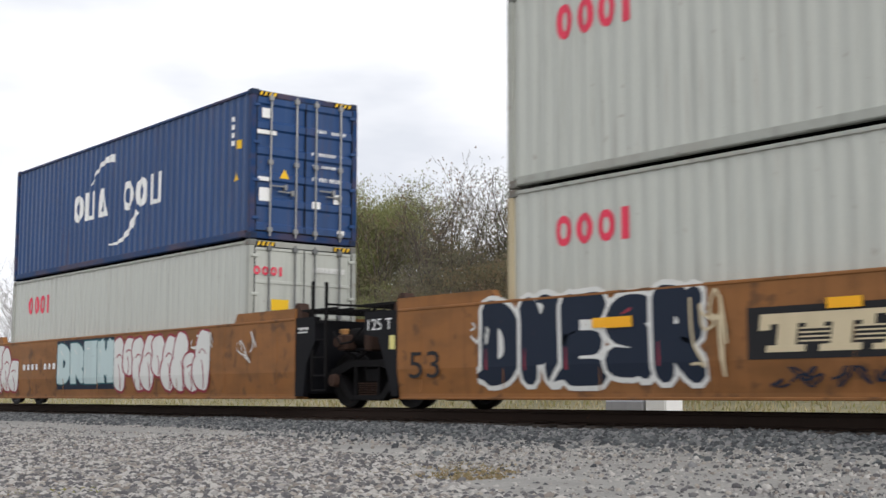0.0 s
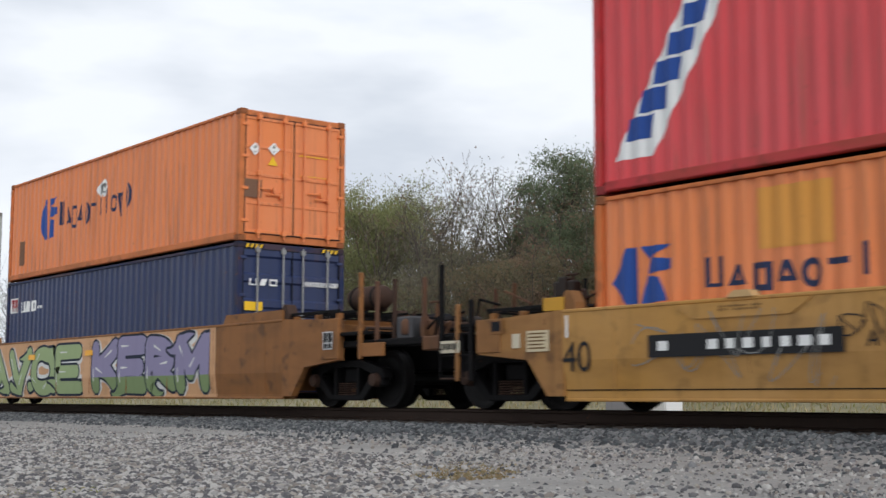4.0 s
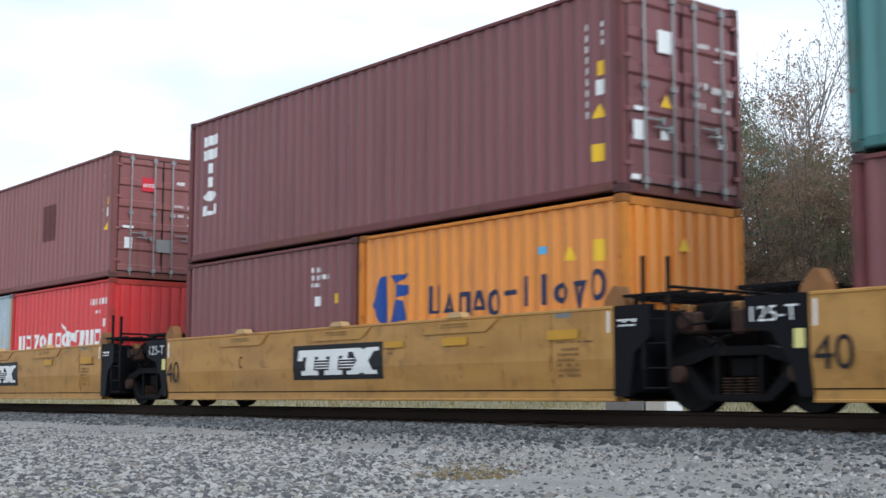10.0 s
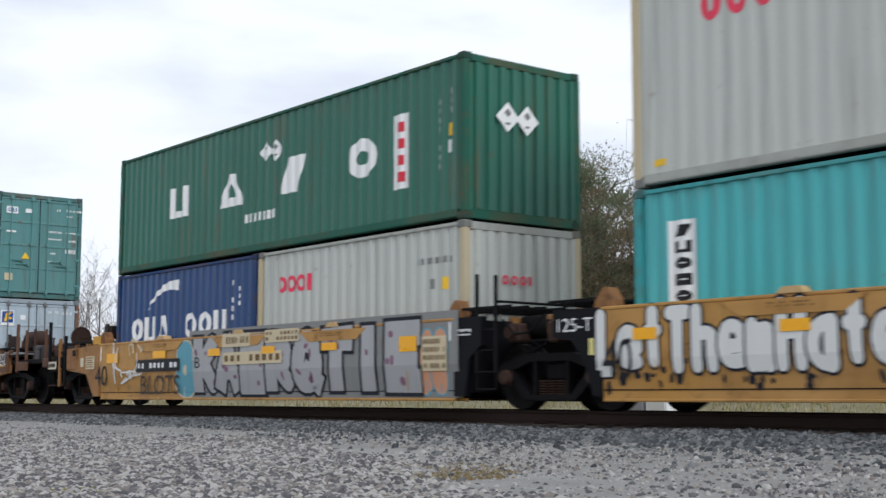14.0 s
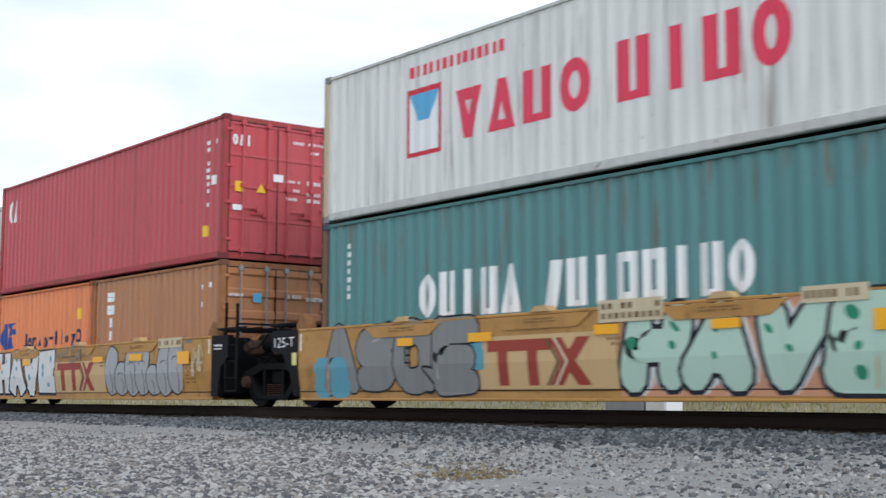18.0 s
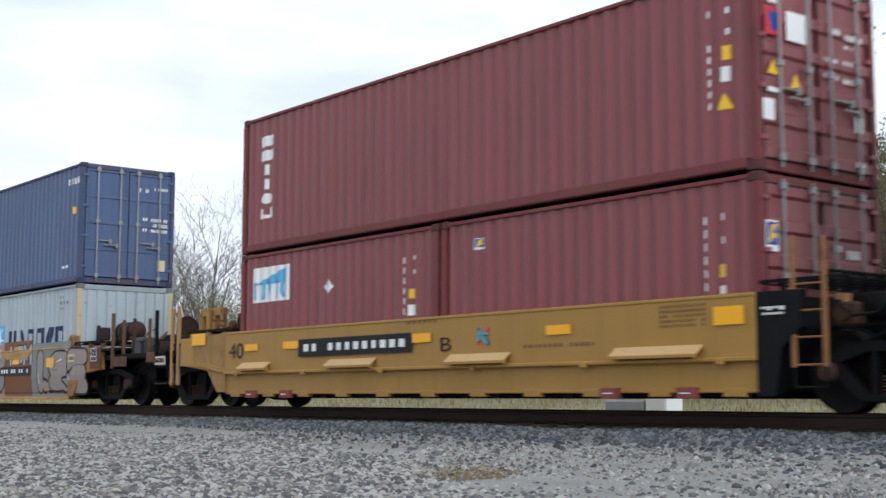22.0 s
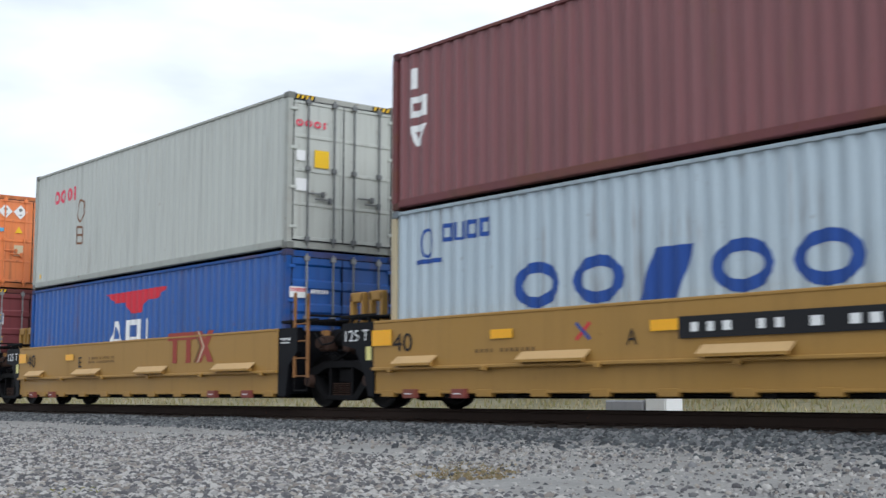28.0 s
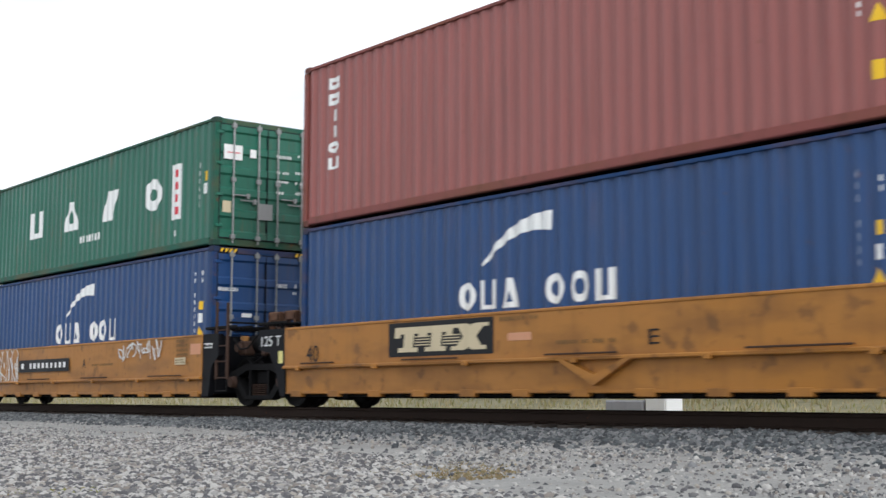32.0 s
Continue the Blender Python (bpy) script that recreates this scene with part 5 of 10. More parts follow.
def well_car(name, label, x, kind, mat, left, right, junk=("gear", "tank"), group="well car units"):
    """One unit of a double-stack well car; x is where the upper container begins."""
    car = new(name)
    car.matrix_world = pose(x, CAR_Y, 0)
    tagged(car, label, "railway car", group)
    W = 2 * (RAIL_Y - CAR_Y)
    a, b, top = {"smooth": (-0.47, 12.14, 1.36), "long": (-2.45, 14.12, 1.56), "ribbed": (-0.24, 12.22, 1.40), "ledge": (-0.26, 12.16, 1.40), "low_ledge": (-0.26, 12.16, 1.40)}[kind]
    prof = car_profile(kind)
    part("well_side", shared(("well_near", kind), lambda g: g.prism(prof, 0, a, b)), mat, car, "steel side of the well")
    part("well_side", shared(("well_far", kind), lambda g: g.prism([(W - y, z) for y, z in prof], 0, a, b)), mat, car)
    part("top_chord", shared(("chord", kind), lambda g: g.box(a, b, -0.012, 0.17, top - 0.045, top + 0.004, 0.012)), mat, car)
    part("top_chord", shared(("chord", kind), lambda g: g.box(a, b, -0.012, 0.17, top - 0.045, top + 0.004, 0.012)), mat, car, at=(0, W - 0.16, 0))
    part("bottom_chord", shared(("bchord", kind), lambda g: g.box(a, b, 0.04 if kind in ("smooth", "long") else 0.03, 0.3, prof[3][1] - 0.03, prof[3][1] + 0.012, 0.01)), mat, car)
    part("bottom_chord", shared(("bchord2", kind), lambda g: g.box(a, b, W - 0.3, W - 0.04, prof[3][1] - 0.03, prof[3][1] + 0.012, 0.01)), mat, car)
    for i in range(9):
        t = a + 0.25 + (b - a - 0.5) * i / 8
        part("crossbearer", shared("crossbearer", lambda g: g.box(-0.09, 0.09, 0.1, W - 0.1, 0.17, 0.262, 0.01)), SOOT, car, at=(t, 0, 0))
    tan = paint("worn_tan_primer", (0.55, 0.36, 0.16), 0.6, 0.4, 0.2, 0.3)
    if kind == "smooth":
        # weld seams and trapezoid stiffeners with wedge stops on the top chord
        for t in (a + 0.95, b - 1.15):
            part("seam_strip", shared("seam_v", lambda g: g.box(0, 0.012, -0.006, 0.006, 0.28, 1.3, 0.002)), mat, car, at=(t, 0, 0))
        part("seam_strip", shared("seam_h", lambda g: g.box(a + 0.02, b - 0.02, 0.046, 0.06, 0.275, 0.29, 0.002)), SOOT, car)
        for t in (2.55, 5.75, 8.9):
            st = part("stiffener", shared("stiffener", lambda g: g.prism([(-1.0, 1.31), (-0.72, 1.13), (0.72, 1.13), (1.0, 1.31)], 1, -0.022, 0.0)), mat, car, at=(t, 0, 0))
            part("stop_wedge", shared("wedge", lambda g: g.prism([(-0.20, 1.36), (0.20, 1.36), (0.13, 1.44), (-0.10, 1.44)], 1, -0.03, 0.14)), tan, car, at=(t, 0, 0))
        part("white_strip", Geo().box(a + 0.06, a + 0.10, -0.005, 0.0, 0.98, 1.28, 0.001), WHITE, car)
        part("white_strip", Geo().box(b - 0.10, b - 0.06, -0.005, 0.0, 1.02, 1.30, 0.001), WHITE, car)
    if kind in LEDGED:
        part("side_ledge", shared(("ledge", kind), lambda g: g.box(a, b, -0.05, 0.05, LEDGED[kind] - 0.025, LEDGED[kind] + 0.03, 0.012)), mat, car)
        for t in np.linspace(a + 0.5, b - 0.5, 6):
            part("ledge_clip", shared("ledge_clip", lambda g: g.box(-0.06, 0.06, -0.07, 0.0, -0.06, 0.015, 0.008)), mat, car, at=(t, 0, LEDGED[kind]))
        tabs = np.linspace(a + 0.35, b - 0.35, 11)
        for t in tabs:
            part("well_foot", shared(("foot", kind), lambda g: g.box(-0.17, 0.17, 0.02, 0.12, 0.19, 0.30, 0.01)), mat, car, at=(t, 0, 0))
        part("bottom_pipe", shared(("pipe", kind), lambda g: g.rod((a, 0.16, 0.21), (b, 0.16, 0.21), 0.02)), SOOT, car)
        for t, w in ((0.9, 1.0), (4.0, 1.35), (7.25, 1.35), (10.7, 1.45)):
            if kind == "ribbed":
                part("step_board", shared(("board", w), lambda g: g.prism([(-0.13, 0.06), (-0.135, 0.078), (0.0, 0.19), (0.005, 0.172)], 0, -w / 2, w / 2)), tan, car, "tan folded step board", at=(t, 0, LEDGED[kind]))
                part("board_lip", shared(("lip", w), lambda g: g.box(-w / 2, w / 2, -0.14, -0.125, 0.035, 0.075, 0.004)), mat, car, at=(t, 0, LEDGED[kind]))
                for e in (-0.42, 0.0, 0.42):
                    part("board_bracket", shared("board_bracket", lambda g: g.prism([(-0.12, 0.06), (-0.0, 0.17), (-0.0, 0.0)], 0, -0.01, 0.01)), mat, car, at=(t + e * w, 0, LEDGED[kind]))
            else:
                part("step_bar", shared(("bar", w), lambda g: g.box(-w / 2, w / 2, -0.10, -0.06, 0.05, 0.075, 0.006)), RUSTY, car, at=(t, 0, LEDGED[kind]))
        if kind == "ribbed":
            red = paint("faded_red_plate", (0.22, 0.055, 0.045), 0.6, grime=0.3)
            for t in (0.75, 1.95, b - 2.35, b - 1.05):
                rp = part("jacking_pad", shared("jackpad", lambda g: g.box(-0.15, 0.15, -0.05, 0.06, 0.17, 0.31, 0.01)), red, car, "small faded red pad", at=(t, 0, 0))
                part("pad_print", shared("padprint", lambda g: g.box(-0.08, 0.08, -0.056, -0.05, 0.23, 0.245, 0.001)), WHITE, rp)
    if kind == "long":
        for t0, t1 in ((a, a + 2.4), (b - 2.15, b)):
            for y in (0.0, W - 0.12):
                part("raised_side", Geo().prism([(t0, 1.56), (t1, 1.56), (t1 - (0.12 if t0 == a else 0), 1.73), (t0 + (0.12 if t0 != a else 0), 1.73)], 1, y, y + 0.12), mat, car)
        for t in np.linspace(a + 0.6, b - 0.6, 9):
            part("seam_strip", shared("seam_long", lambda g: g.box(0, 0.012, -0.005, 0.005, 0.26, 1.5, 0.002)), mat, car, at=(t, 0, 0))
    # container guides above the corners of the well
    if kind in ("smooth", "long"):
        for t in (a - 0.05, b - 0.12):
            for y in (0.04, W - 0.26):
                part("corner_guide", shared("guide", lambda g: g.prism([(0.02, 1.36), (0.38, 1.36), (0.37, 1.46), (0.27, 1.62), (0.20, 1.63), (0.10, 1.52), (0.04, 1.45)], 1, 0, 0.2)), RUSTY if kind == "long" else paint("rusted_yellow", (0.26, 0.12, 0.04), 0.7, 0.5, 0.6, 0.6, grime=0.6), car, at=(t - 0.12 if t < 0 else t - 0.1, y, top - 1.36))
    else:
        for t in ((a - 1.22, a - 0.66) if left == "shared" else (a - 1.8, a - 1.25)):
            for y in (0.5, W - 0.62):
                g = Geo()
                g.box(-0.2, -0.12, 0, 0.12, 1.30, 1.93)
                g.box(0.12, 0.2, 0, 0.12, 1.30, 1.93)
                g.box(-0.2, 0.2, 0, 0.12, 1.80, 1.97, 0.02)
                part("corner_guide", g, mat if kind == "ribbed" else RUSTBROWN, car, at=(t, y, 0 if kind == "ribbed" else -0.2))
    lad = {"smooth": SOOT, "long": SOOT, "ribbed": paint("rusted_yellow", (0.26, 0.12, 0.04), 0.7, 0.5, 0.6, 0.6, grime=0.6), "ledge": RUSTY, "low_ledge": RUSTY}[kind]
    if left == "shared":
        end_shared(car, kind, -1, a, mat, BLACK, lad, top)
    else:
        end_solo(car, kind, -1, a, mat, top, junk[0])
        truck(car, -1.9 if kind != "long" else a - 1.6, RAIL_Y - CAR_Y)
    if right == "shared":
        end_shared(car, kind, 1, b, mat, BLACK, lad, top)
    else:
        end_solo(car, kind, 1, b, mat, top, junk[1])
        truck(car, 13.98 if kind != "long" else b + 1.6, RAIL_Y - CAR_Y)
    return car


# ---- the train ----
HC, STD, L40, L20 = 2.896, 2.591, 12.192, 6.058
BASE = 0.27
C_ = {
    "faded_maroon": (0.27, 0.092, 0.085), "red_maroon": (0.225, 0.05, 0.053),
    "blue": (0.004, 0.047, 0.165), "grey": (0.49, 0.505, 0.455), "orange": (0.78, 0.225, 0.06), "navy": (0.017, 0.03, 0.095),
    "red": (0.68, 0.055, 0.062), "green": (0.012, 0.125, 0.078), "slate": (0.19, 0.27, 0.31), "maroon": (0.20, 0.064, 0.067),
    "pale_blue": (0.43, 0.51, 0.56), "bright_red": (0.68, 0.04, 0.04), "amber": (0.78, 0.27, 0.025), "sea_green": (0.085, 0.235, 0.228),
    "teal": (0.06, 0.40, 0.41), "brick": (0.293, 0.085, 0.073), "coral_red": (0.50, 0.06, 0.07), "tan": (0.43, 0.18, 0.065),
    "white": (0.73, 0.725, 0.67), "dusk_blue": (0.065, 0.102, 0.210), "silver": (0.40, 0.455, 0.485), "royal_blue": (0.012, 0.09, 0.35),
    "dark_green": (0.018, 0.13, 0.095),
}
RUNS = {"faded_maroon": 0.5, "sea_green": 0.8, "white": 0.45, "slate": 0.7, "pale_blue": 0.5, "green": 0.4, "dark_green": 0.5, "coral_red": 0.2, "brick": 0.1, "grey": 0.15, "blue": 0.2}
P_ = {k: paint("container_" + k, c, 0.42, 0.5, 0.35, 0.6, runs=RUNS.get(k, 0.35), gloss=0.5) for k, c in C_.items()}
EDGE = {P_[k].name: paint("container_" + k + "_edge", tuple(v * 0.78 for v in c), 0.6, 0.4, 0.7, 0.5, grime=0.12 if min(c) > 0.3 else 0.4) for k, c in C_.items()}
EDGE["container_silver_worn"] = EDGE["container_silver"]
CAST = {P_[k].name: paint("container_" + k + "_casting", tuple(v * 0.35 + 0.012 for v in c), 0.75, 0.4, 0.8, 0.5, grime=0.5) for k, c in C_.items()}
CAST["container_silver_worn"] = CAST["container_silver"]
CREAMP = paint("pale_cream_plate", (0.62, 0.56, 0.42), 0.6, 0.3, 0.3, 0.5)
P_["silver_worn"] = paint("container_silver_worn", C_["silver"], 0.5, 0.4, 0.8, 0.5, runs=0.7)
PALE_POST = paint("weathered_cream_post", (0.50, 0.42, 0.27), 0.6, 0.4, 0.5, 0.5)
RUST_POST = paint("rusty_post", (0.19, 0.10, 0.06), 0.75, 0.4, 0.6, 0.5)
GRIMY = paint("grimy_yellow_brown", (0.27, 0.125, 0.04), 0.65, 0.5, 0.6, 0.7, grime=0.6)
GREASE = paint("greasy_dark_brown", (0.035, 0.026, 0.022), 0.6, 0.4, 0.5, 0.5)
RUSTBROWN = paint("rusted_brown", (0.115, 0.055, 0.032), 0.75, 0.5, 0.6, 0.6, grime=0.5)
TANPOST = paint("worn_tan_post", (0.36, 0.22, 0.09), 0.6, 0.4, 0.5, 0.5)
GRIMY_TAN = paint("grimy_tan_end", (0.33, 0.19, 0.055), 0.6, 0.5, 0.5, 0.6, grime=0.4)
GRIMY_END = paint("grimy_end_yellow", (0.34, 0.165, 0.048), 0.6, 0.5, 0.6, 0.7, grime=0.55)
DARKROD = paint("dark_grey_rod", (0.16, 0.165, 0.165), 0.5, 0.3, 0.3, 0.4)
YEL = paint("car_yellow", (0.48, 0.25, 0.058), 0.5, 0.6, 0.4, 0.5, grime=0.32)
TANY = paint("car_tan_yellow", (0.37, 0.205, 0.045), 0.5, 0.3, 0.15, 0.3)
ORG = paint("car_orange", (0.40, 0.168, 0.029), 0.5, 0.4, 0.45, 0.5, grime=0.55)
BRN = paint("car_brown", (0.275, 0.112, 0.029), 0.6, 0.5, 0.55, 0.6, grime=0.72)
UX = (-33.79, -14.2, 5.39, 27.18, 42.96, 58.68, 74.51, 90.15, 110.21, 125.88, 141.45, 157.21, 172.94, 192.81, 208.41, 223.98, 239.48, 254.89, 274.76, 290.24)
UP, DN, DN2, CAR = {}, {}, {}, {}
COLOUR = {"faded_maroon": "dusty maroon", "red_maroon": "red-maroon", "grey": "light grey", "slate": "slate grey", "navy": "dark navy", "dusk_blue": "faded navy"}


def unit(i, up, lo, carkind, carmat, carlabel, left="shared", right="shared", junk=("gear", "tank")):
    """A car unit with its load. up: (colour, height, doors ahead, door style); lo: one such for a long box or two for short ones."""
    x = UX[i]
    CAR[i] = well_car("well_car", carlabel, x, carkind, carmat, left, right, junk)
    say = lambda c: COLOUR.get(c, c.replace("_", " "))
    hl = lo[0][1]
    base2 = BASE + hl + 0.015
    what = "a pair of short boxes" if len(lo) == 2 else "a " + say(lo[0][0]) + " one"
    UP[i] = container("shipping_container", f"{say(up[0])} corrugated steel container stacked on {what}", x, base2, L40, up[1], P_[up[0]], up[2], up[3], post=up[4] if len(up) > 4 else None)
    if len(lo) == 2:
        for k, (c, h, d, st, *pm) in enumerate(lo):
            box = container("shipping_container", f"short {say(c)} corrugated steel container in the well", x + k * (L40 - L20), BASE, L20, h, P_[c], d, st, group="containers in the wells", post=pm[0] if pm else None)
            (DN if k == 0 else DN2)[i] = box
    else:
        c, h, d, st, *pm = lo[0]
        DN[i] = container("shipping_container", f"{say(c)} corrugated steel container sitting in the well", x, BASE, L40, h, P_[c], d, st, group="containers in the wells", post=pm[0] if pm else None)


R_, F_ = "ribbed", "flat"
brown = "rust-brown graffiti-covered steel well car for double-stacked containers"
yellow = "yellow painted steel well car with a smooth side"
tagged_y = "yellow steel well car covered with graffiti"
tanl = "clean tan-yellow steel well car with a ledge and step boards"
orng = "worn orange steel well car with a ledge along its side"
unit(0, ("blue", HC, True, R_), [("grey", HC, True, F_)], "long", BRN, brown)
unit(1, ("grey", HC, True, F_), [("grey", HC, False, F_, PALE_POST)], "long", BRN, brown)
unit(2, ("orange", STD, True, F_), [("navy", HC, True, R_)], "long", BRN, brown, "shared", "solo")
unit(3, ("red", HC, False, R_), [("orange", STD, False, R_), ("dark_green", STD, True, R_, RUST_POST)], "smooth", YEL, yellow, "solo", "shared")
unit(4, ("green", STD, True, R_), [("slate", STD, True, R_), ("maroon", STD, False, R_)], "smooth", YEL, yellow)
unit(5, ("faded_maroon", HC, True, R_), [("pale_blue", STD, True, F_, PALE_POST), ("bright_red", STD, False, R_)], "smooth", YEL, yellow)
unit(6, ("maroon", HC, True, R_), [("maroon", STD, True, R_), ("amber", STD, False, R_)], "smooth", YEL, yellow)
unit(7, ("sea_green", HC, True, F_), [("maroon", STD, True, R_), ("pale_blue", STD, True, F_, RUST_POST)], "smooth", YEL, yellow, "shared", "solo", ("gear", "both"))
unit(8, ("green", STD, False, R_), [("blue", STD, True, R_), ("grey", STD, False, R_, PALE_POST)], "smooth", YEL, tagged_y, "solo", "shared", ("gear", "tank"))
unit(9, ("grey", HC, True, F_, PALE_POST), [("teal", STD, True, R_), ("brick", STD, False, R_)], "smooth", YEL, tagged_y)
unit(10, ("coral_red", HC, True, F_), [("orange", STD, True, R_), ("tan", STD, True, R_)], "smooth", YEL, tagged_y)
unit(11, ("white", STD, True, F_, PALE_POST), [("sea_green", HC, True, F_, RUST_POST)], "smooth", YEL, tagged_y)
unit(12, ("dusk_blue", HC, True, F_), [("coral_red", STD, True, R_), ("silver", STD, False, R_, PALE_POST)], "smooth", YEL, tagged_y, "shared", "solo", ("gear", "both"))
unit(13, ("red_maroon", STD, True, R_), [("red_maroon", STD, True, R_), ("red_maroon", STD, True, R_)], "ribbed", TANY, tanl, "solo", "shared", ("gear", "gear"))
unit(14, ("silver_worn", HC, True, F_, RUST_POST), [("maroon", STD, True, R_), ("sea_green", STD, False, R_, RUST_POST)], "ribbed", TANY, tanl)
unit(15, ("orange", STD, True, F_), [("red_maroon", HC, True, R_)], "ribbed", TANY, tanl)
unit(16, ("grey", HC, True, F_), [("royal_blue", STD, True, R_)], "ribbed", TANY, tanl)
unit(17, ("maroon", STD, True, R_), [("pale_blue", HC, True, F_, PALE_POST)], "ribbed", TANY, tanl, "shared", "solo", ("gear", "orange"))
unit(18, ("green", STD, True, R_), [("blue", HC, True, R_)], "low_ledge", ORG, orng, "solo", "shared", ("gear", "gear"))
unit(19, ("brick", HC, True, R_), [("blue", HC, True, R_)], "ledge", ORG, orng)
# the trucks that two units share ride with the unit before them
for a in range(20):
    if a in (2, 7, 12, 17):
        continue
    nx = (UX[a + 1] - UX[a]) if a < 19 else 15.5
    truck(CAR[a], (12.192 + nx) / 2, RAIL_Y - CAR_Y)
truck(CAR[0], -3.72, RAIL_Y - CAR_Y)

# ---- painted marks ----
PINK = paint("pink_red_lettering", (0.75, 0.05, 0.10), 0.5, 0.2, 0.05, 0.15)
INKBLUE = paint("ink_blue_lettering", (0.02, 0.07, 0.30), 0.5, 0.2, 0.05, 0.15)
REDMARK = paint("red_mark", (0.62, 0.03, 0.05), 0.5, 0.2, 0.05, 0.15)
SKYBLUE = paint("sky_blue_mark", (0.12, 0.42, 0.68), 0.5, 0.2, 0.05, 0.15)
NAVYMARK = paint("navy_lettering", (0.02, 0.03, 0.08), 0.5, 0.2, 0.1, 0.15)
RUSTRED = paint("rust_red_lettering", (0.33, 0.05, 0.03), 0.55, 0.2, 0.1, 0.15)
GREYPRINT = paint("grey_print", (0.20, 0.20, 0.19), 0.6, 0.2, 0.05, 0.15)
BROWNPRINT = paint("brown_print", (0.16, 0.09, 0.03), 0.6, 0.2, 0.05, 0.15)
DARKPATCH = paint("dark_overpaint_patch", (0.13, 0.045, 0.045), 0.6, 0.3, 0.2, 0.3)
REFLECT_OLD = paint("faded_reflector", (0.56, 0.29, 0.02), 0.5, 0.3, 0.1, 0.3)
CREAM = paint("cream_spray", (0.62, 0.52, 0.34), 0.7, 0.3, 0.2, 0.3)
SPRAY = {
    "white": paint("white_spray", (0.70, 0.70, 0.67), 0.6, 0.3, 0.15, 0.25), "black": paint("black_spray", (0.02, 0.022, 0.028), 0.6, 0.3, 0.1, 0.2),
    "navy": paint("navy_spray", (0.018, 0.026, 0.045), 0.6, 0.3, 0.1, 0.2), "cream": CREAM, "lime": paint("lime_spray", (0.33, 0.42, 0.20), 0.6, 0.3, 0.1, 0.2),
    "purple": paint("purple_spray", (0.27, 0.24, 0.38), 0.6, 0.3, 0.1, 0.2), "pink": paint("pink_spray", (0.62, 0.28, 0.28), 0.6, 0.3, 0.1, 0.2),
    "silver": paint("silver_spray", (0.40, 0.40, 0.40), 0.45, 0.3, 0.1, 0.3, 0.2), "grey": paint("grey_spray", (0.24, 0.24, 0.23), 0.6, 0.3, 0.1, 0.3),
    "cyan": paint("cyan_spray", (0.12, 0.34, 0.42), 0.6, 0.3, 0.1, 0.2), "mint": paint("mint_spray", (0.48, 0.64, 0.52), 0.6, 0.3, 0.1, 0.2),
    "emerald": paint("emerald_spray", (0.03, 0.24, 0.13), 0.6, 0.3, 0.1, 0.2), "teal": paint("dark_teal_spray", (0.02, 0.11, 0.13), 0.6, 0.3, 0.1, 0.2),
    "salmon": paint("salmon_spray", (0.62, 0.30, 0.17), 0.6, 0.3, 0.1, 0.2), "crimson": paint("crimson_spray", (0.28, 0.03, 0.05), 0.6, 0.3, 0.1, 0.2),
    "brown": paint("brown_spray", (0.22, 0.09, 0.035), 0.6, 0.3, 0.1, 0.2), "olive": paint("olive_spray", (0.17, 0.19, 0.09), 0.6, 0.3, 0.1, 0.2),
    "taupe": paint("taupe_spray", (0.31, 0.265, 0.23), 0.6, 0.4, 0.2, 0.4), "rose": paint("rose_spray", (0.46, 0.25, 0.21), 0.6, 0.3, 0.1, 0.3),
    "ice": paint("ice_blue_spray", (0.50, 0.62, 0.62), 0.6, 0.3, 0.15, 0.25), "sage": paint("sage_spray", (0.27, 0.32, 0.17), 0.6, 0.3, 0.1, 0.25),
    "grimy_black": paint("grimy_black_spray", (0.06, 0.045, 0.04), 0.7, 0.3, 0.1, 0.3), "rust": RUSTRED, "peach": paint("peach_spray", (0.66, 0.37, 0.185), 0.6, 0.5, 0.2, 0.4, grime=0.15), "fern": paint("fern_spray", (0.22, 0.30, 0.13), 0.6, 0.3, 0.1, 0.2), "haze": paint("hazy_grey_spray", (0.34, 0.26, 0.145), 0.6, 0.4, 0.2, 0.4),
    "mauve": paint("mauve_spray", (0.22, 0.10, 0.16), 0.6, 0.3, 0.1, 0.2),
    "bare_orange": ORG,
    "gold": paint("gold_spray", (0.62, 0.42, 0.20), 0.6, 0.3, 0.1, 0.2),
}


def stroke(p, q, w0, w1, e=0.0):
    dx, dz = q[0] - p[0], q[1] - p[1]
    n = math.hypot(dx, dz) or 1
    ux, uz = dx / n, dz / n
    a, b = w0 / 2 + e, w1 / 2 + e
    p, q = (p[0] - ux * e, p[1] - uz * e), (q[0] + ux * e, q[1] + uz * e)
    return [(p[0] + uz * a, p[1] - ux * a), (q[0] + uz * b, q[1] - ux * b), (q[0] - uz * b, q[1] + ux * b), (p[0] - uz * a, p[1] + ux * a)]


def blob(cx, cz, rx, rz, rot, n=14):
    c, s = math.cos(rot), math.sin(rot)
    return [(cx + rx * math.cos(a) * c - rz * math.sin(a) * s, cz + rx * math.cos(a) * s + rz * math.sin(a) * c) for a in (2 * math.pi * i / n for i in range(n))]


def box_in(polys, x0, z0, x1, z1):
    out = []
    for p in polys:
        for k, c, s in ((0, x0, 1), (0, x1, -1), (1, z0, 1), (1, z1, -1)):
            p = clip(p, k, c, s) if len(p) >= 3 else p
        if len(p) >= 3:
            out.append(p)
    return out


def deep(poly, d):
    return [(p[0], p[1], d) for p in poly]


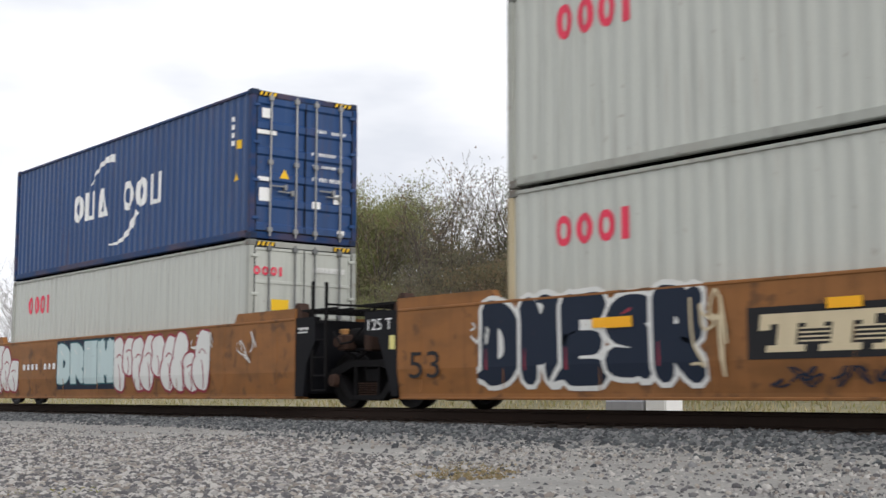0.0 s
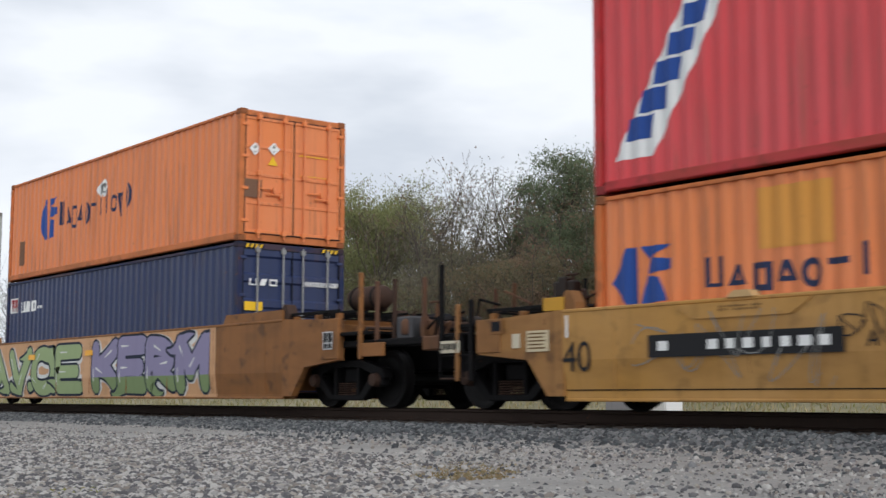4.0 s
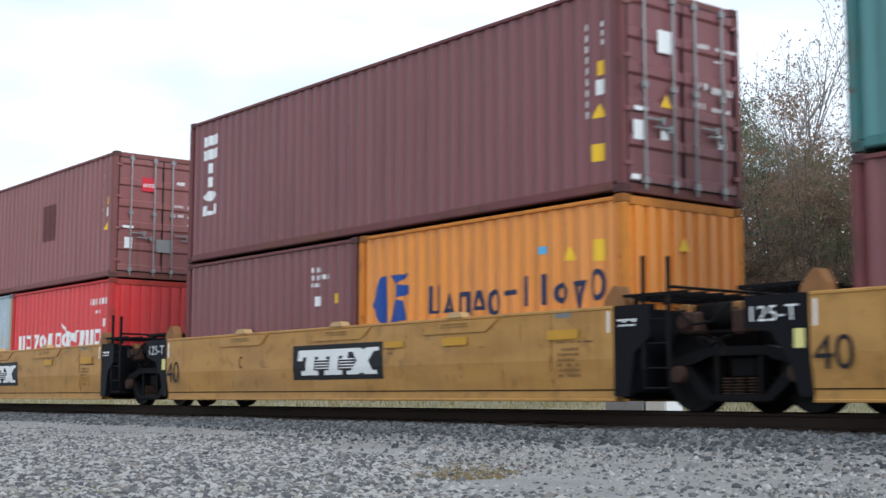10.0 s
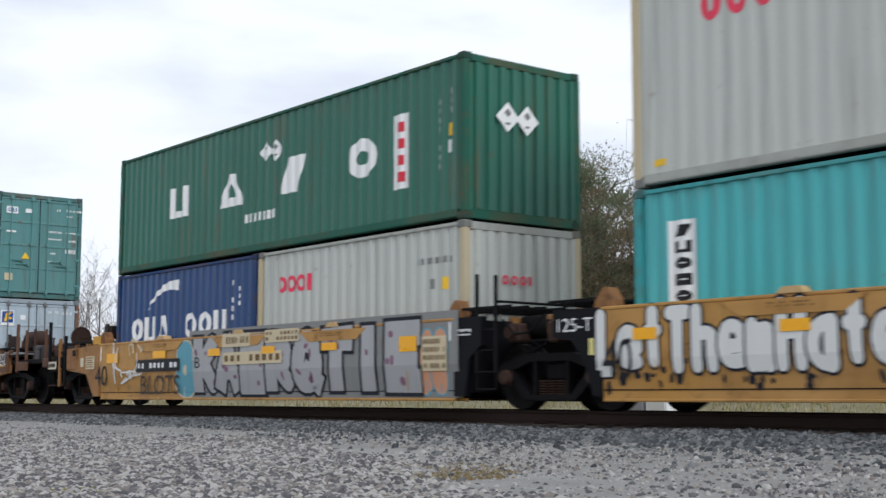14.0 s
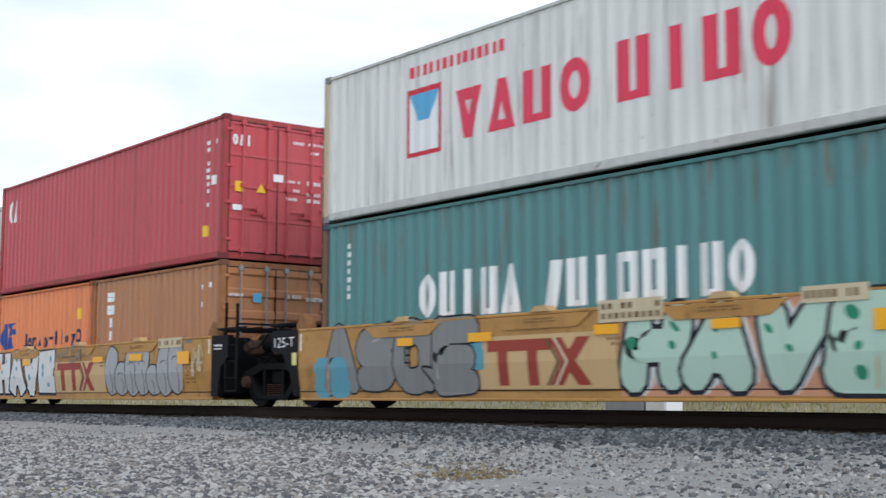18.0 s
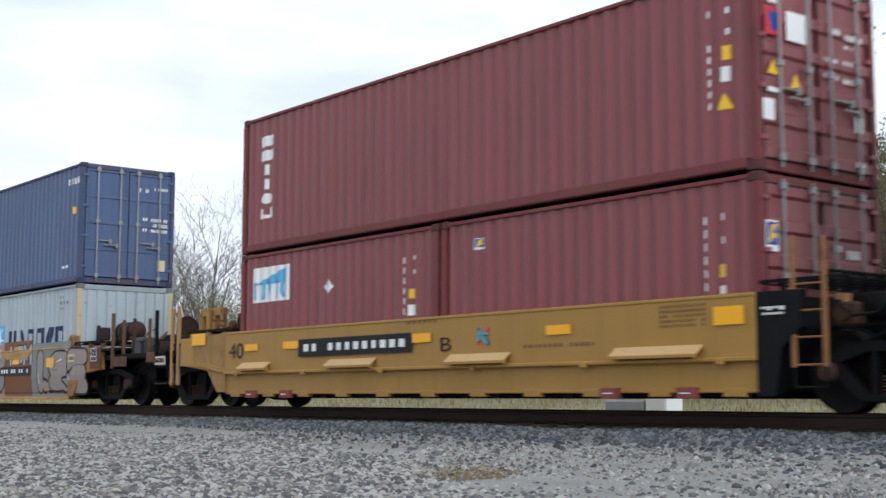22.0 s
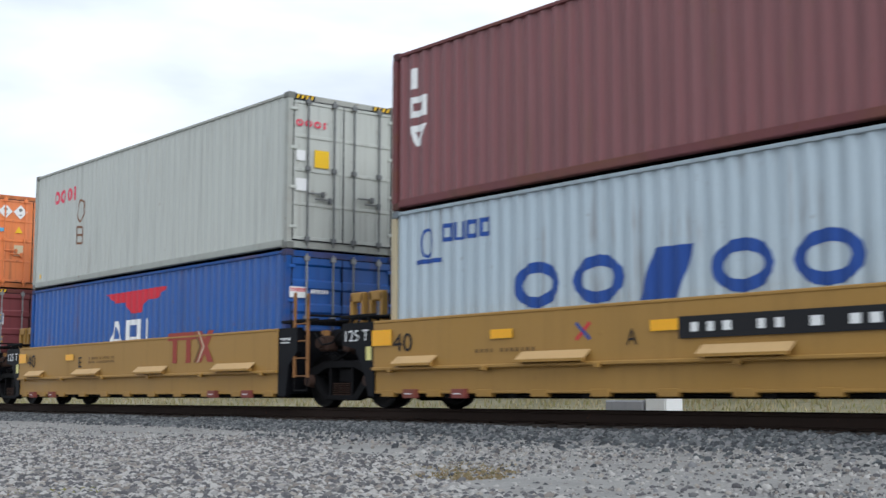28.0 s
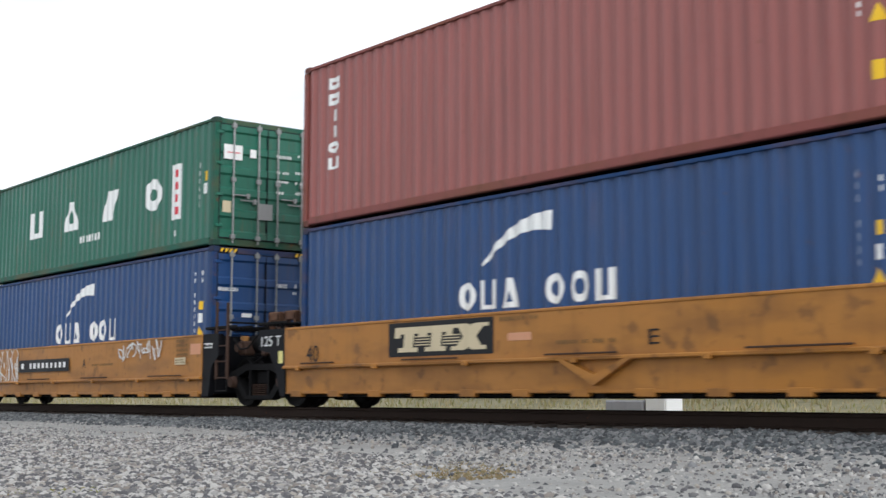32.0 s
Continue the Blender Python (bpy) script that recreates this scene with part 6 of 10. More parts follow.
# pen strokes of sprayed letters: three points each (x, then height, in ninths)
PEN = {
    "A": "002449 497490 237343", "C": "980904 040091", "D": "000409 099994 949000", "E": "000409 095999 044484 005090", "F": "000409 095999 044484",
    "H": "000409 909499 054595", "I": "404449", "K": "000409 994504 045590", "L": "090400 004090", "M": "000409 093643 436699 999490",
    "N": "000409 094490 909499", "O": "490904 040040 409094 949949", "Q": "490904 040040 409094 949949 527190", "R": "000409 099985 857404 445290",
    "S": "980906 060545 459593 939001", "T": "404449 094999", "U": "090040 409099", "V": "092440 406499", "W": "091420 203446 466470 708499",
    "a": "660603 030060 666360", "e": "034373 737636 360603 030071", "t": "393441 063666", "h": "000409 056664 646260",
    "m": "000306 053634 343230 356664 646260", "v": "062330 304366", "o": "360603 030030 306063 636636", "s": "660604 040333 336361 616001",
}


def fat(path, w0, w1, e, d):
    """A swelling curved stroke with rounded ends."""
    out, n = [], 5
    (ax, az), (bx, bz), (cx, cz) = path
    pts = [((1 - u) ** 2 * ax + 2 * u * (1 - u) * bx + u * u * cx, (1 - u) ** 2 * az + 2 * u * (1 - u) * bz + u * u * cz) for u in (k / n for k in range(n + 1))]
    ws = [w0 + (w1 - w0) * k / n for k in range(n + 1)]
    for k in range(n):
        (px, pz), (qx, qz) = pts[k], pts[k + 1]
        m = math.hypot(qx - px, qz - pz) or 1
        ux, uz = (qx - px) / m, (qz - pz) / m
        a, b = ws[k] / 2 + e, ws[k + 1] / 2 + e
        out.append(deep([(px + uz * a, pz - ux * a), (qx + uz * b, qz - ux * b), (qx - uz * b, qz + ux * b), (px - uz * a, pz + ux * a)], d))
    for k in range(n + 1):
        out.append(deep(blob(pts[k][0], pts[k][1], ws[k] / 2 + e, ws[k] / 2 + e, 0.2, 9), d + 0.00002 * (k + 1)))
    return out


def sprayed(text, x0, z0, x1, z1, seed, thick=0.3, edge=0.05, square=False, lean=0.0, glints=2, spots=0, tails=0):
    """Letters in fat strokes that lean into each other: outline, filling and glints, each letter over the one before."""
    r = random.Random(seed)
    made = []
    bx = (x0 - 0.08, z0, x1 + 0.08, z1)
    cw, h = (x1 - x0) / len(text), z1 - z0
    w = thick * min(cw, h * 0.8)
    for i, ch in enumerate(text):
        out, fill, glint = [], [], []
        wide = 0.75 if ch in "ILt" else 1.0
        a, b = x0 + (i + 0.5 - 0.5 * wide) * cw + w * 0.42 + edge, x0 + (i + 0.5 + 0.5 * wide) * cw - w * 0.34
        zl, zh = z0 + w * 0.5 + edge + r.uniform(0, 0.03) * h, z1 - w * 0.5 - edge - r.uniform(0, 0.03) * h
        tall = 9.0 if not ch.islower() or ch in "th" else 6.8
        nar = 6.4 if ch.islower() else 9.0
        d = i * 0.0012

        def at(u, v):
            return (a + u / nar * (b - a) + lean * (v / 9 - 0.5) * h, zl + min(1.0, v / tall) * (zh - zl) * (1.0 if tall == 9.0 else 0.78))
        for k, code in enumerate(PEN[ch].split()):
            n = [int(c) for c in code]
            pp = [at(n[0], n[1]), at(n[2], n[3]), at(n[4], n[5])]
            w0, w1 = w * r.uniform(0.9, 1.12), w * r.uniform(0.9, 1.12)
            mid = (abs(n[2] - (n[0] + n[4]) / 2) + abs(n[3] - (n[1] + n[5]) / 2)) < 1.3
            for coat, e, dd in ((out, edge, d + k * 0.00012), (fill, 0.0, d + 0.0006 + k * 0.00003)):
                if square and mid:
                    q = stroke(pp[0], pp[2], w0, w1, e)
                    ux, uz = (pp[2][0] - pp[0][0]), (pp[2][1] - pp[0][1])
                    m = math.hypot(ux, uz) or 1
                    ux, uz = ux / m * w * 0.45, uz / m * w * 0.45
                    coat.append(deep([(q[0][0] - ux, q[0][1] - uz), (q[1][0] + ux, q[1][1] + uz), (q[2][0] + ux, q[2][1] + uz), (q[3][0] - ux, q[3][1] - uz)], dd))
                else:
                    coat += fat(pp, w0, w1, e, dd)
            if k < glints:
                u = r.uniform(0.1, 0.3)
                p = (pp[0][0] + (pp[1][0] - pp[0][0]) * u - w * 0.25, pp[0][1] + (pp[1][1] - pp[0][1]) * u)
                q = (p[0] + (pp[2][0] - pp[0][0]) * 0.35, p[1] + (pp[2][1] - pp[0][1]) * 0.35)
                glint.append(deep(stroke(p, q, w * 0.13, w * 0.05), d + 0.0011))
            for j in range(spots):
                u = r.random()
                p = (pp[0][0] + (pp[2][0] - pp[0][0]) * u + r.uniform(-0.3, 0.3) * w, pp[0][1] + (pp[2][1] - pp[0][1]) * u)
                glint.append(deep(blob(p[0], p[1], w * r.uniform(0.08, 0.2), w * r.uniform(0.1, 0.24), r.random()), d + 0.0011))
        for k in range(tails):
            p = at(r.choice((0, 9)), r.choice((0, 0, 9)))
            q = (p[0] + r.choice((-0.42, 0.42)) * cw, p[1] + r.uniform(-0.16, 0.2) * h)
            m = ((p[0] + q[0]) / 2, q[1] + r.uniform(-0.1, 0.1) * h)
            out += fat((p, m, q), w * 0.9, w * 0.1, edge, d - 0.00008)
            fill += fat((p, m, q), w * 0.8, w * 0.06, 0.0, d + 0.00058)
        made.append((box_in(out, *bx), box_in(fill, *bx), box_in(glint, *bx)))
    return made


def lobes(x0, z0, x1, z1, n, seed, edge=0.035):
    """A throw-up of tall swollen loops, long and short by turns, each over the one before."""
    r = random.Random(seed)
    made = []
    bx = (x0 - 0.06, z0, x1 + 0.06, z1)
    cw, h = (x1 - x0) / n, z1 - z0
    for i in range(n):
        out, fill, glint = [], [], []
        cx, d = x0 + (i + 0.5) * cw, i * 0.0011
        long = i % 3 != 1
        hh = h * (r.uniform(0.86, 0.98) if long else r.uniform(0.5, 0.66)) / 2
        cz = z0 + edge + hh + (r.uniform(0, 0.04) * h if long or r.random() < 0.6 else h - 2 * hh - 2 * edge)
        rot = r.uniform(-0.10, 0.14)
        for k, (px, pz, rx, rz) in enumerate(((cx, cz, cw * 0.62, hh), (cx + r.uniform(-0.2, 0.2) * cw, cz - hh * 0.35, cw * 0.68, hh * 0.62), (cx + r.uniform(-0.2, 0.3) * cw, cz + hh * 0.5, cw * 0.55, hh * 0.46))):
            out.append(deep(blob(px, pz, rx + edge, rz + edge, rot, 20), d + k * 0.00004))
            fill.append(deep(blob(px, pz, rx, rz, rot, 20), d + 0.0005 + k * 0.00004))
        u = r.uniform(-0.15, 0.2) * cw
        glint += fat(((cx + u, cz - hh * 0.9), (cx + u + cw * 0.2, cz - hh * 0.4), (cx + u - cw * 0.1, cz)), edge * 0.9, edge * 0.5, 0.0, d + 0.0009)
        if r.random() < 0.6:
            glint += fat(((cx - cw * 0.3, cz + hh * 0.25), (cx, cz + hh * 0.5), (cx + cw * 0.28, cz + hh * 0.2)), edge * 0.8, edge * 0.4, 0.0, d + 0.0009)
        made.append((box_in(out, *bx), box_in(fill, *bx), box_in(glint, *bx)))
    return made


def bubble(x0, z0, x1, z1, n, seed, edge=0.035):
    """Swollen rounded block shapes, each over the one before."""
    r = random.Random(seed)
    made = []
    bx = (x0 - 0.06, z0, x1 + 0.06, z1)
    cw, h = (x1 - x0) / n, z1 - z0
    for i in range(n):
        out, fill, glint = [], [], []
        cx = x0 + (i + 0.5) * cw
        d = i * 0.0011
        lean = r.uniform(-0.25, 0.25)
        lobes = [(cx - lean * cw * 0.5, z0 + h * 0.27, cw * 0.56, h * 0.26), (cx + r.uniform(-0.05, 0.05) * cw, z0 + h * 0.52, cw * 0.46, h * 0.26), (cx + lean * cw * 0.6, z0 + h * 0.74, cw * r.uniform(0.42, 0.56), h * 0.24)]
        for k, (px, z, rx, rz) in enumerate(lobes):
            ro = r.uniform(-0.25, 0.25)
            out.append(deep(blob(px, z, rx + edge, rz + edge, ro, 18), d + k * 0.00004))
            fill.append(deep(blob(px, z, rx, rz, ro, 18), d + 0.0005 + k * 0.00004))
        # one slit or loop inside, in the colour of the outline
        z = z0 + h * r.uniform(0.36, 0.44)
        if r.random() < 0.6:
            glint.append(deep(blob(cx + r.uniform(-0.06, 0.06) * cw, z + h * 0.1, cw * 0.09, h * 0.10, lean, 10), d + 0.0009))
        else:
            glint.append(deep(stroke((cx - cw * 0.3, z), (cx + cw * 0.12, z + h * 0.03), edge, edge * 0.4), d + 0.0009))
        glint.append(deep(stroke((cx + r.uniform(-0.1, 0.1) * cw, z0), (cx + r.uniform(-0.1, 0.1) * cw, z0 + h * r.uniform(0.16, 0.26)), edge, edge * 0.5), d + 0.0009))
        made.append((box_in(out, *bx), box_in(fill, *bx), box_in(glint, *bx)))
    return made


def scrawl(x0, z0, x1, z1, n, seed, w=0.022):
    """Thin looping marks, like quick handwriting."""
    r = random.Random(seed)
    out = []
    w = min(w, 0.026)
    cw, h = (x1 - x0) / n, z1 - z0
    for i in range(n):
        p = (x0 + (i + r.uniform(0.05, 0.3)) * cw, z0 + h * r.uniform(0.1, 0.9))
        way = r.uniform(0, 6.28)
        for j in range(3):
            q = (x0 + (i + r.uniform(0.0, 1.15)) * cw, z0 + h * r.uniform(0.05, 0.95))
            bend = min(cw, h) * r.uniform(0.7, 1.2)
            k = (p[0] + math.cos(way) * bend, p[1] + math.sin(way) * bend)
            a = p
            for t in (0.2, 0.4, 0.6, 0.8, 1.0):
                b = tuple((1 - t) ** 2 * p[c] + 2 * t * (1 - t) * k[c] + t * t * q[c] for c in (0, 1))
                out.append(stroke(a, b, w, w, w * 0.2))
                a = b
            way = math.atan2(q[1] - k[1], q[0] - k[0])
            p = q
    return box_in(out, x0, z0, x1, z1)


def blot(x0, z0, x1, z1, n, seed):
    """Scattered small drips and blots."""
    r = random.Random(seed)
    return [blob(r.uniform(x0, x1), r.uniform(z0, z1), r.uniform(0.02, 0.07), r.uniform(0.02, 0.12), r.uniform(-0.4, 0.4), 8) for k in range(n)]


def piece(u, kind, style, x0, z0, x1, z1, n, seed, edge_c, fill_c, glint_c, **kw):
    """A sprayed piece on a car's side, in three coats; n counts its shapes."""
    bare = fill_c.startswith("bare")
    for a, b, c in (lobes if style == "lobes" else bubble)(x0, z0, x1, z1, n, seed, **kw):
        coats(u, kind, a, b, c, edge_c, fill_c, edge_c, f"{edge_c} sprayed outline" if bare else f"{fill_c} and {edge_c} sprayed graffiti")


def coats(u, kind, a, b, c, edge_c, fill_c, glint_c, label):
    if a:
        on_car(CAR[u], kind, a, SPRAY[edge_c], "graffiti_letter", 0.006, label)
    for nm, polys, col in (("graffiti_fill", b, fill_c), ("graffiti_line", c, glint_c)):
        if polys:
            on_car(CAR[u], kind, polys, SPRAY[col], nm, 0.006)


def lettered(u, kind, text, x0, z0, x1, z1, seed, edge_c, fill_c, glint_c, low_c="", split=0.0, fills=None, halo="", **kw):
    """A sprayed word. low_c fills it below the height split; fills gives single letters their own colour; halo is a second outline."""
    if halo:
        wide = dict(kw)
        wide["edge"] = kw.get("edge", 0.05) + 0.045
        for a, b, c in sprayed(text, x0, z0, x1, z1, seed, **wide):
            on_car(CAR[u], kind, a, SPRAY[halo], "graffiti_halo", 0.0035)
    for i, (a, b, c) in enumerate(sprayed(text, x0, z0, x1, z1, seed, **kw)):
        col = (fills or {}).get(i, fill_c)
        coats(u, kind, a, b, c, edge_c, col, glint_c, f"{col} and {edge_c} sprayed graffiti letter")
        if low_c:
            lowp = box_in([[(p[0], p[1], p[2] + 0.00025) for p in q] for q in b], x0 - 1, z0, x1 + 1, split)
            if lowp:
                on_car(CAR[u], kind, lowp, SPRAY[low_c], "graffiti_fill", 0.006)


def swoosh(p, q, bend, w):
    """A tapering curved stroke from p to q."""
    out, n = [], 8
    pts = []
    for i in range(n + 1):
        u = i / n
        x, z = p[0] + (q[0] - p[0]) * u, p[1] + (q[1] - p[1]) * u
        nx, nz = -(q[1] - p[1]), q[0] - p[0]
        k = bend * 4 * u * (1 - u)
        pts.append((x + nx * k, z + nz * k, w * (0.15 + 0.85 * u)))
    for a, b in zip(pts, pts[1:]):
        out.append(stroke(a[:2], b[:2], a[2], b[2]))
    return out


def star(cx, cz, r, n=7):
    out = []
    for i in range(n):
        a = radians(90 + 360 * i / n)
        d = radians(180 / n)
        out.append([(cx, cz), (cx + 0.36 * r * math.cos(a - d), cz + 0.36 * r * math.sin(a - d)), (cx + r * math.cos(a), cz + r * math.sin(a)), (cx + 0.36 * r * math.cos(a + d), cz + 0.36 * r * math.sin(a + d))])
    return out


def crossed(x0, z0, x1, z1, t):
    """Two heavy bars that cross."""
    return [[(x0, z0), (x0 + t, z0), (x1, z1), (x1 - t, z1)], [(x1 - t, z0), (x1, z0), (x0 + t, z1), (x0, z1)]]


def panel_logo(u, kind, x0, z0, x1, z1, back, front):
    """A dark panel with leaning pale bars on posts, crossed bars, and fine lines between them."""
    on_car(CAR[u], kind, [quad(x0, z0, x1, z1)], back, "logo_panel", 0.004, "dark painted panel with pale block shapes")
    w, h = x1 - x0, z1 - z0
    lean = lambda p: (p[0] + (p[1] - z0 - h * 0.5) * 0.16, p[1])
    for i in range(2):
        a = x0 + w * (0.06 + 0.27 * i)
        polys = [quad(a, z0 + h * 0.66, a + w * 0.30, z0 + h * 0.86), quad(a, z0 + h * 0.55, a + w * 0.06, z0 + h * 0.66), quad(a + w * 0.24, z0 + h * 0.55, a + w * 0.30, z0 + h * 0.66),
                 quad(a + w * 0.10, z0 + h * 0.26, a + w * 0.20, z0 + h * 0.66), quad(a + w * 0.05, z0 + h * 0.13, a + w * 0.25, z0 + h * 0.26)]
        on_car(CAR[u], kind, [[lean(p) for p in q] for q in polys], front, "logo_block", 0.008)
    a = x0 + w * 0.63
    polys = crossed(a + w * 0.03, z0 + h * 0.16, a + w * 0.29, z0 + h * 0.84, w * 0.12) + [quad(a, z0 + h * 0.13, a + w * 0.13, z0 + h * 0.24), quad(a + w * 0.19, z0 + h * 0.13, a + w * 0.32, z0 + h * 0.24), quad(a, z0 + h * 0.76, a + w * 0.13, z0 + h * 0.86), quad(a + w * 0.19, z0 + h * 0.76, a + w * 0.32, z0 + h * 0.86)]
    on_car(CAR[u], kind, [[lean(p) for p in q] for q in polys], front, "logo_block", 0.008)
    for k in (0.31, 0.39, 0.47, 0.55):
        for a, b in ((0.27, 0.42), (0.54, 0.70)):
            on_car(CAR[u], kind, [quad(x0 + w * a, z0 + h * k, x0 + w * b, z0 + h * (k + 0.032))], front, "logo_line", 0.0078)


def red_logo(u, kind, x0, z0, x1, z1):
    """A rust-red bar on two posts, two thin chevrons and crossed bars."""
    w, h = x1 - x0, z1 - z0
    cz = (z0 + z1) / 2
    on_car(CAR[u], kind, [quad(x0, z1 - h * 0.25, x0 + w * 0.66, z1)] + [quad(x0 + w * a, z0, x0 + w * (a + 0.10), z1 - h * 0.25) for a in (0.11, 0.41)], RUSTRED, "logo_block", 0.008)
    a = x0 + w * 0.62
    on_car(CAR[u], kind, crossed(a, z0, x1, z1, w * 0.12), RUSTRED, "logo_block", 0.0085)
    for k, m in ((0.58, BROWNPRINT), (0.62, RUSTRED), (0.655, CREAM)):
        b = x0 + w * k
        on_car(CAR[u], kind, [[(b, z1), (b + w * 0.03, z1), (b + w * 0.15, cz), (b + w * 0.12, cz)], [(b, z0), (b + w * 0.12, cz), (b + w * 0.15, cz), (b + w * 0.03, z0)]], m, "logo_line", 0.0095)


def plate(u, kind, x0, z0, x1, z1, n, back=None, seed=0):
    """A number board: plain bars on a dark field."""
    if back:
        on_car(CAR[u], kind, [quad(x0, z0, x1, z1)], back, "number_board", 0.030, "dark number board with white bars")
    h, w = z1 - z0, x1 - x0
    on_car(CAR[u], kind, [q for q in bars(x0 + w * 0.04, z0 + h * 0.15, x1 - w * 0.04, z1 - h * 0.15, n, 1, seed)], WHITE, "number_bar", 0.034)


def flags(u, kind, *spots):
    """Yellow reflective patches."""
    for x0, z0, x1, z1 in spots:
        on_car(CAR[u], kind, [quad(x0, z0, x1, z1)], REFLECT if u < 3 or u > 7 else REFLECT_OLD, "reflector", 0.027)


def tag_label(u, kind, x0, z0, x1, z1, rows=2, seed=1):
    lb = on_car(CAR[u], kind, [quad(x0, z0, x1, z1)], CREAM, "stencil_label", 0.026)
    on_car(CAR[u], kind, bars(x0 + 0.03, z0 + 0.02, x1 - 0.03, z1 - 0.02, 9, rows, seed), BROWNPRINT, "small_print", 0.029)


def tiny_end_print(c, L, spots, mat, seed=0):
    for i, (y0, z0, y1, z1) in enumerate(spots):
        on_end(c, L, bars(y0, z0, y1, z1, max(2, int((y1 - y0) / 0.05)), max(1, int((z1 - z0) / 0.11)), seed + i), mat, "small_print", 0.006)


def hazard(c, L, H):
    """Yellow and black stripes on the upper corners of a tall box."""
    for y in (0.14, CW - 0.56):
        on_end(c, L, [quad(y, H - 0.115, y + 0.42, H - 0.03)], INK, "height_stripe", 0.004)
        on_end(c, L, [[(y + 0.02 + k * 0.1, H - 0.11), (y + 0.07 + k * 0.1, H - 0.11), (y + 0.10 + k * 0.1, H - 0.035), (y + 0.05 + k * 0.1, H - 0.035)] for k in range(4)], SIGNYEL, "height_stripe", 0.008)


def placard(c, side, spots, L=12.192):
    for a, z, r in spots:
        if side:
            on_side(c, diamond(a, z, r), WHITE, "placard", 0.005)
            on_side(c, diamond(a, z + r * 0.3, r * 0.3) + [quad(a - r * 0.2, z - r * 0.5, a + r * 0.2, z - r * 0.35)], GREYPRINT, "placard_mark", 0.008)
        else:
            on_end(c, L, diamond(a, z, r), WHITE, "placard", 0.01)
            on_end(c, L, diamond(a, z + r * 0.3, r * 0.3) + [quad(a - r * 0.2, z - r * 0.5, a + r * 0.2, z - r * 0.35)], GREYPRINT, "placard_mark", 0.013)


def lease_badge(c, side, x0, z0, x1, z1, L=12.192):
    """A white-edged blue badge with a yellow curve."""
    put = (lambda p, m, n, l: on_side(c, p, m, n, l)) if side else (lambda p, m, n, l: on_end(c, L, p, m, n, l + 0.004))
    w, h = x1 - x0, z1 - z0
    put([quad(x0, z0, x1, z1)], WHITE, "badge", 0.005)
    put([quad(x0 + w * 0.08, z0 + h * 0.2, x1 - w * 0.08, z1 - h * 0.06)], INKBLUE, "badge_field", 0.008)
    put([[(x0 + w * 0.22, z0 + h * 0.28), (x0 + w * 0.42, z0 + h * 0.28), (x0 + w * 0.52, z0 + h * 0.6), (x1 - w * 0.12, z0 + h * 0.9), (x0 + w * 0.4, z0 + h * 0.85)], quad(x0 + w * 0.45, z0 + h * 0.42, x1 - w * 0.2, z0 + h * 0.58)], SIGNYEL, "badge_curve", 0.011)


def big_house_mark(c, x0, z0, x1, z1):
    """A blue emblem of two leaning bars with notched edges."""
    w, h = x1 - x0, z1 - z0
    cz = (z0 + z1) / 2
    on_side(c, [[(x0, cz - h * 0.1), (x0 + w * 0.25, z0), (x0 + w * 0.45, z0), (x0 + w * 0.42, z1), (x0 + w * 0.25, z1)],
                [(x0 + w * 0.5, z0), (x1 - w * 0.1, z0 + h * 0.05), (x0 + w * 0.8, cz - h * 0.05), (x0 + w * 0.6, cz)],
                [(x0 + w * 0.6, cz + h * 0.02), (x1, cz + h * 0.08), (x1, cz + h * 0.25), (x0 + w * 0.65, cz + h * 0.3)],
                [(x0 + w * 0.5, z1), (x0 + w * 0.62, cz + h * 0.28), (x1, z1)]], INKBLUE, "emblem", 0.005)


def end_signs():
    """Labels, openings and patches on the plates over the outer trucks."""
    def flat(u, name, mat, x0, z0, x1, z1, y=-0.004, label=""):
        return part(name, Geo().box(x0, x1, y - 0.008, y, z0, z1, 0.002), mat, CAR[u], label)
    for u in (3, 8):
        lb = flat(u, "stencil_label", CREAM, -1.19, 0.81, -0.74, 1.10)
        for k in range(5):
            part("label_line", Geo().box(-1.15, -0.80 - 0.05 * (k % 2), -0.016, -0.0125, 0.85 + 0.05 * k, 0.87 + 0.05 * k, 0.001), BROWNPRINT, lb)
        flat(u, "small_label", CREAMP, -1.49, 0.87, -1.33, 1.07)
        fr = flat(u, "inspection_opening", GRIMY, -1.95, 1.08, -1.68, 1.29, -0.022, "framed square inspection opening")
        # dark plate on the frame, coloured as the shade inside the opening
        part("opening_dark", Geo().box(-1.91, -1.72, -0.034, -0.030, 1.12, 1.26, 0.001), GAP, fr)
        flat(u, "yellow_placard", REFLECT_OLD, -0.87, 1.36, -0.46, 1.54, 0.02)
    for u in (18,):
        flat(u, "orange_patch", paint("fresh_orange_patch", (0.42, 0.14, 0.03), 0.6, 0.4, 0.4, 0.5, grime=0.3), -1.30, 1.08, -0.83, 1.36)
        flat(u, "small_label", CREAMP, -1.30, 0.87, -1.13, 1.08)
        part("equipment_box", Geo().box(-2.18, -1.40, -0.06, 0.6, 0.82, 1.36, 0.03), paint("rusted_box", (0.16, 0.075, 0.04), 0.8, 0.5, 0.6, 0.6, grime=0.5), CAR[u], "rusty box on the end platform")


end_signs()


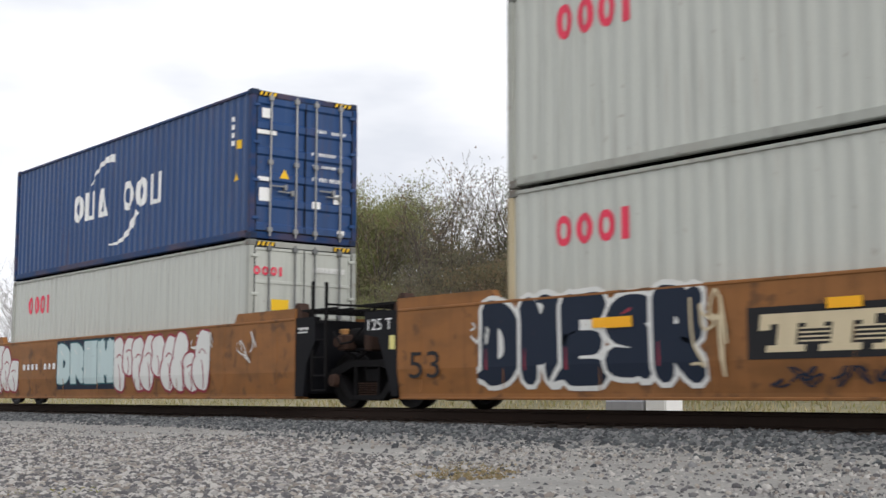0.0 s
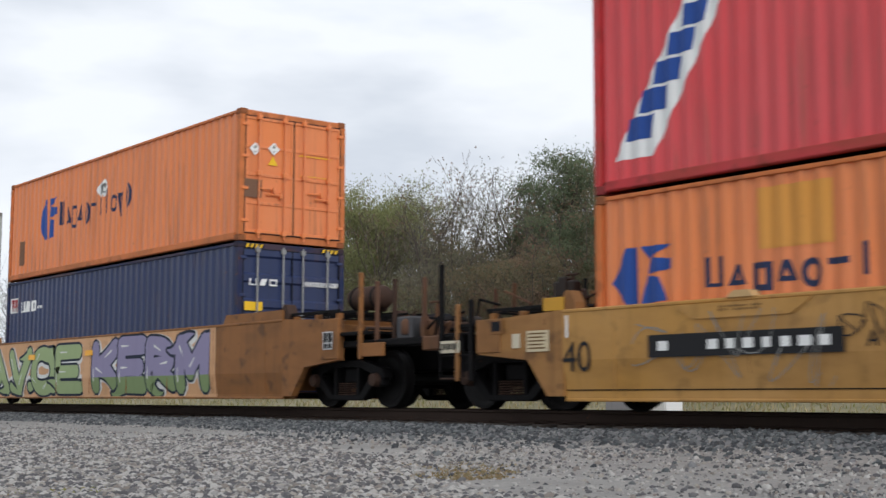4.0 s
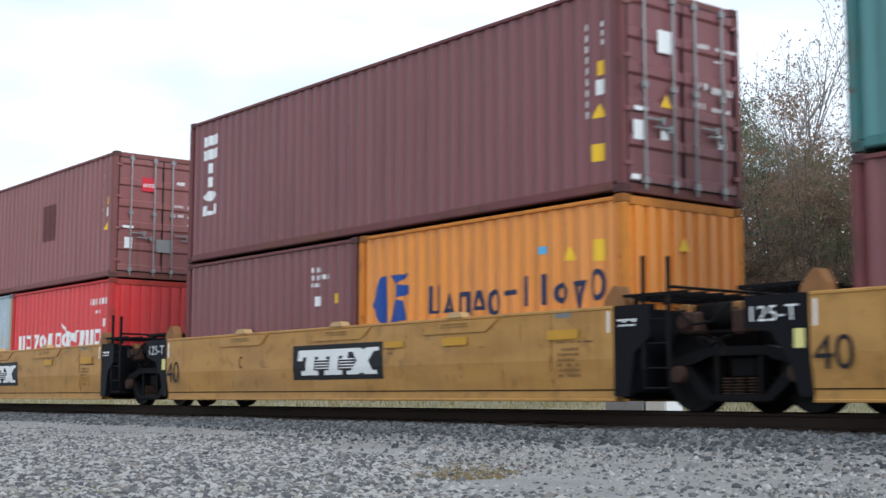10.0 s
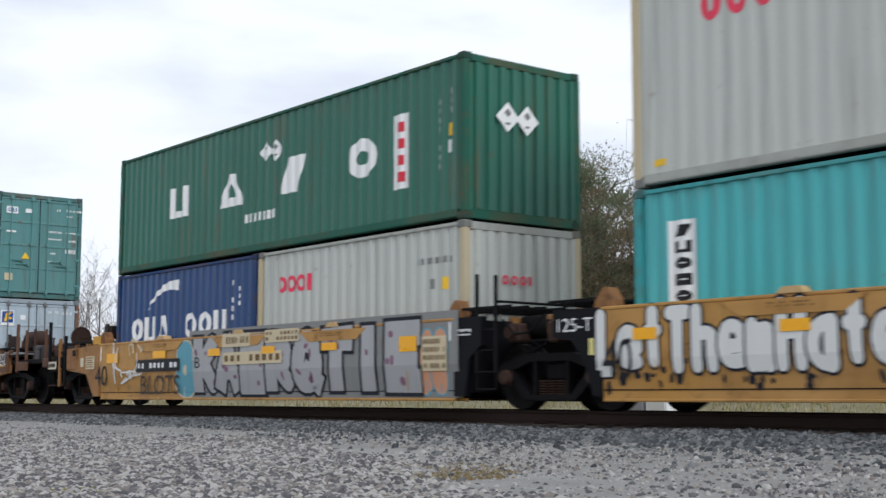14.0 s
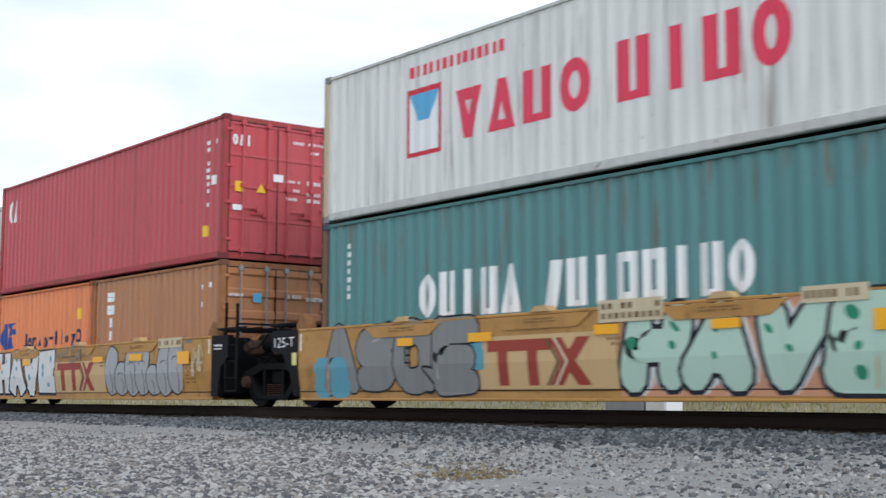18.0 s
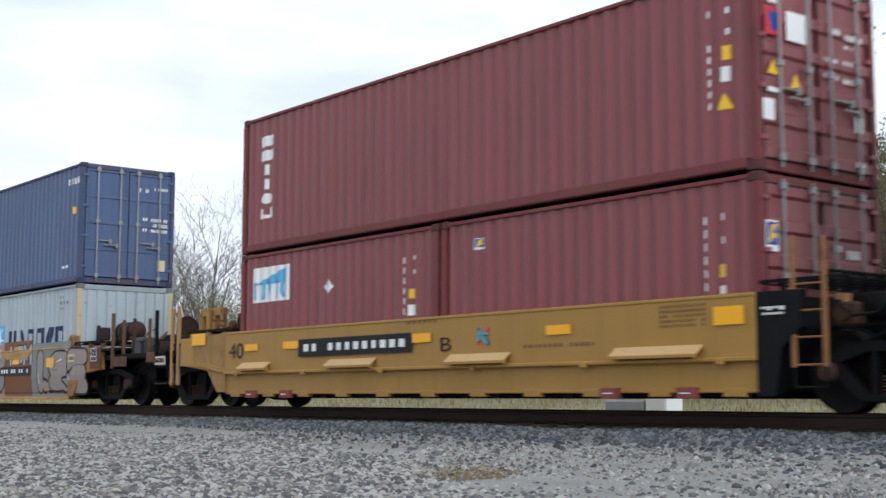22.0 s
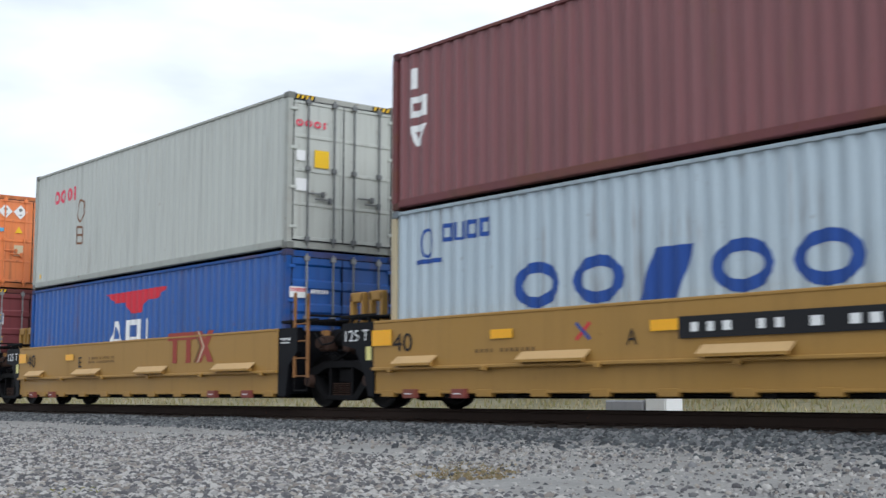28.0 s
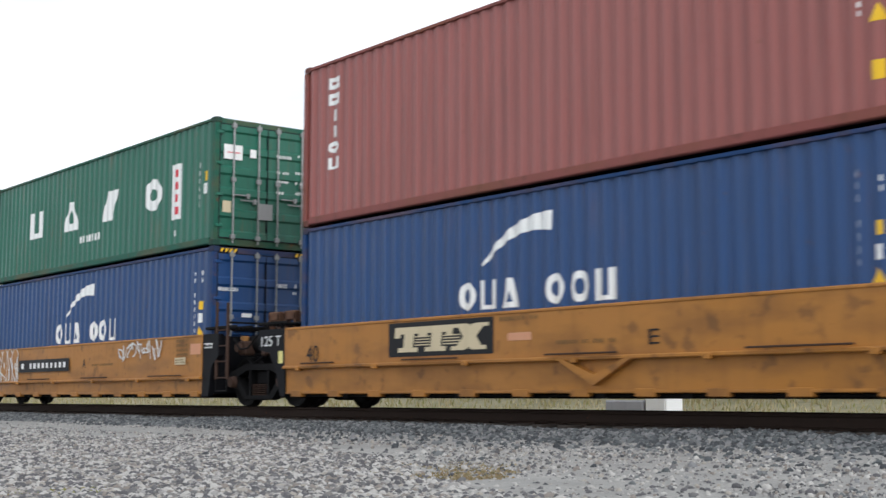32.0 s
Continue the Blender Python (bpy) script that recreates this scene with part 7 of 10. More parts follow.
def car_print(u):
    """Stencils, a patched corner, rusty seam and faded band on the smooth yellow cars."""
    a, b = -0.47, 12.14
    rnd = random.Random(300 + u)
    for t in (2.55, 5.75, 8.9):
        on_car(CAR[u], "smooth", bars(t - 0.33, 1.20, t + 0.33, 1.28, 12, 2, u), BROWNPRINT, "small_print", 0.026)
    on_car(CAR[u], "smooth", [quad(b - 1.08, 1.25, b - 0.78, 1.335)], GREYPRINT, "grey_patch", 0.004)
    on_car(CAR[u], "smooth", bars(b - 1.06, 0.90, b - 0.30, 0.94, 13, 1, u + 1), INK, "small_print", 0.005)
    on_car(CAR[u], "smooth", bars(b - 1.04, 0.44, b - 0.62, 0.86, 5, 6, u + 2), BROWNPRINT, "small_print", 0.005)
    on_car(CAR[u], "smooth", bars(7.0, 0.84, 7.42, 0.98, 5, 2, u + 3), BROWNPRINT, "small_print", 0.005)
    seam = [quad(b - 1.165, 0.30, b - 1.15, 1.30)]
    for k in range(5):
        z = rnd.uniform(0.4, 1.2)
        seam.append(quad(b - 1.165 - rnd.uniform(0.0, 0.03), z - rnd.uniform(0.05, 0.2), b - 1.14, z))
    on_car(CAR[u], "smooth", seam, RUSTSTAIN, "scrawl", 0.0062)
    # scuffs and runs of rust of uneven length
    for k in range(9):
        x, z = rnd.uniform(a + 0.4, b - 0.4), rnd.uniform(0.45, 1.3)
        w, h = (rnd.uniform(0.01, 0.03), rnd.uniform(0.08, 0.4)) if k % 3 else (rnd.uniform(0.15, 0.6), rnd.uniform(0.008, 0.02))
        on_car(CAR[u], "smooth", [[(x, z), (x + w, z), (x + w * 0.8, max(0.3, z - h)), (x + w * 0.3, max(0.3, z - h))]], RUSTSTAIN, "rust_streak", 0.0035)


RUSTSTAIN = paint("rust_stain", (0.21, 0.085, 0.03), 0.8, 0.4, 0.2, 0.4)
for u in range(3, 13):
    car_print(u)


AMBERP = paint("faded_amber_patch", (0.68, 0.30, 0.05), 0.5)
MINT = paint("pale_mint_print", (0.30, 0.48, 0.44), 0.5)
TANPATCH = paint("rusty_primer_patch", (0.42, 0.27, 0.15), 0.8, 0.5, 0.9, 0.6, grime=0.75)
SKYDARK = paint("blue_green_patch", (0.03, 0.16, 0.26), 0.5)
# unit 0
on_side(UP[0], word("oha ooh", 3.75, 1.13, 8.36, 1.8), WHITE, "lettering")
on_side(UP[0], swoosh((4.73, 1.95), (6.04, 2.41), 0.15, 0.2), WHITE, "emblem")
on_side(UP[0], swoosh((5.79, 0.45), (7.21, 1.08), -0.15, 0.2), WHITE, "emblem")
tiny_end_print(UP[0], L40, ((1.46, 2.18, 1.7, 2.29), (1.76, 2.17, 2.17, 2.28), (1.35, 1.71, 2.08, 1.82), (1.38, 1.48, 2.08, 1.57), (1.37, 1.2, 2.08, 1.33),), WHITE, 0)
on_end(UP[0], L40, triangle(0.74, 1.28, 0.11), SIGNYEL, "warning_sign")
on_end(UP[0], L40, [quad(0.22, 2.35, 0.4, 2.54)], WHITE, "sticker")
on_end(UP[0], L40, [quad(0.12, 2.03, 0.55, 2.11)], WHITE, "sticker")
on_end(UP[0], L40, [quad(0.15, 1.12, 0.4, 1.2)], WHITE, "sticker")
on_end(UP[0], L40, [quad(0.18, 0.73, 0.41, 0.99)], WHITE, "sticker")
on_end(UP[0], L40, [quad(1.88, 0.81, 2.06, 1)], WHITE, "sticker")
on_end(UP[0], L40, [quad(1.38, 0.68, 1.57, 0.82)], WHITE, "sticker")
on_end(UP[0], L40, [quad(1.97, 0.2, 2.14, 0.29)], WHITE, "sticker")
hazard(UP[0], L40, 2.896)
hazard(DN[0], L40, 2.896)
on_side(UP[0], bars(11.36, 1.85, 11.48, 2.49, 1, 4, 0), WHITE, "number_mark")
on_side(UP[0], [quad(11.54, 1.79, 11.74, 1.96)], SIGNYEL, "sticker")
on_side(UP[0], triangle(11.57, 1.26, 0.12), SIGNYEL, "warning_sign")
on_side(DN[0], word("oool", 1.08, 1.98, 2.53, 2.43), PINK, "lettering")
on_end(DN[0], L40, word("oool", 0.09, 2.22, 0.79, 2.39), PINK, "sticker")
on_end(DN[0], L40, [quad(0.49, 1.56, 0.88, 1.77)], SIGNYEL, "sticker")
tiny_end_print(DN[0], L40, ((1.41, 2.3, 2.17, 2.47),), WHITE, 0)
on_car(CAR[0], "long", [quad(3.5, 0.36, 6.7, 1.5)], SPRAY["navy"], "sprayed_ground", 0.003)
lettered(0, "long", "DREM", 3.55, 0.44, 6.63, 1.48, 11, "teal", "ice", "white", thick=0.44, edge=0.03, square=True)
piece(0, "long", "lobes", 6.76, 0.22, 11.01, 1.5, 9, 12, "crimson", "white", "pink", edge=0.05)
on_car(CAR[0], "long", scrawl(10.3, 1.06, 11.2, 1.44, 3, 13, 0.02), SPRAY["white"], "scrawl", 0.025)
on_car(CAR[0], "long", scrawl(12.14, 0.78, 12.84, 1.39, 3, 14, 0.02), SPRAY["white"], "scrawl", 0.025)
plate(0, "long", 1, 0.75, 3.65, 1.08, 9, None, 1)
piece(0, "long", "lobes", -2.95, 0.25, 1.01, 1.5, 8, 15, "crimson", "white", "pink", edge=0.05)
# unit 1
on_side(UP[1], word("oool", 1.03, 1.98, 2.58, 2.49), PINK, "lettering")
on_side(DN[1], word("oool", 0.98, 1.98, 2.52, 2.41), PINK, "lettering")
on_side(UP[1], [quad(11.42, 1.88, 11.54, 2.11)], GREYPRINT, "sticker")
on_side(UP[1], [quad(11.7, 1.9, 11.82, 2.07)], SIGNYEL, "sticker")
on_side(DN[1], [quad(11.35, 1.87, 11.5, 2.04)], GREYPRINT, "sticker")
on_side(DN[1], [quad(11.65, 1.87, 11.78, 2.04)], SIGNYEL, "sticker")
on_side(DN[1], bars(11, 2.24, 11.92, 2.44, 9, 1), GREYPRINT, "number_mark")
hazard(DN[1], L40, 2.896)
hazard(UP[1], L40, 2.896)
# unit 1
on_end(UP[1], L40, word("oool", 0.17, 2.29, 0.89, 2.44), PINK, "sticker")
on_end(UP[1], L40, [quad(0.6, 1.53, 0.94, 1.82)], SIGNYEL, "sticker")
on_end(UP[1], L40, [quad(0.17, 1.02, 0.44, 1.26)], NAVYMARK, "sticker")
on_end(UP[1], L40, [quad(1.45, 1.68, 1.56, 1.84)], GREYPRINT, "sticker")
on_end(UP[1], L40, [quad(1.46, 1.12, 1.57, 1.27)], GREYPRINT, "sticker")
on_end(DN[1], L40, word("oool", 0.75, 1.95, 1.44, 2.13), PINK, "sticker")
# unit 1
letters("53", 0.58, INK, CAR[1], -2.17, 0.48, -0.012, width=0.76)
lettered(1, "long", "DMESR", -0.42, 0.27, 3.73, 1.66, 21, "white", "navy", "crimson", thick=0.42, edge=0.07, glints=1, tails=1)
on_car(CAR[1], "long", scrawl(3.52, 0.34, 4.2, 1.49, 4, 22, 0.04), SPRAY["cream"], "scrawl", 0.025)
on_car(CAR[1], "long", scrawl(-0.61, 0.94, -0.17, 1.32, 3, 23, 0.02), SPRAY["white"], "scrawl", 0.025)
flags(1, "long", (2.12, 1.08, 2.6, 1.22), (5.52, 1.16, 5.97, 1.28))
# unit 1
panel_logo(1, "long", 4.41, 0.62, 7.09, 1.22, INK, CREAM)
lettered(1, "long", "NEUK", 7.2, 0.2, 11.2, 1.5, 24, "black", "cream", "rust", thick=0.33, edge=0.05, square=True, glints=0, spots=1, fills={2: "sage"})
on_car(CAR[1], "long", scrawl(10.71, 0.34, 12.2, 1.43, 7, 26, 0.02), SPRAY["white"], "scrawl", 0.025)
on_car(CAR[1], "long", scrawl(12.12, 0.38, 13.07, 1.29, 5, 27, 0.03), SPRAY["cream"], "scrawl", 0.025)
flags(1, "long", (9.11, 1.07, 9.6, 1.22), (13.18, 1.09, 14.07, 1.22), (1.89, 1.09, 2.44, 1.22))
on_car(CAR[1], "long", scrawl(4.71, 0.3, 7.13, 0.53, 9, 28, 0.02), SPRAY["navy"], "scrawl", 0.025)
# unit 2
on_car(CAR[2], "long", [quad(-1.36, 0.19, 11.7, 1.54)], SPRAY["peach"], "sprayed_ground", 0.003)
big_house_mark(UP[2], 2.07, 0.91, 3.1, 1.92)
on_side(UP[2], [quad(0.65, 0.38, 1.1, 1.01)], RUST_POST, "sticker")
on_side(DN[2], word("hzn", 0.91, 2.07, 1.97, 2.34), WHITE, "lettering")
on_side(DN[2], bars(1.99, 2.1, 2.39, 2.22, 5, 1), WHITE, "number_mark")
on_side(DN[2], [quad(0.26, 2.08, 0.78, 2.46)], WHITE, "sticker")
on_side(DN[2], [quad(0.29, 2.32, 0.73, 2.43)], REDMARK, "sticker")
on_side(DN[2], [quad(0.3, 2.21, 0.76, 2.31)], REDMARK, "sticker")
on_side(DN[2], [quad(0.31, 2.11, 0.78, 2.21)], REDMARK, "sticker")
lettered(2, "long", "AVOE", -0.7, 0.18, 5.35, 1.46, 31, "navy", "lime", "white", thick=0.31, edge=0.055, glints=3, tails=3, halo="white")
lettered(2, "long", "most", -2.42, 1.12, -1.25, 1.6, 32, "black", "white", "white", thick=0.22, edge=0.05, glints=0)
on_car(CAR[2], "long", scrawl(-2.3, 0.7, -1.3, 1.08, 5, 36, 0.035), SPRAY["white"], "scrawl", 0.025)
letters("53", 0.43, INK, CAR[2], -2.14, 0.44, -0.012, width=0.82)
flags(2, "long", (2.18, 1.09, 2.61, 1.22), (5.61, 1.12, 6.04, 1.24))
hazard(DN[2], L40, 2.896)
# unit 2
on_side(UP[2], word("hanao-iiovo", 3.32, 1.04, 7.3, 1.77, low="01212000120"), NAVYMARK, "lettering")
placard(UP[2], True, ((5.7, 1.79, 0.22), (5.88, 1.8, 0.22),), L40)
lettered(2, "long", "KERM", 5.95, 0.2, 11.4, 1.52, 33, "navy", "purple", "white", low_c="fern", split=0.62, thick=0.36, edge=0.05, glints=3, tails=3, halo="white")
# unit 2
placard(UP[2], False, ((0.33, 1.81, 0.13), (0.75, 1.85, 0.13),), L40)
on_end(UP[2], L40, [quad(0.1, 0.85, 0.49, 1.21)], RUST_POST, "sticker")
on_end(UP[2], L40, [quad(1.33, 1.78, 2.09, 1.8)], SIGNYEL, "sticker")
on_end(UP[2], L40, [quad(1.34, 1.38, 2.11, 1.39)], SIGNYEL, "sticker")
on_end(UP[2], L40, triangle(0.73, 1.6, 0.11), SIGNYEL, "warning_sign")
on_end(DN[2], L40, word("hzn", 0.25, 2.06, 0.87, 2.19), WHITE, "sticker")
tiny_end_print(DN[2], L40, ((1.4, 2.06, 2.29, 2.22),), WHITE, 14)
on_end(DN[2], L40, [quad(0.15, 1.57, 0.55, 1.74)], SIGNYEL, "sticker")
# unit 3
on_side(UP[3], [[(0.34, 0.42), (1.04, 0.41), (2.44, 2.58), (1.77, 2.63)]], WHITE, "emblem_band")
on_side(UP[3], [slab(0.56, 0.65, 1.07, 0.95, 0.06)], INKBLUE, "letter_block", 0.008)
on_side(UP[3], [slab(0.81, 0.99, 1.3, 1.29, 0.06)], INKBLUE, "letter_block", 0.008)
on_side(UP[3], [slab(1.06, 1.33, 1.53, 1.62, 0.06)], INKBLUE, "letter_block", 0.008)
on_side(UP[3], [slab(1.3, 1.66, 1.76, 1.95, 0.06)], INKBLUE, "letter_block", 0.008)
on_side(UP[3], [slab(1.55, 1.99, 1.99, 2.27, 0.06)], INKBLUE, "letter_block", 0.008)
on_side(UP[3], [slab(1.79, 2.32, 2.21, 2.59, 0.06)], INKBLUE, "letter_block", 0.008)
on_side(UP[3], bars(11.59, 1.08, 11.63, 2.29, 1, 8, 9), WHITE, "number_mark")
on_side(UP[3], bars(11.86, 1.96, 11.92, 2.23, 1, 3, 10), WHITE, "number_mark")
on_side(UP[3], triangle(11.85, 1.21, 0.12), SIGNYEL, "warning_sign")
on_side(UP[3], [quad(11.82, 1.72, 11.94, 1.91)], SIGNYEL, "sticker")
on_side(UP[3], [quad(11.73, 0.44, 11.92, 0.69)], SIGNYEL, "sticker")
on_side(UP[3], [quad(11.8, 1.42, 11.93, 1.64)], WHITE, "sticker")
on_side(UP[3], [quad(11.2, 0.25, 11.33, 0.36)], WHITE, "sticker")
on_end(UP[3], L40, [quad(1.22, 0.55, 1.41, 0.74)], SIGNYEL, "sticker")
big_house_mark(DN[3], 0.28, 1.1, 1.31, 1.85)
on_side(DN[3], word("hanao-iiovo", 1.86, 1.16, 5.67, 1.62, low="01212000120"), NAVYMARK, "lettering")
on_side(DN[3], [quad(2.66, 1.65, 3.7, 2.38)], AMBERP, "sticker")
on_side(DN[3], triangle(4.94, 1.87, 0.12), SIGNYEL, "warning_sign")
on_side(DN[3], [quad(5.42, 1.71, 5.65, 2.01)], SIGNYEL, "sticker")
on_side(DN2[3], bars(5.29, 1.12, 5.35, 2.1, 1, 6, 9), WHITE, "number_mark")
on_side(DN2[3], bars(5.58, 1.6, 5.65, 2.1, 1, 3, 10), WHITE, "number_mark")
on_side(DN2[3], [quad(5.53, 1.31, 5.65, 1.49)], SIGNYEL, "sticker")
on_end(DN2[3], L20, [quad(0.17, 1.65, 0.56, 1.96)], WHITE, "sticker")
on_end(DN2[3], L20, [quad(0.73, 1.77, 0.9, 1.95)], WHITE, "sticker")
tiny_end_print(DN2[3], L20, ((1.41, 1.84, 1.7, 1.94), (1.81, 1.85, 2.24, 1.95), (1.36, 1.45, 1.68, 1.56), (1.79, 1.47, 2.22, 1.57),), WHITE, 21)
plate(3, "smooth", 1.1, 0.68, 3.96, 0.96, 10, INK, 2)
letters("40", 0.57, INK, CAR[3], -0.47, 0.53, -0.012, width=0.53)
letters("A", 0.26, INK, CAR[3], 4.22, 0.73, -0.012, width=0.15)
flags(3, "smooth", (6.59, 0.95, 7.11, 1.08), (11.05, 0.95, 11.56, 1.08), (8.77, 0.95, 9.17, 1.05))
on_car(CAR[3], "smooth", scrawl(3.84, 0.76, 4.68, 1.21, 3, 35, 0.012), SPRAY["black"], "scrawl", 0.025)
on_car(CAR[3], "smooth", scrawl(0.82, 0.31, 4.03, 1.21, 6, 36, 0.01), SPRAY["grey"], "scrawl", 0.025)
# unit 4
on_side(UP[4], glyph("h", 2.25, 1.02, 3.14, 1.64, 0.22), WHITE, "lettering")
on_side(UP[4], glyph("a", 4.39, 1.01, 5.39, 1.61, 0.22), WHITE, "lettering")
on_side(UP[4], glyph("z", 6.68, 1.01, 7.54, 1.65, 0.22), WHITE, "lettering")
on_side(UP[4], glyph("o", 8.92, 0.98, 9.75, 1.67, 0.22), WHITE, "lettering")
on_side(UP[4], [quad(10.22, 0.66, 10.67, 1.93)], WHITE, "sticker")
on_side(UP[4], bars(10.29, 0.75, 10.61, 1.82, 1, 4), REDMARK, "red_script", 0.008)
on_side(UP[4], bars(5.43, 0.55, 6.58, 0.84, 11, 1), WHITE, "number_mark")
placard(UP[4], True, ((6.44, 2.24, 0.2), (6.75, 2.01, 0.2),), L40)
on_side(UP[4], bars(11.41, 0.82, 11.51, 2.16, 1, 9, 12), WHITE, "number_mark")
on_side(UP[4], bars(11.72, 1.75, 11.81, 2.15, 1, 3, 13), WHITE, "number_mark")
on_side(UP[4], [quad(11.69, 1.37, 11.82, 1.56)], SIGNYEL, "sticker")
on_side(UP[4], [quad(11.68, 1.09, 11.8, 1.31)], WHITE, "sticker")
placard(UP[4], False, ((0.83, 2.08, 0.19),), L40)
on_end(UP[4], L40, [quad(0.21, 1.75, 0.61, 2.18)], WHITE, "sticker")
on_end(UP[4], L40, [quad(0.2, 0.64, 0.39, 0.9)], CREAM, "sticker")
tiny_end_print(UP[4], L40, ((1.54, 1.92, 1.79, 2.02), (1.87, 1.92, 2.26, 2.02), (1.89, 1.8, 2.16, 1.85), (1.42, 1.56, 1.75, 1.68), (1.81, 1.61, 2.25, 1.7), (1.42, 1.37, 1.75, 1.48), (1.81, 1.4, 2.24, 1.48), (1.42, 1.17, 1.74, 1.26), (1.8, 1.18, 2.24, 1.26),), WHITE, 28)
placard(DN2[4], True, ((4.05, 1.35, 0.22),), L20)
lease_badge(DN2[4], True, 0.64, 1.83, 1.05, 2.27, L20)
on_side(DN2[4], bars(5.3, 1.14, 5.4, 2.17, 1, 7, 12), WHITE, "number_mark")
on_side(DN2[4], bars(5.62, 1.72, 5.72, 2.16, 1, 3, 13), WHITE, "number_mark")
placard(DN2[4], False, ((1.32, 1.62, 0.2),), L20)
on_end(DN2[4], L20, bars(1.88, 1.49, 1.96, 2.26, 1, 6), WHITE, "sticker")
panel_logo(4, "smooth", 4.46, 0.5, 7.12, 1, INK, WHITE)
letters("E", 0.27, INK, CAR[4], 2.5, 0.72, -0.012, width=0.17)
letters("40", 0.64, INK, CAR[4], -0.43, 0.45, -0.012, width=0.52)
flags(4, "smooth", (11.01, 0.96, 11.6, 1.07), (8.6, 0.97, 9.23, 1.08), (5.26, 1.09, 6.15, 1.22))
# unit 4
on_side(DN[4], [quad(1.9, 1.08, 3.98, 1.69)], INKBLUE, "sticker")
on_side(DN[4], [quad(2.59, 1.09, 3.32, 1.69)], WHITE, "emblem", 0.008)
on_side(DN[4], glyph("o", 2.67, 1.02, 3.24, 1.65, 0.12), INKBLUE, "emblem", 0.012)
on_side(DN[4], word("n", 2, 1.07, 2.49, 1.53), WHITE, "emblem", 0.008)
on_side(DN[4], word("h", 3.45, 1.11, 3.88, 1.51), WHITE, "emblem", 0.008)
on_side(DN[4], bars(4.74, 1.78, 4.83, 2.38, 1, 4, 12), WHITE, "number_mark")
on_side(DN[4], bars(4.92, 1.91, 5, 2.38, 1, 3, 13), WHITE, "number_mark")
on_side(DN[4], [quad(4.85, 1.33, 4.98, 1.49)], WHITE, "sticker")
flags(4, "smooth", (3.75, 1.06, 4.37, 1.19), (7.2, 0.98, 7.65, 1.1))
# unit 5
on_side(UP[5], [quad(7.99, 1.16, 8.72, 2.06)], DARKPATCH, "sticker")
on_side(UP[5], bars(11.51, 1.1, 11.56, 2.43, 1, 9, 15), WHITE, "number_mark")
on_side(UP[5], bars(11.79, 2.01, 11.85, 2.42, 1, 3, 16), WHITE, "number_mark")
on_side(UP[5], [quad(11.75, 1.7, 11.87, 1.89)], SIGNYEL, "sticker")
on_side(UP[5], [quad(0.18, 0.47, 0.45, 0.72)], SIGNYEL, "sticker")
on_side(UP[5], [quad(11.73, 1.43, 11.87, 1.64)], WHITE, "sticker")
on_side(UP[5], triangle(11.77, 1.2, 0.12), SIGNYEL, "warning_sign")
on_side(DN[5], word("oozoo", 0.93, 0.99, 4.9, 1.6), INKBLUE, "lettering")
on_side(DN[5], word("nhnn", 0.98, 1.93, 2.15, 2.2), INKBLUE, "lettering")
on_side(DN[5], ring(0.5, 2.035, 0.2, 0.26, 0.05) + [quad(0.23, 1.73, 0.77, 1.81)], INKBLUE, "emblem")
on_side(DN[5], bars(5.43, 1.61, 5.55, 2.17, 1, 3, 15), WHITE, "number_mark")
on_side(DN[5], [quad(5.39, 1.32, 5.53, 1.48)], SIGNYEL, "sticker")
on_side(DN2[5], word("hnvuzno zhn", 0.51, 1.09, 5.53, 1.46), WHITE, "lettering")
on_side(DN2[5], swoosh((3.26, 1.68), (4.18, 1.32), -0.12, 0.25), WHITE, "emblem")
on_side(DN2[5], swoosh((4.29, 1.47), (3.61, 1.1), -0.1, 0.2), WHITE, "emblem")
on_side(DN2[5], bars(4.89, 1.97, 5.84, 2.21, 9, 1), WHITE, "number_mark")
on_side(DN2[5], bars(5.15, 1.79, 5.42, 1.92, 3, 1), WHITE, "number_mark")
on_side(DN2[5], [quad(5.59, 1.51, 5.69, 1.69)], WHITE, "sticker")
on_end(DN2[5], L20, bars(1.86, 1.52, 1.94, 2.13, 1, 8), WHITE, "sticker")
panel_logo(5, "smooth", 4.49, 0.47, 7.13, 1.06, INK, WHITE)
letters("D", 0.31, INK, CAR[5], 2.52, 0.72, -0.012, width=0.17)
on_car(CAR[5], "smooth", scrawl(3.02, 0.31, 3.93, 0.7, 4, 51, 0.012), SPRAY["black"], "scrawl", 0.025)
letters("40", 0.58, INK, CAR[5], -0.43, 0.49, -0.012, width=0.52)
flags(5, "smooth", (8.9, 0.94, 9.39, 1.07), (11.06, 0.94, 11.71, 1.09))
# unit 5
on_end(UP[5], L40, [quad(0.68, 2.02, 1.03, 2.34)], REDMARK, "sticker")
on_end(UP[5], L40, word("hvn", 0.71, 2.12, 1, 2.2), WHITE, "sticker", 0.012)
on_end(UP[5], L40, [quad(0.23, 1.14, 0.49, 1.2)], WHITE, "sticker")
on_end(UP[5], L40, [quad(0.28, 0.68, 0.47, 0.93)], WHITE, "sticker")
on_end(UP[5], L40, [quad(1.97, 0.72, 2.13, 0.92)], WHITE, "sticker")
on_end(UP[5], L40, [quad(2.06, 0.22, 2.22, 0.28)], WHITE, "sticker")
on_end(UP[5], L40, [quad(1.07, 0.63, 1.49, 0.93)], GALV, "sticker")
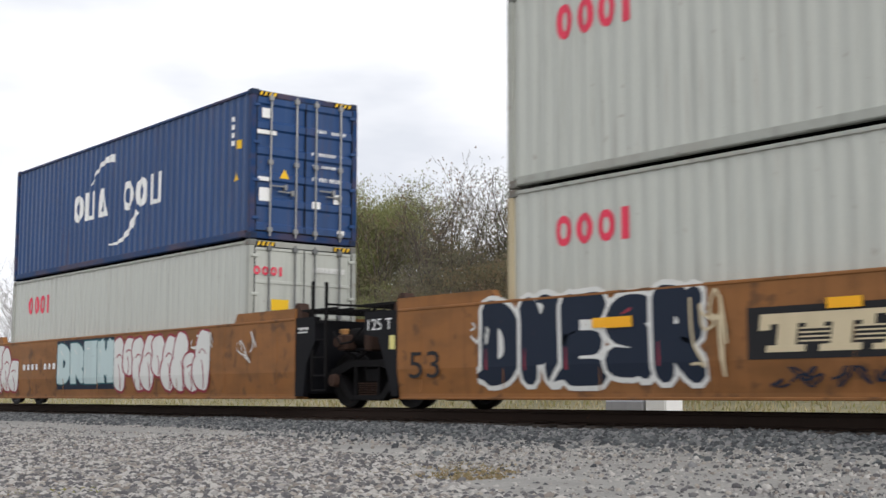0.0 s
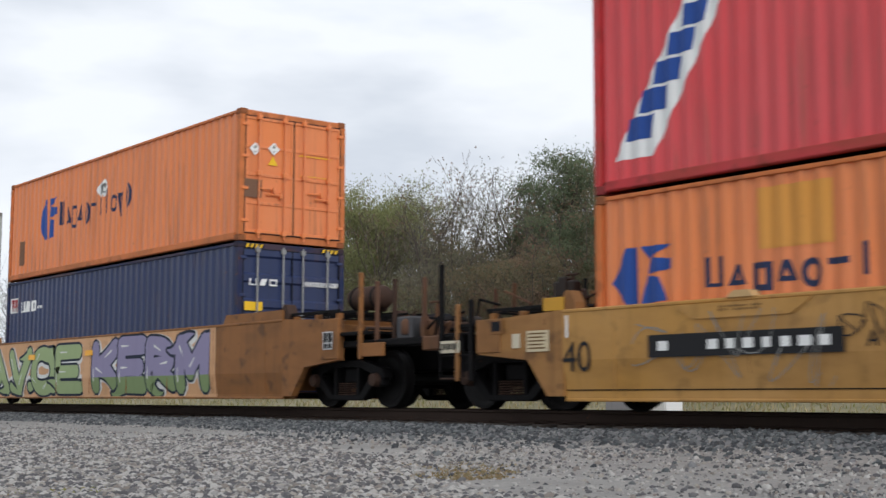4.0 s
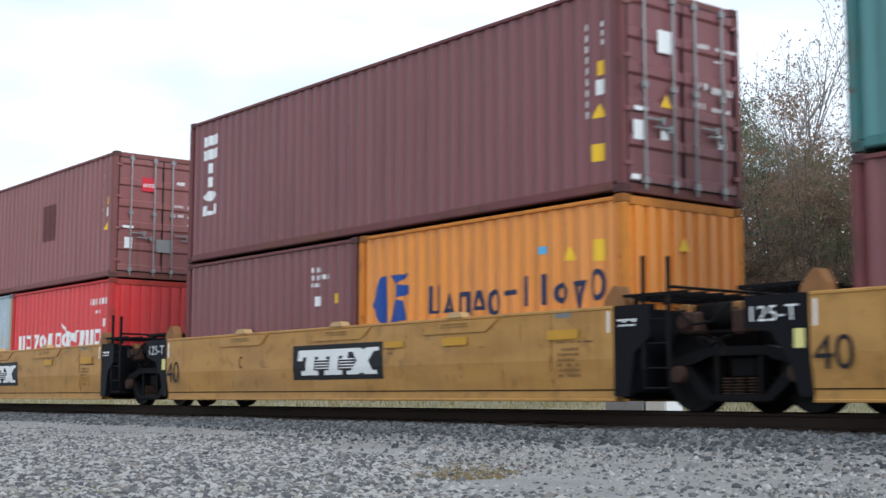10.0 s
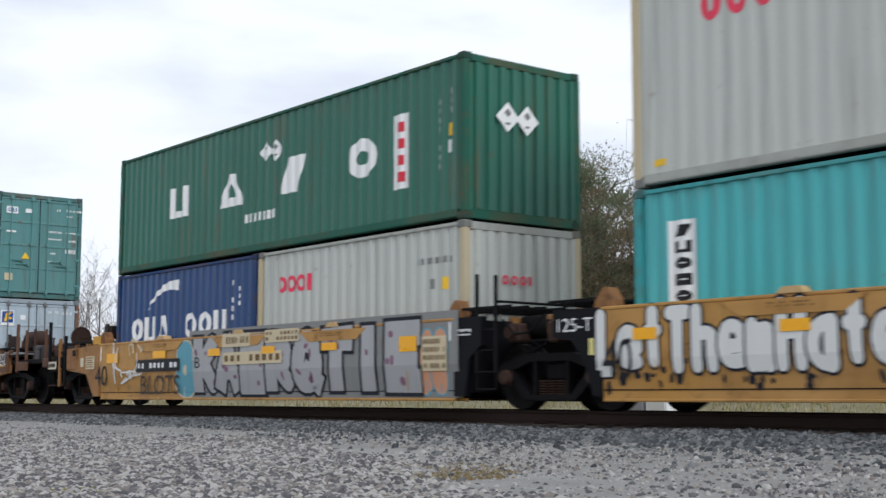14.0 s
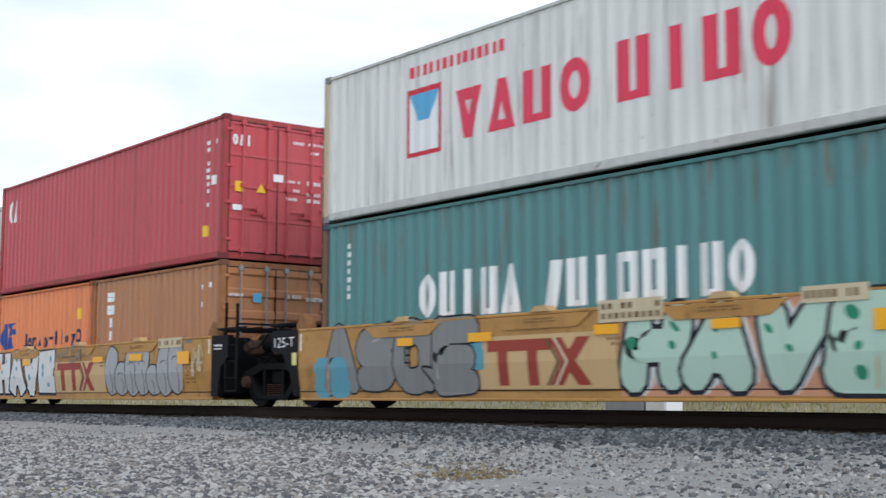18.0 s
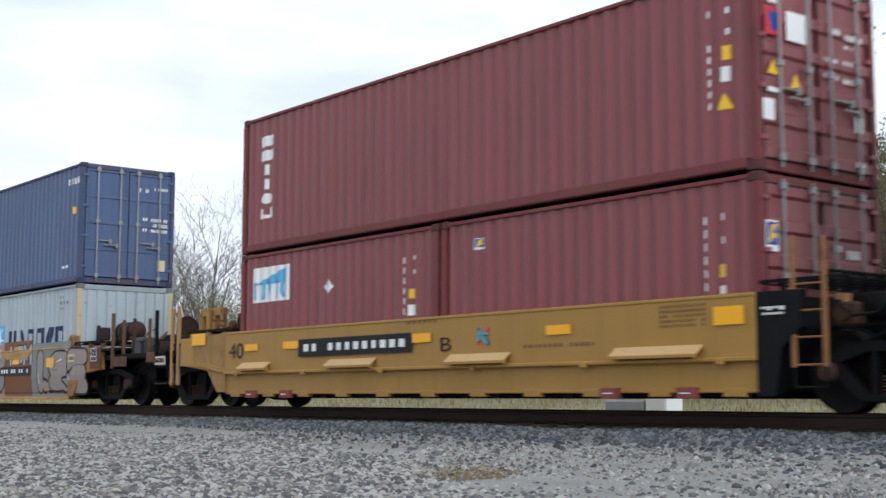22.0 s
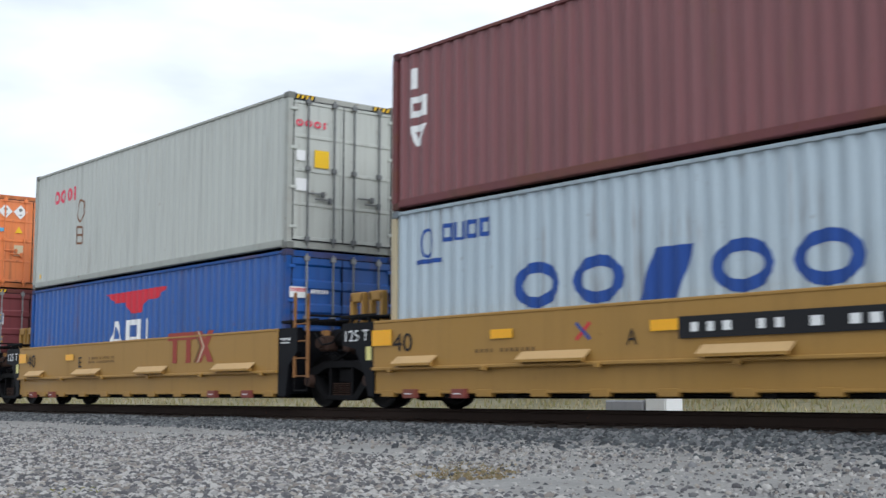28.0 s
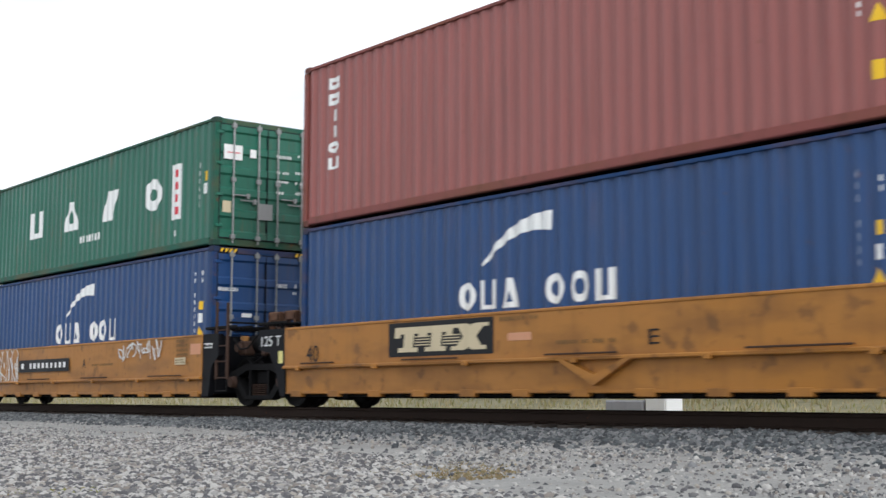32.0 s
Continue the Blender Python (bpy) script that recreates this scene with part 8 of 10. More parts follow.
tiny_end_print(UP[5], L40, ((1.56, 2.21, 1.78, 2.35), (1.89, 2.25, 2.36, 2.34), (1.92, 2.09, 2.13, 2.16), (1.49, 1.69, 1.75, 1.78), (1.84, 1.66, 2.3, 1.78), (1.49, 1.46, 1.75, 1.58), (1.84, 1.45, 2.3, 1.54), (1.84, 1.3, 2.23, 1.34),), WHITE, 35)
# unit 6
on_side(UP[6], column("nniioh", 0.57, 0.92, 1.12, 2.53), WHITE, "lettering")
on_side(UP[6], bars(11.46, 1.06, 11.53, 2.44, 1, 9, 18), WHITE, "number_mark")
on_side(UP[6], bars(11.76, 2.04, 11.84, 2.42, 1, 3, 19), WHITE, "number_mark")
on_side(UP[6], [quad(11.71, 1.65, 11.84, 1.85)], SIGNYEL, "sticker")
on_side(UP[6], [quad(11.6, 0.47, 11.82, 0.71)], SIGNYEL, "sticker")
on_side(UP[6], [quad(11.69, 1.38, 11.84, 1.59)], WHITE, "sticker")
on_side(UP[6], triangle(11.74, 1.15, 0.12), SIGNYEL, "warning_sign")
on_end(UP[6], L40, [quad(0.71, 1.99, 1.05, 2.31)], WHITE, "sticker")
on_end(UP[6], L40, [quad(0.23, 1.13, 0.49, 1.19)], WHITE, "sticker")
on_end(UP[6], L40, [quad(0.21, 0.73, 0.4, 1)], WHITE, "sticker")
on_end(UP[6], L40, [quad(1.93, 0.79, 2.1, 0.99)], WHITE, "sticker")
on_end(UP[6], L40, [quad(0.74, 0.78, 0.89, 0.92)], WHITE, "sticker")
on_end(UP[6], L40, [quad(0.16, 0.19, 0.33, 0.26)], WHITE, "sticker")
on_end(UP[6], L40, triangle(0.86, 1.31, 0.11), SIGNYEL, "warning_sign")
tiny_end_print(UP[6], L40, ((1.53, 2.17, 1.78, 2.28), (1.85, 2.19, 2.37, 2.27), (1.87, 2.02, 2.16, 2.07), (1.43, 1.57, 1.73, 1.73), (1.81, 1.54, 2.27, 1.7), (1.42, 1.29, 1.72, 1.44), (1.8, 1.29, 2.21, 1.39),), WHITE, 42)
on_side(DN[6], bars(4.63, 2.05, 4.98, 2.2, 3, 1), WHITE, "number_mark")
on_side(DN[6], bars(4.64, 1.92, 5.2, 2.06, 5, 1), WHITE, "number_mark")
on_side(DN[6], bars(4.64, 1.8, 4.9, 1.92, 3, 1), WHITE, "number_mark")
on_side(DN[6], [quad(4.75, 1.49, 4.96, 1.66)], WHITE, "sticker")
on_side(DN[6], [quad(5.34, 1.51, 5.5, 1.68)], SIGNYEL, "sticker")
big_house_mark(DN2[6], 0.33, 1.1, 1.37, 1.87)
on_side(DN2[6], word("hanao-iiovo", 1.88, 1.09, 5.68, 1.63, low="01212000120"), NAVYMARK, "lettering")
on_side(DN2[6], triangle(5.01, 1.86, 0.12), SIGNYEL, "warning_sign")
on_side(DN2[6], [quad(5.47, 1.73, 5.67, 2.02)], SIGNYEL, "sticker")
on_side(DN2[6], [quad(4.39, 1.91, 4.53, 2.02)], SKYBLUE, "sticker")
on_end(DN2[6], L20, triangle(1.17, 1.97, 0.11), SIGNYEL, "warning_sign")
panel_logo(6, "smooth", 4.38, 0.48, 7.07, 1.07, INK, WHITE)
letters("C", 0.31, INK, CAR[6], 2.49, 0.72, -0.012, width=0.13)
letters("40", 0.6, INK, CAR[6], -0.43, 0.48, -0.012, width=0.52)
flags(6, "smooth", (8.62, 0.95, 9.2, 1.07), (10.92, 0.96, 11.52, 1.09), (7.15, 0.96, 7.63, 1.06))
# unit 7
on_side(UP[7], word("ohiha", 2.85, 1.05, 5.1, 1.95), WHITE, "lettering")
on_side(UP[7], word("zhinniho", 5.73, 1.01, 9.37, 1.95), WHITE, "lettering")
on_side(UP[7], column("hoza", 0.59, 0.6, 1.02, 2.33), WHITE, "lettering")
on_side(UP[7], triangle(11.26, 2, 0.12), SIGNYEL, "warning_sign")
on_side(UP[7], [quad(11.5, 1.91, 11.62, 2.11)], WHITE, "sticker")
on_side(UP[7], [quad(11.8, 1.9, 11.92, 2.09)], SIGNYEL, "sticker")
on_side(UP[7], bars(11.13, 2.25, 11.88, 2.54, 8, 1), MINT, "number_mark")
on_side(DN[7], [quad(0.57, 1.78, 0.94, 2.2)], WHITE, "sticker")
on_side(DN[7], glyph("z", 0.61, 1.11, 0.93, 1.47, 0.1), WHITE)
placard(DN[7], True, ((3.02, 1.73, 0.2),), L20)
on_side(DN[7], bars(5.16, 1.43, 5.27, 2.15, 1, 5, 21), WHITE, "number_mark")
on_side(DN[7], bars(5.41, 1.79, 5.51, 2.16, 1, 3, 22), WHITE, "number_mark")
on_side(DN[7], [quad(5.4, 1.51, 5.51, 1.69)], SIGNYEL, "sticker")
on_side(DN2[7], word("oozoo", 0.98, 1.08, 5.02, 1.58), INKBLUE, "lettering")
on_side(DN2[7], word("nhnn", 1.05, 1.94, 2.24, 2.23), INKBLUE, "lettering")
on_side(DN2[7], ring(0.555, 2.03, 0.24, 0.3, 0.06) + [quad(0.29, 1.69, 0.82, 1.77)], INKBLUE, "emblem")
on_side(DN2[7], bars(5.35, 1.38, 5.4, 2.16, 1, 5, 21), WHITE, "number_mark")
on_side(DN2[7], bars(5.62, 1.8, 5.68, 2.17, 1, 3, 22), WHITE, "number_mark")
plate(7, "smooth", 8.07, 0.72, 10.69, 0.94, 11, INK, 3)
piece(7, "smooth", "lobes", 6.27, 0.27, 10.4, 1.36, 8, 71, "navy", "haze", "black", edge=0.028)
piece(7, "smooth", "bubble", 10.2, 0.72, 11.7, 1.34, 2, 72, "navy", "haze", "black", edge=0.028)
flags(7, "smooth", (6.94, 1.05, 7.29, 1.17), (11.11, 0.91, 11.6, 1.01), (12.08, 1.07, 12.17, 1.08))
letters("40", 0.54, INK, CAR[7], -0.43, 0.5, -0.012, width=0.52)
# unit 7
on_end(UP[7], L40, [quad(0.27, 2.31, 0.59, 2.5)], WHITE, "sticker")
on_end(UP[7], L40, [quad(0.8, 2.36, 0.97, 2.47)], WHITE, "sticker")
on_end(UP[7], L40, [quad(0.28, 1.79, 0.55, 1.84)], WHITE, "sticker")
on_end(UP[7], L40, word("ch", 0.31, 2.35, 0.55, 2.46), INKBLUE, "sticker", 0.012)
on_end(UP[7], L40, triangle(0.84, 1.16, 0.11), SIGNYEL, "warning_sign")
on_end(UP[7], L40, [quad(0.28, 0.47, 0.5, 0.67)], CREAM, "sticker")
tiny_end_print(UP[7], L40, ((1.63, 2.45, 1.86, 2.55), (1.96, 2.45, 2.41, 2.56), (1.96, 2.32, 2.15, 2.37), (1.47, 1.83, 1.86, 1.92), (1.47, 1.64, 1.86, 1.71), (1.96, 1.84, 2.28, 1.91), (1.96, 1.6, 2.27, 1.7), (1.96, 1.26, 2.27, 1.46), (1.47, 1.24, 1.69, 1.31), (1.47, 1.01, 1.67, 1.08),), WHITE, 49)
lease_badge(DN2[7], False, 0.23, 1.84, 0.59, 2.25, L20)
on_end(DN2[7], L20, [quad(0.76, 2.01, 0.91, 2.14)], WHITE, "sticker")
tiny_end_print(DN2[7], L20, ((1.48, 2.19, 1.84, 2.3), (1.94, 2.17, 2.28, 2.29),), WHITE, 49)
flags(7, "smooth", (12, 1.15, 12.24, 1.33), (13.31, 0.96, 13.85, 1.03))
# unit 8
on_side(UP[8], glyph("h", 2.36, 1.01, 3.22, 1.65, 0.22), WHITE, "lettering")
on_side(UP[8], glyph("a", 4.51, 0.99, 5.49, 1.63, 0.22), WHITE, "lettering")
on_side(UP[8], glyph("z", 6.82, 1, 7.66, 1.66, 0.22), WHITE, "lettering")
on_side(UP[8], glyph("o", 9.02, 0.97, 9.85, 1.65, 0.22), WHITE, "lettering")
on_side(UP[8], [quad(10.33, 0.65, 10.75, 1.88)], WHITE, "sticker")
on_side(UP[8], bars(10.38, 0.71, 10.69, 1.8, 1, 4), REDMARK, "red_script", 0.008)
on_side(UP[8], bars(5.54, 0.55, 6.68, 0.82, 11, 1), WHITE, "number_mark")
placard(UP[8], True, ((6.29, 1.88, 0.21), (6.65, 1.86, 0.21),), L40)
on_side(UP[8], bars(11.51, 0.81, 11.56, 2.12, 1, 9, 24), WHITE, "number_mark")
on_side(UP[8], bars(11.8, 1.66, 11.88, 2.11, 1, 3, 25), WHITE, "number_mark")
on_side(UP[8], [quad(11.76, 1.33, 11.88, 1.53)], SIGNYEL, "sticker")
on_side(UP[8], [quad(11.74, 1.07, 11.85, 1.27)], WHITE, "sticker")
placard(UP[8], False, ((0.87, 1.66, 0.24), (1.28, 1.65, 0.24),), L40)
on_side(DN[8], swoosh((1.48, 1.77), (2.85, 2.21), 0.12, 0.22), WHITE, "emblem")
on_side(DN[8], word("oha ooh", 0.76, 1.11, 4.88, 1.61), WHITE, "lettering")
on_side(DN[8], bars(5.04, 1.36, 5.16, 2.19, 1, 5, 24), WHITE, "number_mark")
on_side(DN[8], bars(5.31, 1.63, 5.42, 2.19, 1, 4, 25), WHITE, "number_mark")
on_side(DN2[8], word("oool", 0.68, 1.79, 1.88, 2.09), PINK, "lettering")
on_end(DN2[8], L20, word("oool", 0.74, 1.64, 1.43, 1.79), PINK, "sticker")
on_side(DN2[8], [quad(5.2, 1.58, 5.3, 1.74)], GREYPRINT, "sticker")
on_side(DN2[8], [quad(5.49, 1.56, 5.62, 1.75)], SIGNYEL, "sticker")
on_side(DN2[8], bars(4.83, 1.94, 5.73, 2.11, 8, 1), GREYPRINT, "number_mark")
on_car(CAR[8], "smooth", [quad(3.79, 0.18, 12.26, 1.48)], SPRAY["grey"], "sprayed_ground", 0.003)
lettered(8, "smooth", "KAERQTIE", 3.94, 0.18, 11.3, 1.44, 81, "black", "silver", "mauve", thick=0.42, edge=0.06, square=True, glints=0, spots=1)
piece(8, "smooth", "bubble", 3.23, 0.17, 4.0, 1.32, 1, 83, "cream", "cyan", "white")
piece(8, "smooth", "bubble", 11.3, 0.21, 11.98, 1.24, 2, 84, "cyan", "salmon", "cyan")
on_car(CAR[8], "smooth", scrawl(0.02, 0.32, 1.75, 1.37, 5, 85, 0.03), SPRAY["white"], "scrawl", 0.025)
on_car(CAR[8], "smooth", scrawl(1.05, 1.06, 1.72, 1.46, 3, 86, 0.06), SPRAY["cream"], "scrawl", 0.025)
plate(8, "smooth", 1.44, 0.71, 3.44, 0.96, 10, INK, 4)
letters("BLOTS", 0.55, SPRAY["grimy_black"], CAR[8], 1.62, 0.25, -0.012, name="sprayed_word", width=1.75)
letters("40", 0.62, INK, CAR[8], -0.66, 0.44, -0.012, width=0.63)
letters("B", 0.31, INK, CAR[8], 4.01, 0.75, -0.012, width=0.22)
flags(8, "smooth", (-0.02, 0.92, 0.55, 1.13), (2.24, 0.98, 2.81, 1.13), (4.62, 0.97, 5.09, 1.11), (6.63, 0.97, 7.08, 1.1), (10.82, 0.89, 11.27, 1.13), (8.6, 0.97, 9.07, 1.1))
tag_label(8, "smooth", 5.16, 1.12, 6.2, 1.37, 1, 1)
tag_label(8, "smooth", 6.73, 1.16, 7.89, 1.39, 2, 2)
tag_label(8, "smooth", 5.19, 0.79, 7.33, 1.02, 1, 3)
tag_label(8, "smooth", 11.4, 0.58, 12.01, 1.11, 4, 4)
# unit 9
on_side(UP[9], word("oool", 1.16, 1.96, 2.71, 2.42), PINK, "lettering")
on_side(UP[9], [quad(0.34, 0.25, 0.55, 0.34)], SIGNYEL, "sticker")
on_side(DN[9], [quad(0.56, 1.11, 1, 2.13)], WHITE, "sticker")
on_side(DN[9], column("zhonu", 0.65, 1.1, 0.92, 2.07), INK, "lettering", 0.008)
on_side(DN[9], bars(4.86, 1.1, 4.91, 2.22, 1, 8, 27), WHITE, "number_mark")
on_side(DN[9], bars(5.13, 1.37, 5.18, 1.81, 1, 3, 28), WHITE, "number_mark")
on_car(CAR[9], "smooth", blot(-0.5, 0.28, 4.3, 0.7, 40, 96), SPRAY["black"], "scrawl", 0.003)
lettered(9, "smooth", "LetThemHate", -0.62, 0.42, 3.98, 1.37, 91, "black", "white", "cream", thick=0.40, edge=0.035, glints=0)
on_car(CAR[9], "smooth", [quad(4.16, 0.86, 6.84, 1.36)], SPRAY["brown"], "sprayed_ground", 0.003)
on_car(CAR[9], "smooth", scrawl(4.49, 0.95, 5.39, 1.35, 6, 92, 0.03), SPRAY["white"], "scrawl", 0.025)
on_car(CAR[9], "smooth", [quad(4.48, 0.3, 7.33, 1)], SPRAY["gold"], "sprayed_ground", 0.005)
red_logo(9, "smooth", 4.77, 0.35, 6.72, 0.95)
piece(9, "smooth", "bubble", 6.43, 0.93, 6.76, 1.18, 1, 93, "black", "white", "black")
# unit 9
on_end(UP[9], L40, word("oool", 0.25, 2.27, 0.98, 2.4), PINK, "sticker")
on_end(UP[9], L40, [quad(0.67, 1.57, 0.99, 1.86)], SIGNYEL, "sticker")
on_end(UP[9], L40, [quad(0.22, 1.04, 0.48, 1.3)], GREYPRINT, "sticker")
on_end(UP[9], L40, [quad(0.54, 1.11, 0.91, 1.37)], WHITE, "sticker")
tiny_end_print(UP[9], L40, ((1.5, 2.37, 2.11, 2.44),), WHITE, 63)
on_side(UP[9], [quad(11.37, 1.88, 11.5, 2.08)], GREYPRINT, "sticker")
on_side(UP[9], [quad(11.65, 1.88, 11.78, 2.06)], SIGNYEL, "sticker")
on_side(UP[9], bars(11.04, 2.21, 11.91, 2.51, 8, 1), GREYPRINT, "number_mark")
on_side(DN2[9], bars(5.22, 1.09, 5.3, 2.09, 1, 7, 27), WHITE, "number_mark")
on_side(DN2[9], bars(5.52, 1.66, 5.6, 2.08, 1, 3, 28), WHITE, "number_mark")
on_end(DN2[9], L20, bars(1.82, 1.39, 1.9, 2.17, 1, 9), WHITE, "sticker")
piece(9, "smooth", "lobes", 7.21, 0.17, 11.2, 1.41, 7, 94, "black", "white", "grey", edge=0.03)
on_car(CAR[9], "smooth", scrawl(7.52, 0.22, 8.46, 0.58, 4, 95, 0.015), SPRAY["black"], "scrawl", 0.025)
flags(9, "smooth", (0.13, 0.91, 0.53, 1.06), (2.4, 0.93, 2.82, 1.07), (4.27, 0.95, 4.68, 1.09), (6.67, 0.94, 7.06, 1.07), (8.6, 0.95, 9.04, 1.08), (10.85, 0.86, 11.29, 1.08))
tag_label(9, "smooth", 6.75, 1.13, 7.8, 1.37, 1, 6)
tag_label(9, "smooth", 9.95, 1.22, 10.93, 1.37, 1, 7)
tag_label(9, "smooth", 11.47, 0.37, 11.93, 0.84, 4, 8)
letters("40", 0.72, INK, CAR[9], -0.43, 0.43, -0.012, width=0.52)
# unit 10
letters("40", 0.8, INK, CAR[10], -0.18, 0.31, -0.012, width=0.63)
flags(10, "smooth", (0.46, 0.87, 0.9, 1.1))
# unit 10
on_side(UP[10], word("oai", 0.52, 1.88, 1.4, 2.46), WHITE, "lettering")
on_end(UP[10], L40, word("oai", 0.18, 2.28, 0.6, 2.5), WHITE, "sticker")
on_end(UP[10], L40, [quad(0.25, 1.35, 0.46, 1.56)], SIGNYEL, "sticker")
on_end(UP[10], L40, triangle(0.84, 1.45, 0.11), SIGNYEL, "warning_sign")
on_end(UP[10], L40, [quad(1.12, 1.63, 1.35, 1.78)], WHITE, "sticker")
on_end(UP[10], L40, [quad(0.2, 0.98, 0.43, 1.09)], WHITE, "sticker")
tiny_end_print(UP[10], L40, ((1.57, 2.42, 1.85, 2.53), (1.94, 2.44, 2.41, 2.53), (1.94, 2.26, 2.2, 2.36), (1.42, 1.62, 1.81, 1.71), (1.91, 1.6, 2.24, 1.74), (1.47, 1.44, 1.75, 1.54), (1.42, 1.26, 1.69, 1.36), (1.91, 1.24, 2.24, 1.51),), WHITE, 70)
on_side(UP[10], bars(11.4, 1.07, 11.55, 2.47, 1, 10, 30), WHITE, "number_mark")
on_side(UP[10], bars(11.74, 1.97, 11.84, 2.48, 1, 3, 31), WHITE, "number_mark")
on_side(UP[10], [quad(11.66, 1.52, 11.81, 1.71)], WHITE, "sticker")
on_side(UP[10], [quad(11.29, 0.5, 11.52, 0.72)], SIGNYEL, "sticker")
big_house_mark(DN[10], 0.16, 1.14, 1.25, 1.82)
on_side(DN[10], word("hanao-iiovo", 1.78, 1.1, 5.42, 1.51, low="01212000120"), NAVYMARK, "lettering")
on_side(DN[10], [quad(5.17, 1.74, 5.49, 1.99)], SIGNYEL, "sticker")
on_side(DN2[10], column("nniioh", 0.71, 0.6, 1.12, 2.25), WHITE, "lettering")
on_side(DN2[10], bars(5.19, 1.67, 5.3, 2.18, 1, 3, 30), WHITE, "number_mark")
on_side(DN2[10], bars(5.5, 1.69, 5.62, 2.21, 1, 3, 31), WHITE, "number_mark")
tiny_end_print(DN2[10], L20, ((0.16, 1.86, 0.54, 1.96), (1.5, 1.86, 1.82, 1.99), (1.88, 1.82, 2.33, 1.96),), WHITE, 70)
on_end(DN2[10], L20, [quad(0.7, 1.78, 0.89, 1.96)], SKYBLUE, "sticker")
lettered(10, "smooth", "HAVE", 0.5, 0.18, 4.39, 1.38, 101, "navy", "white", "cyan", thick=0.42, edge=0.06, square=True, glints=0, spots=1)
on_car(CAR[10], "smooth", [quad(4.41, 0.28, 7.28, 1)], SPRAY["gold"], "sprayed_ground", 0.004)
red_logo(10, "smooth", 4.6, 0.33, 6.7, 0.97)
piece(10, "smooth", "lobes", 7.36, 0.17, 10.93, 1.37, 7, 102, "black", "silver", "grey", edge=0.03)
on_car(CAR[10], "smooth", scrawl(11.36, 0.48, 11.85, 1.28, 4, 103, 0.03), SPRAY["cream"], "scrawl", 0.025)
on_car(CAR[10], "smooth", scrawl(4.47, 0.95, 6.2, 1.4, 6, 104, 0.04), SPRAY["grey"], "scrawl", 0.025)
flags(10, "smooth", (10.78, 0.84, 11.28, 1.09), (6.67, 0.96, 7.2, 1.08), (8.55, 0.95, 9.17, 1.1), (2.43, 0.96, 2.88, 1.12), (0.21, 0.93, 0.63, 1.12))
tag_label(10, "smooth", 9.93, 1.18, 10.97, 1.38, 1, 9)
# unit 11
on_side(UP[11], [quad(2.4, 0.81, 3.29, 1.91)], REDMARK, "sticker")
on_side(UP[11], [quad(2.48, 0.88, 3.22, 1.82)], WHITE, "emblem", 0.008)
on_side(UP[11], glyph("v", 2.48, 1.38, 3.22, 1.82, 0.3), SKYBLUE, "emblem", 0.012)
on_side(UP[11], word("vaho", 3.65, 0.92, 6.56, 1.69), PINK, "lettering")
on_side(UP[11], word("hiho", 7.06, 0.9, 9.88, 1.73), PINK, "lettering")
on_side(UP[11], bars(2.44, 2.04, 4.81, 2.34, 14, 1), PINK, "number_mark")
on_side(UP[11], triangle(11.24, 1.85, 0.12), SIGNYEL, "warning_sign")
on_side(DN[11], word("ohiha", 2.75, 1.13, 5.09, 1.83), WHITE, "lettering")
on_side(DN[11], word("zhinniho", 5.6, 1.15, 9.25, 1.81), WHITE, "lettering")
on_side(DN[11], bars(0.66, 1.53, 0.88, 2.52, 1, 7, 33), WHITE, "number_mark")
on_side(DN[11], [quad(11.67, 1.89, 11.77, 2.09)], SIGNYEL, "sticker")
on_end(DN[11], L40, [quad(0.21, 2.21, 0.52, 2.34)], WHITE, "sticker")
on_end(DN[11], L40, [quad(0.73, 2.22, 0.84, 2.37)], WHITE, "sticker")
tiny_end_print(DN[11], L40, ((1.39, 2.32, 1.62, 2.4), (1.75, 2.33, 2.17, 2.42),), WHITE, 77)
lettered(11, "smooth", "ASOE", 0.3, 0.17, 4.36, 1.43, 111, "black", "grey", "silver", thick=0.38, edge=0.03, glints=1, tails=1)
piece(11, "smooth", "bubble", 0.08, 0.17, 1.04, 0.85, 2, 112, "cyan", "cyan", "grey")
piece(11, "smooth", "bubble", 3.98, 0.58, 4.48, 1.28, 1, 113, "cyan", "cyan", "white")
on_car(CAR[11], "smooth", [quad(4.42, 0.3, 7.19, 1.05)], SPRAY["gold"], "sprayed_ground", 0.004)
red_logo(11, "smooth", 4.62, 0.35, 6.7, 0.99)
on_car(CAR[11], "smooth", [quad(7.22, 0.2, 11.97, 1.36)], SPRAY["salmon"], "sprayed_ground", 0.0035)
lettered(11, "smooth", "HAVE", 7.28, 0.18, 11.37, 1.40, 114, "black", "mint", "emerald", thick=0.44, edge=0.06, glints=0, spots=1, lean=0.12, halo="white")
flags(11, "smooth", (4.21, 0.99, 4.73, 1.12), (6.8, 1, 7.25, 1.13), (10.98, 0.9, 11.45, 1.13), (8.77, 1, 9.21, 1.12), (2.46, 0.98, 2.86, 1.1))
tag_label(11, "smooth", 6.89, 1.15, 8.01, 1.44, 2, 10)
tag_label(11, "smooth", 10.07, 1.23, 10.94, 1.42, 1, 11)
tag_label(11, "smooth", 11.48, 0.64, 11.98, 1.08, 4, 12)
letters("E", 0.38, INK, CAR[11], 2.6, 0.7, -0.012, width=0.16)
on_car(CAR[11], "smooth", scrawl(12.3, 0.62, 12.72, 1.25, 4, 115, 0.035), SPRAY["emerald"], "scrawl", 0.004)
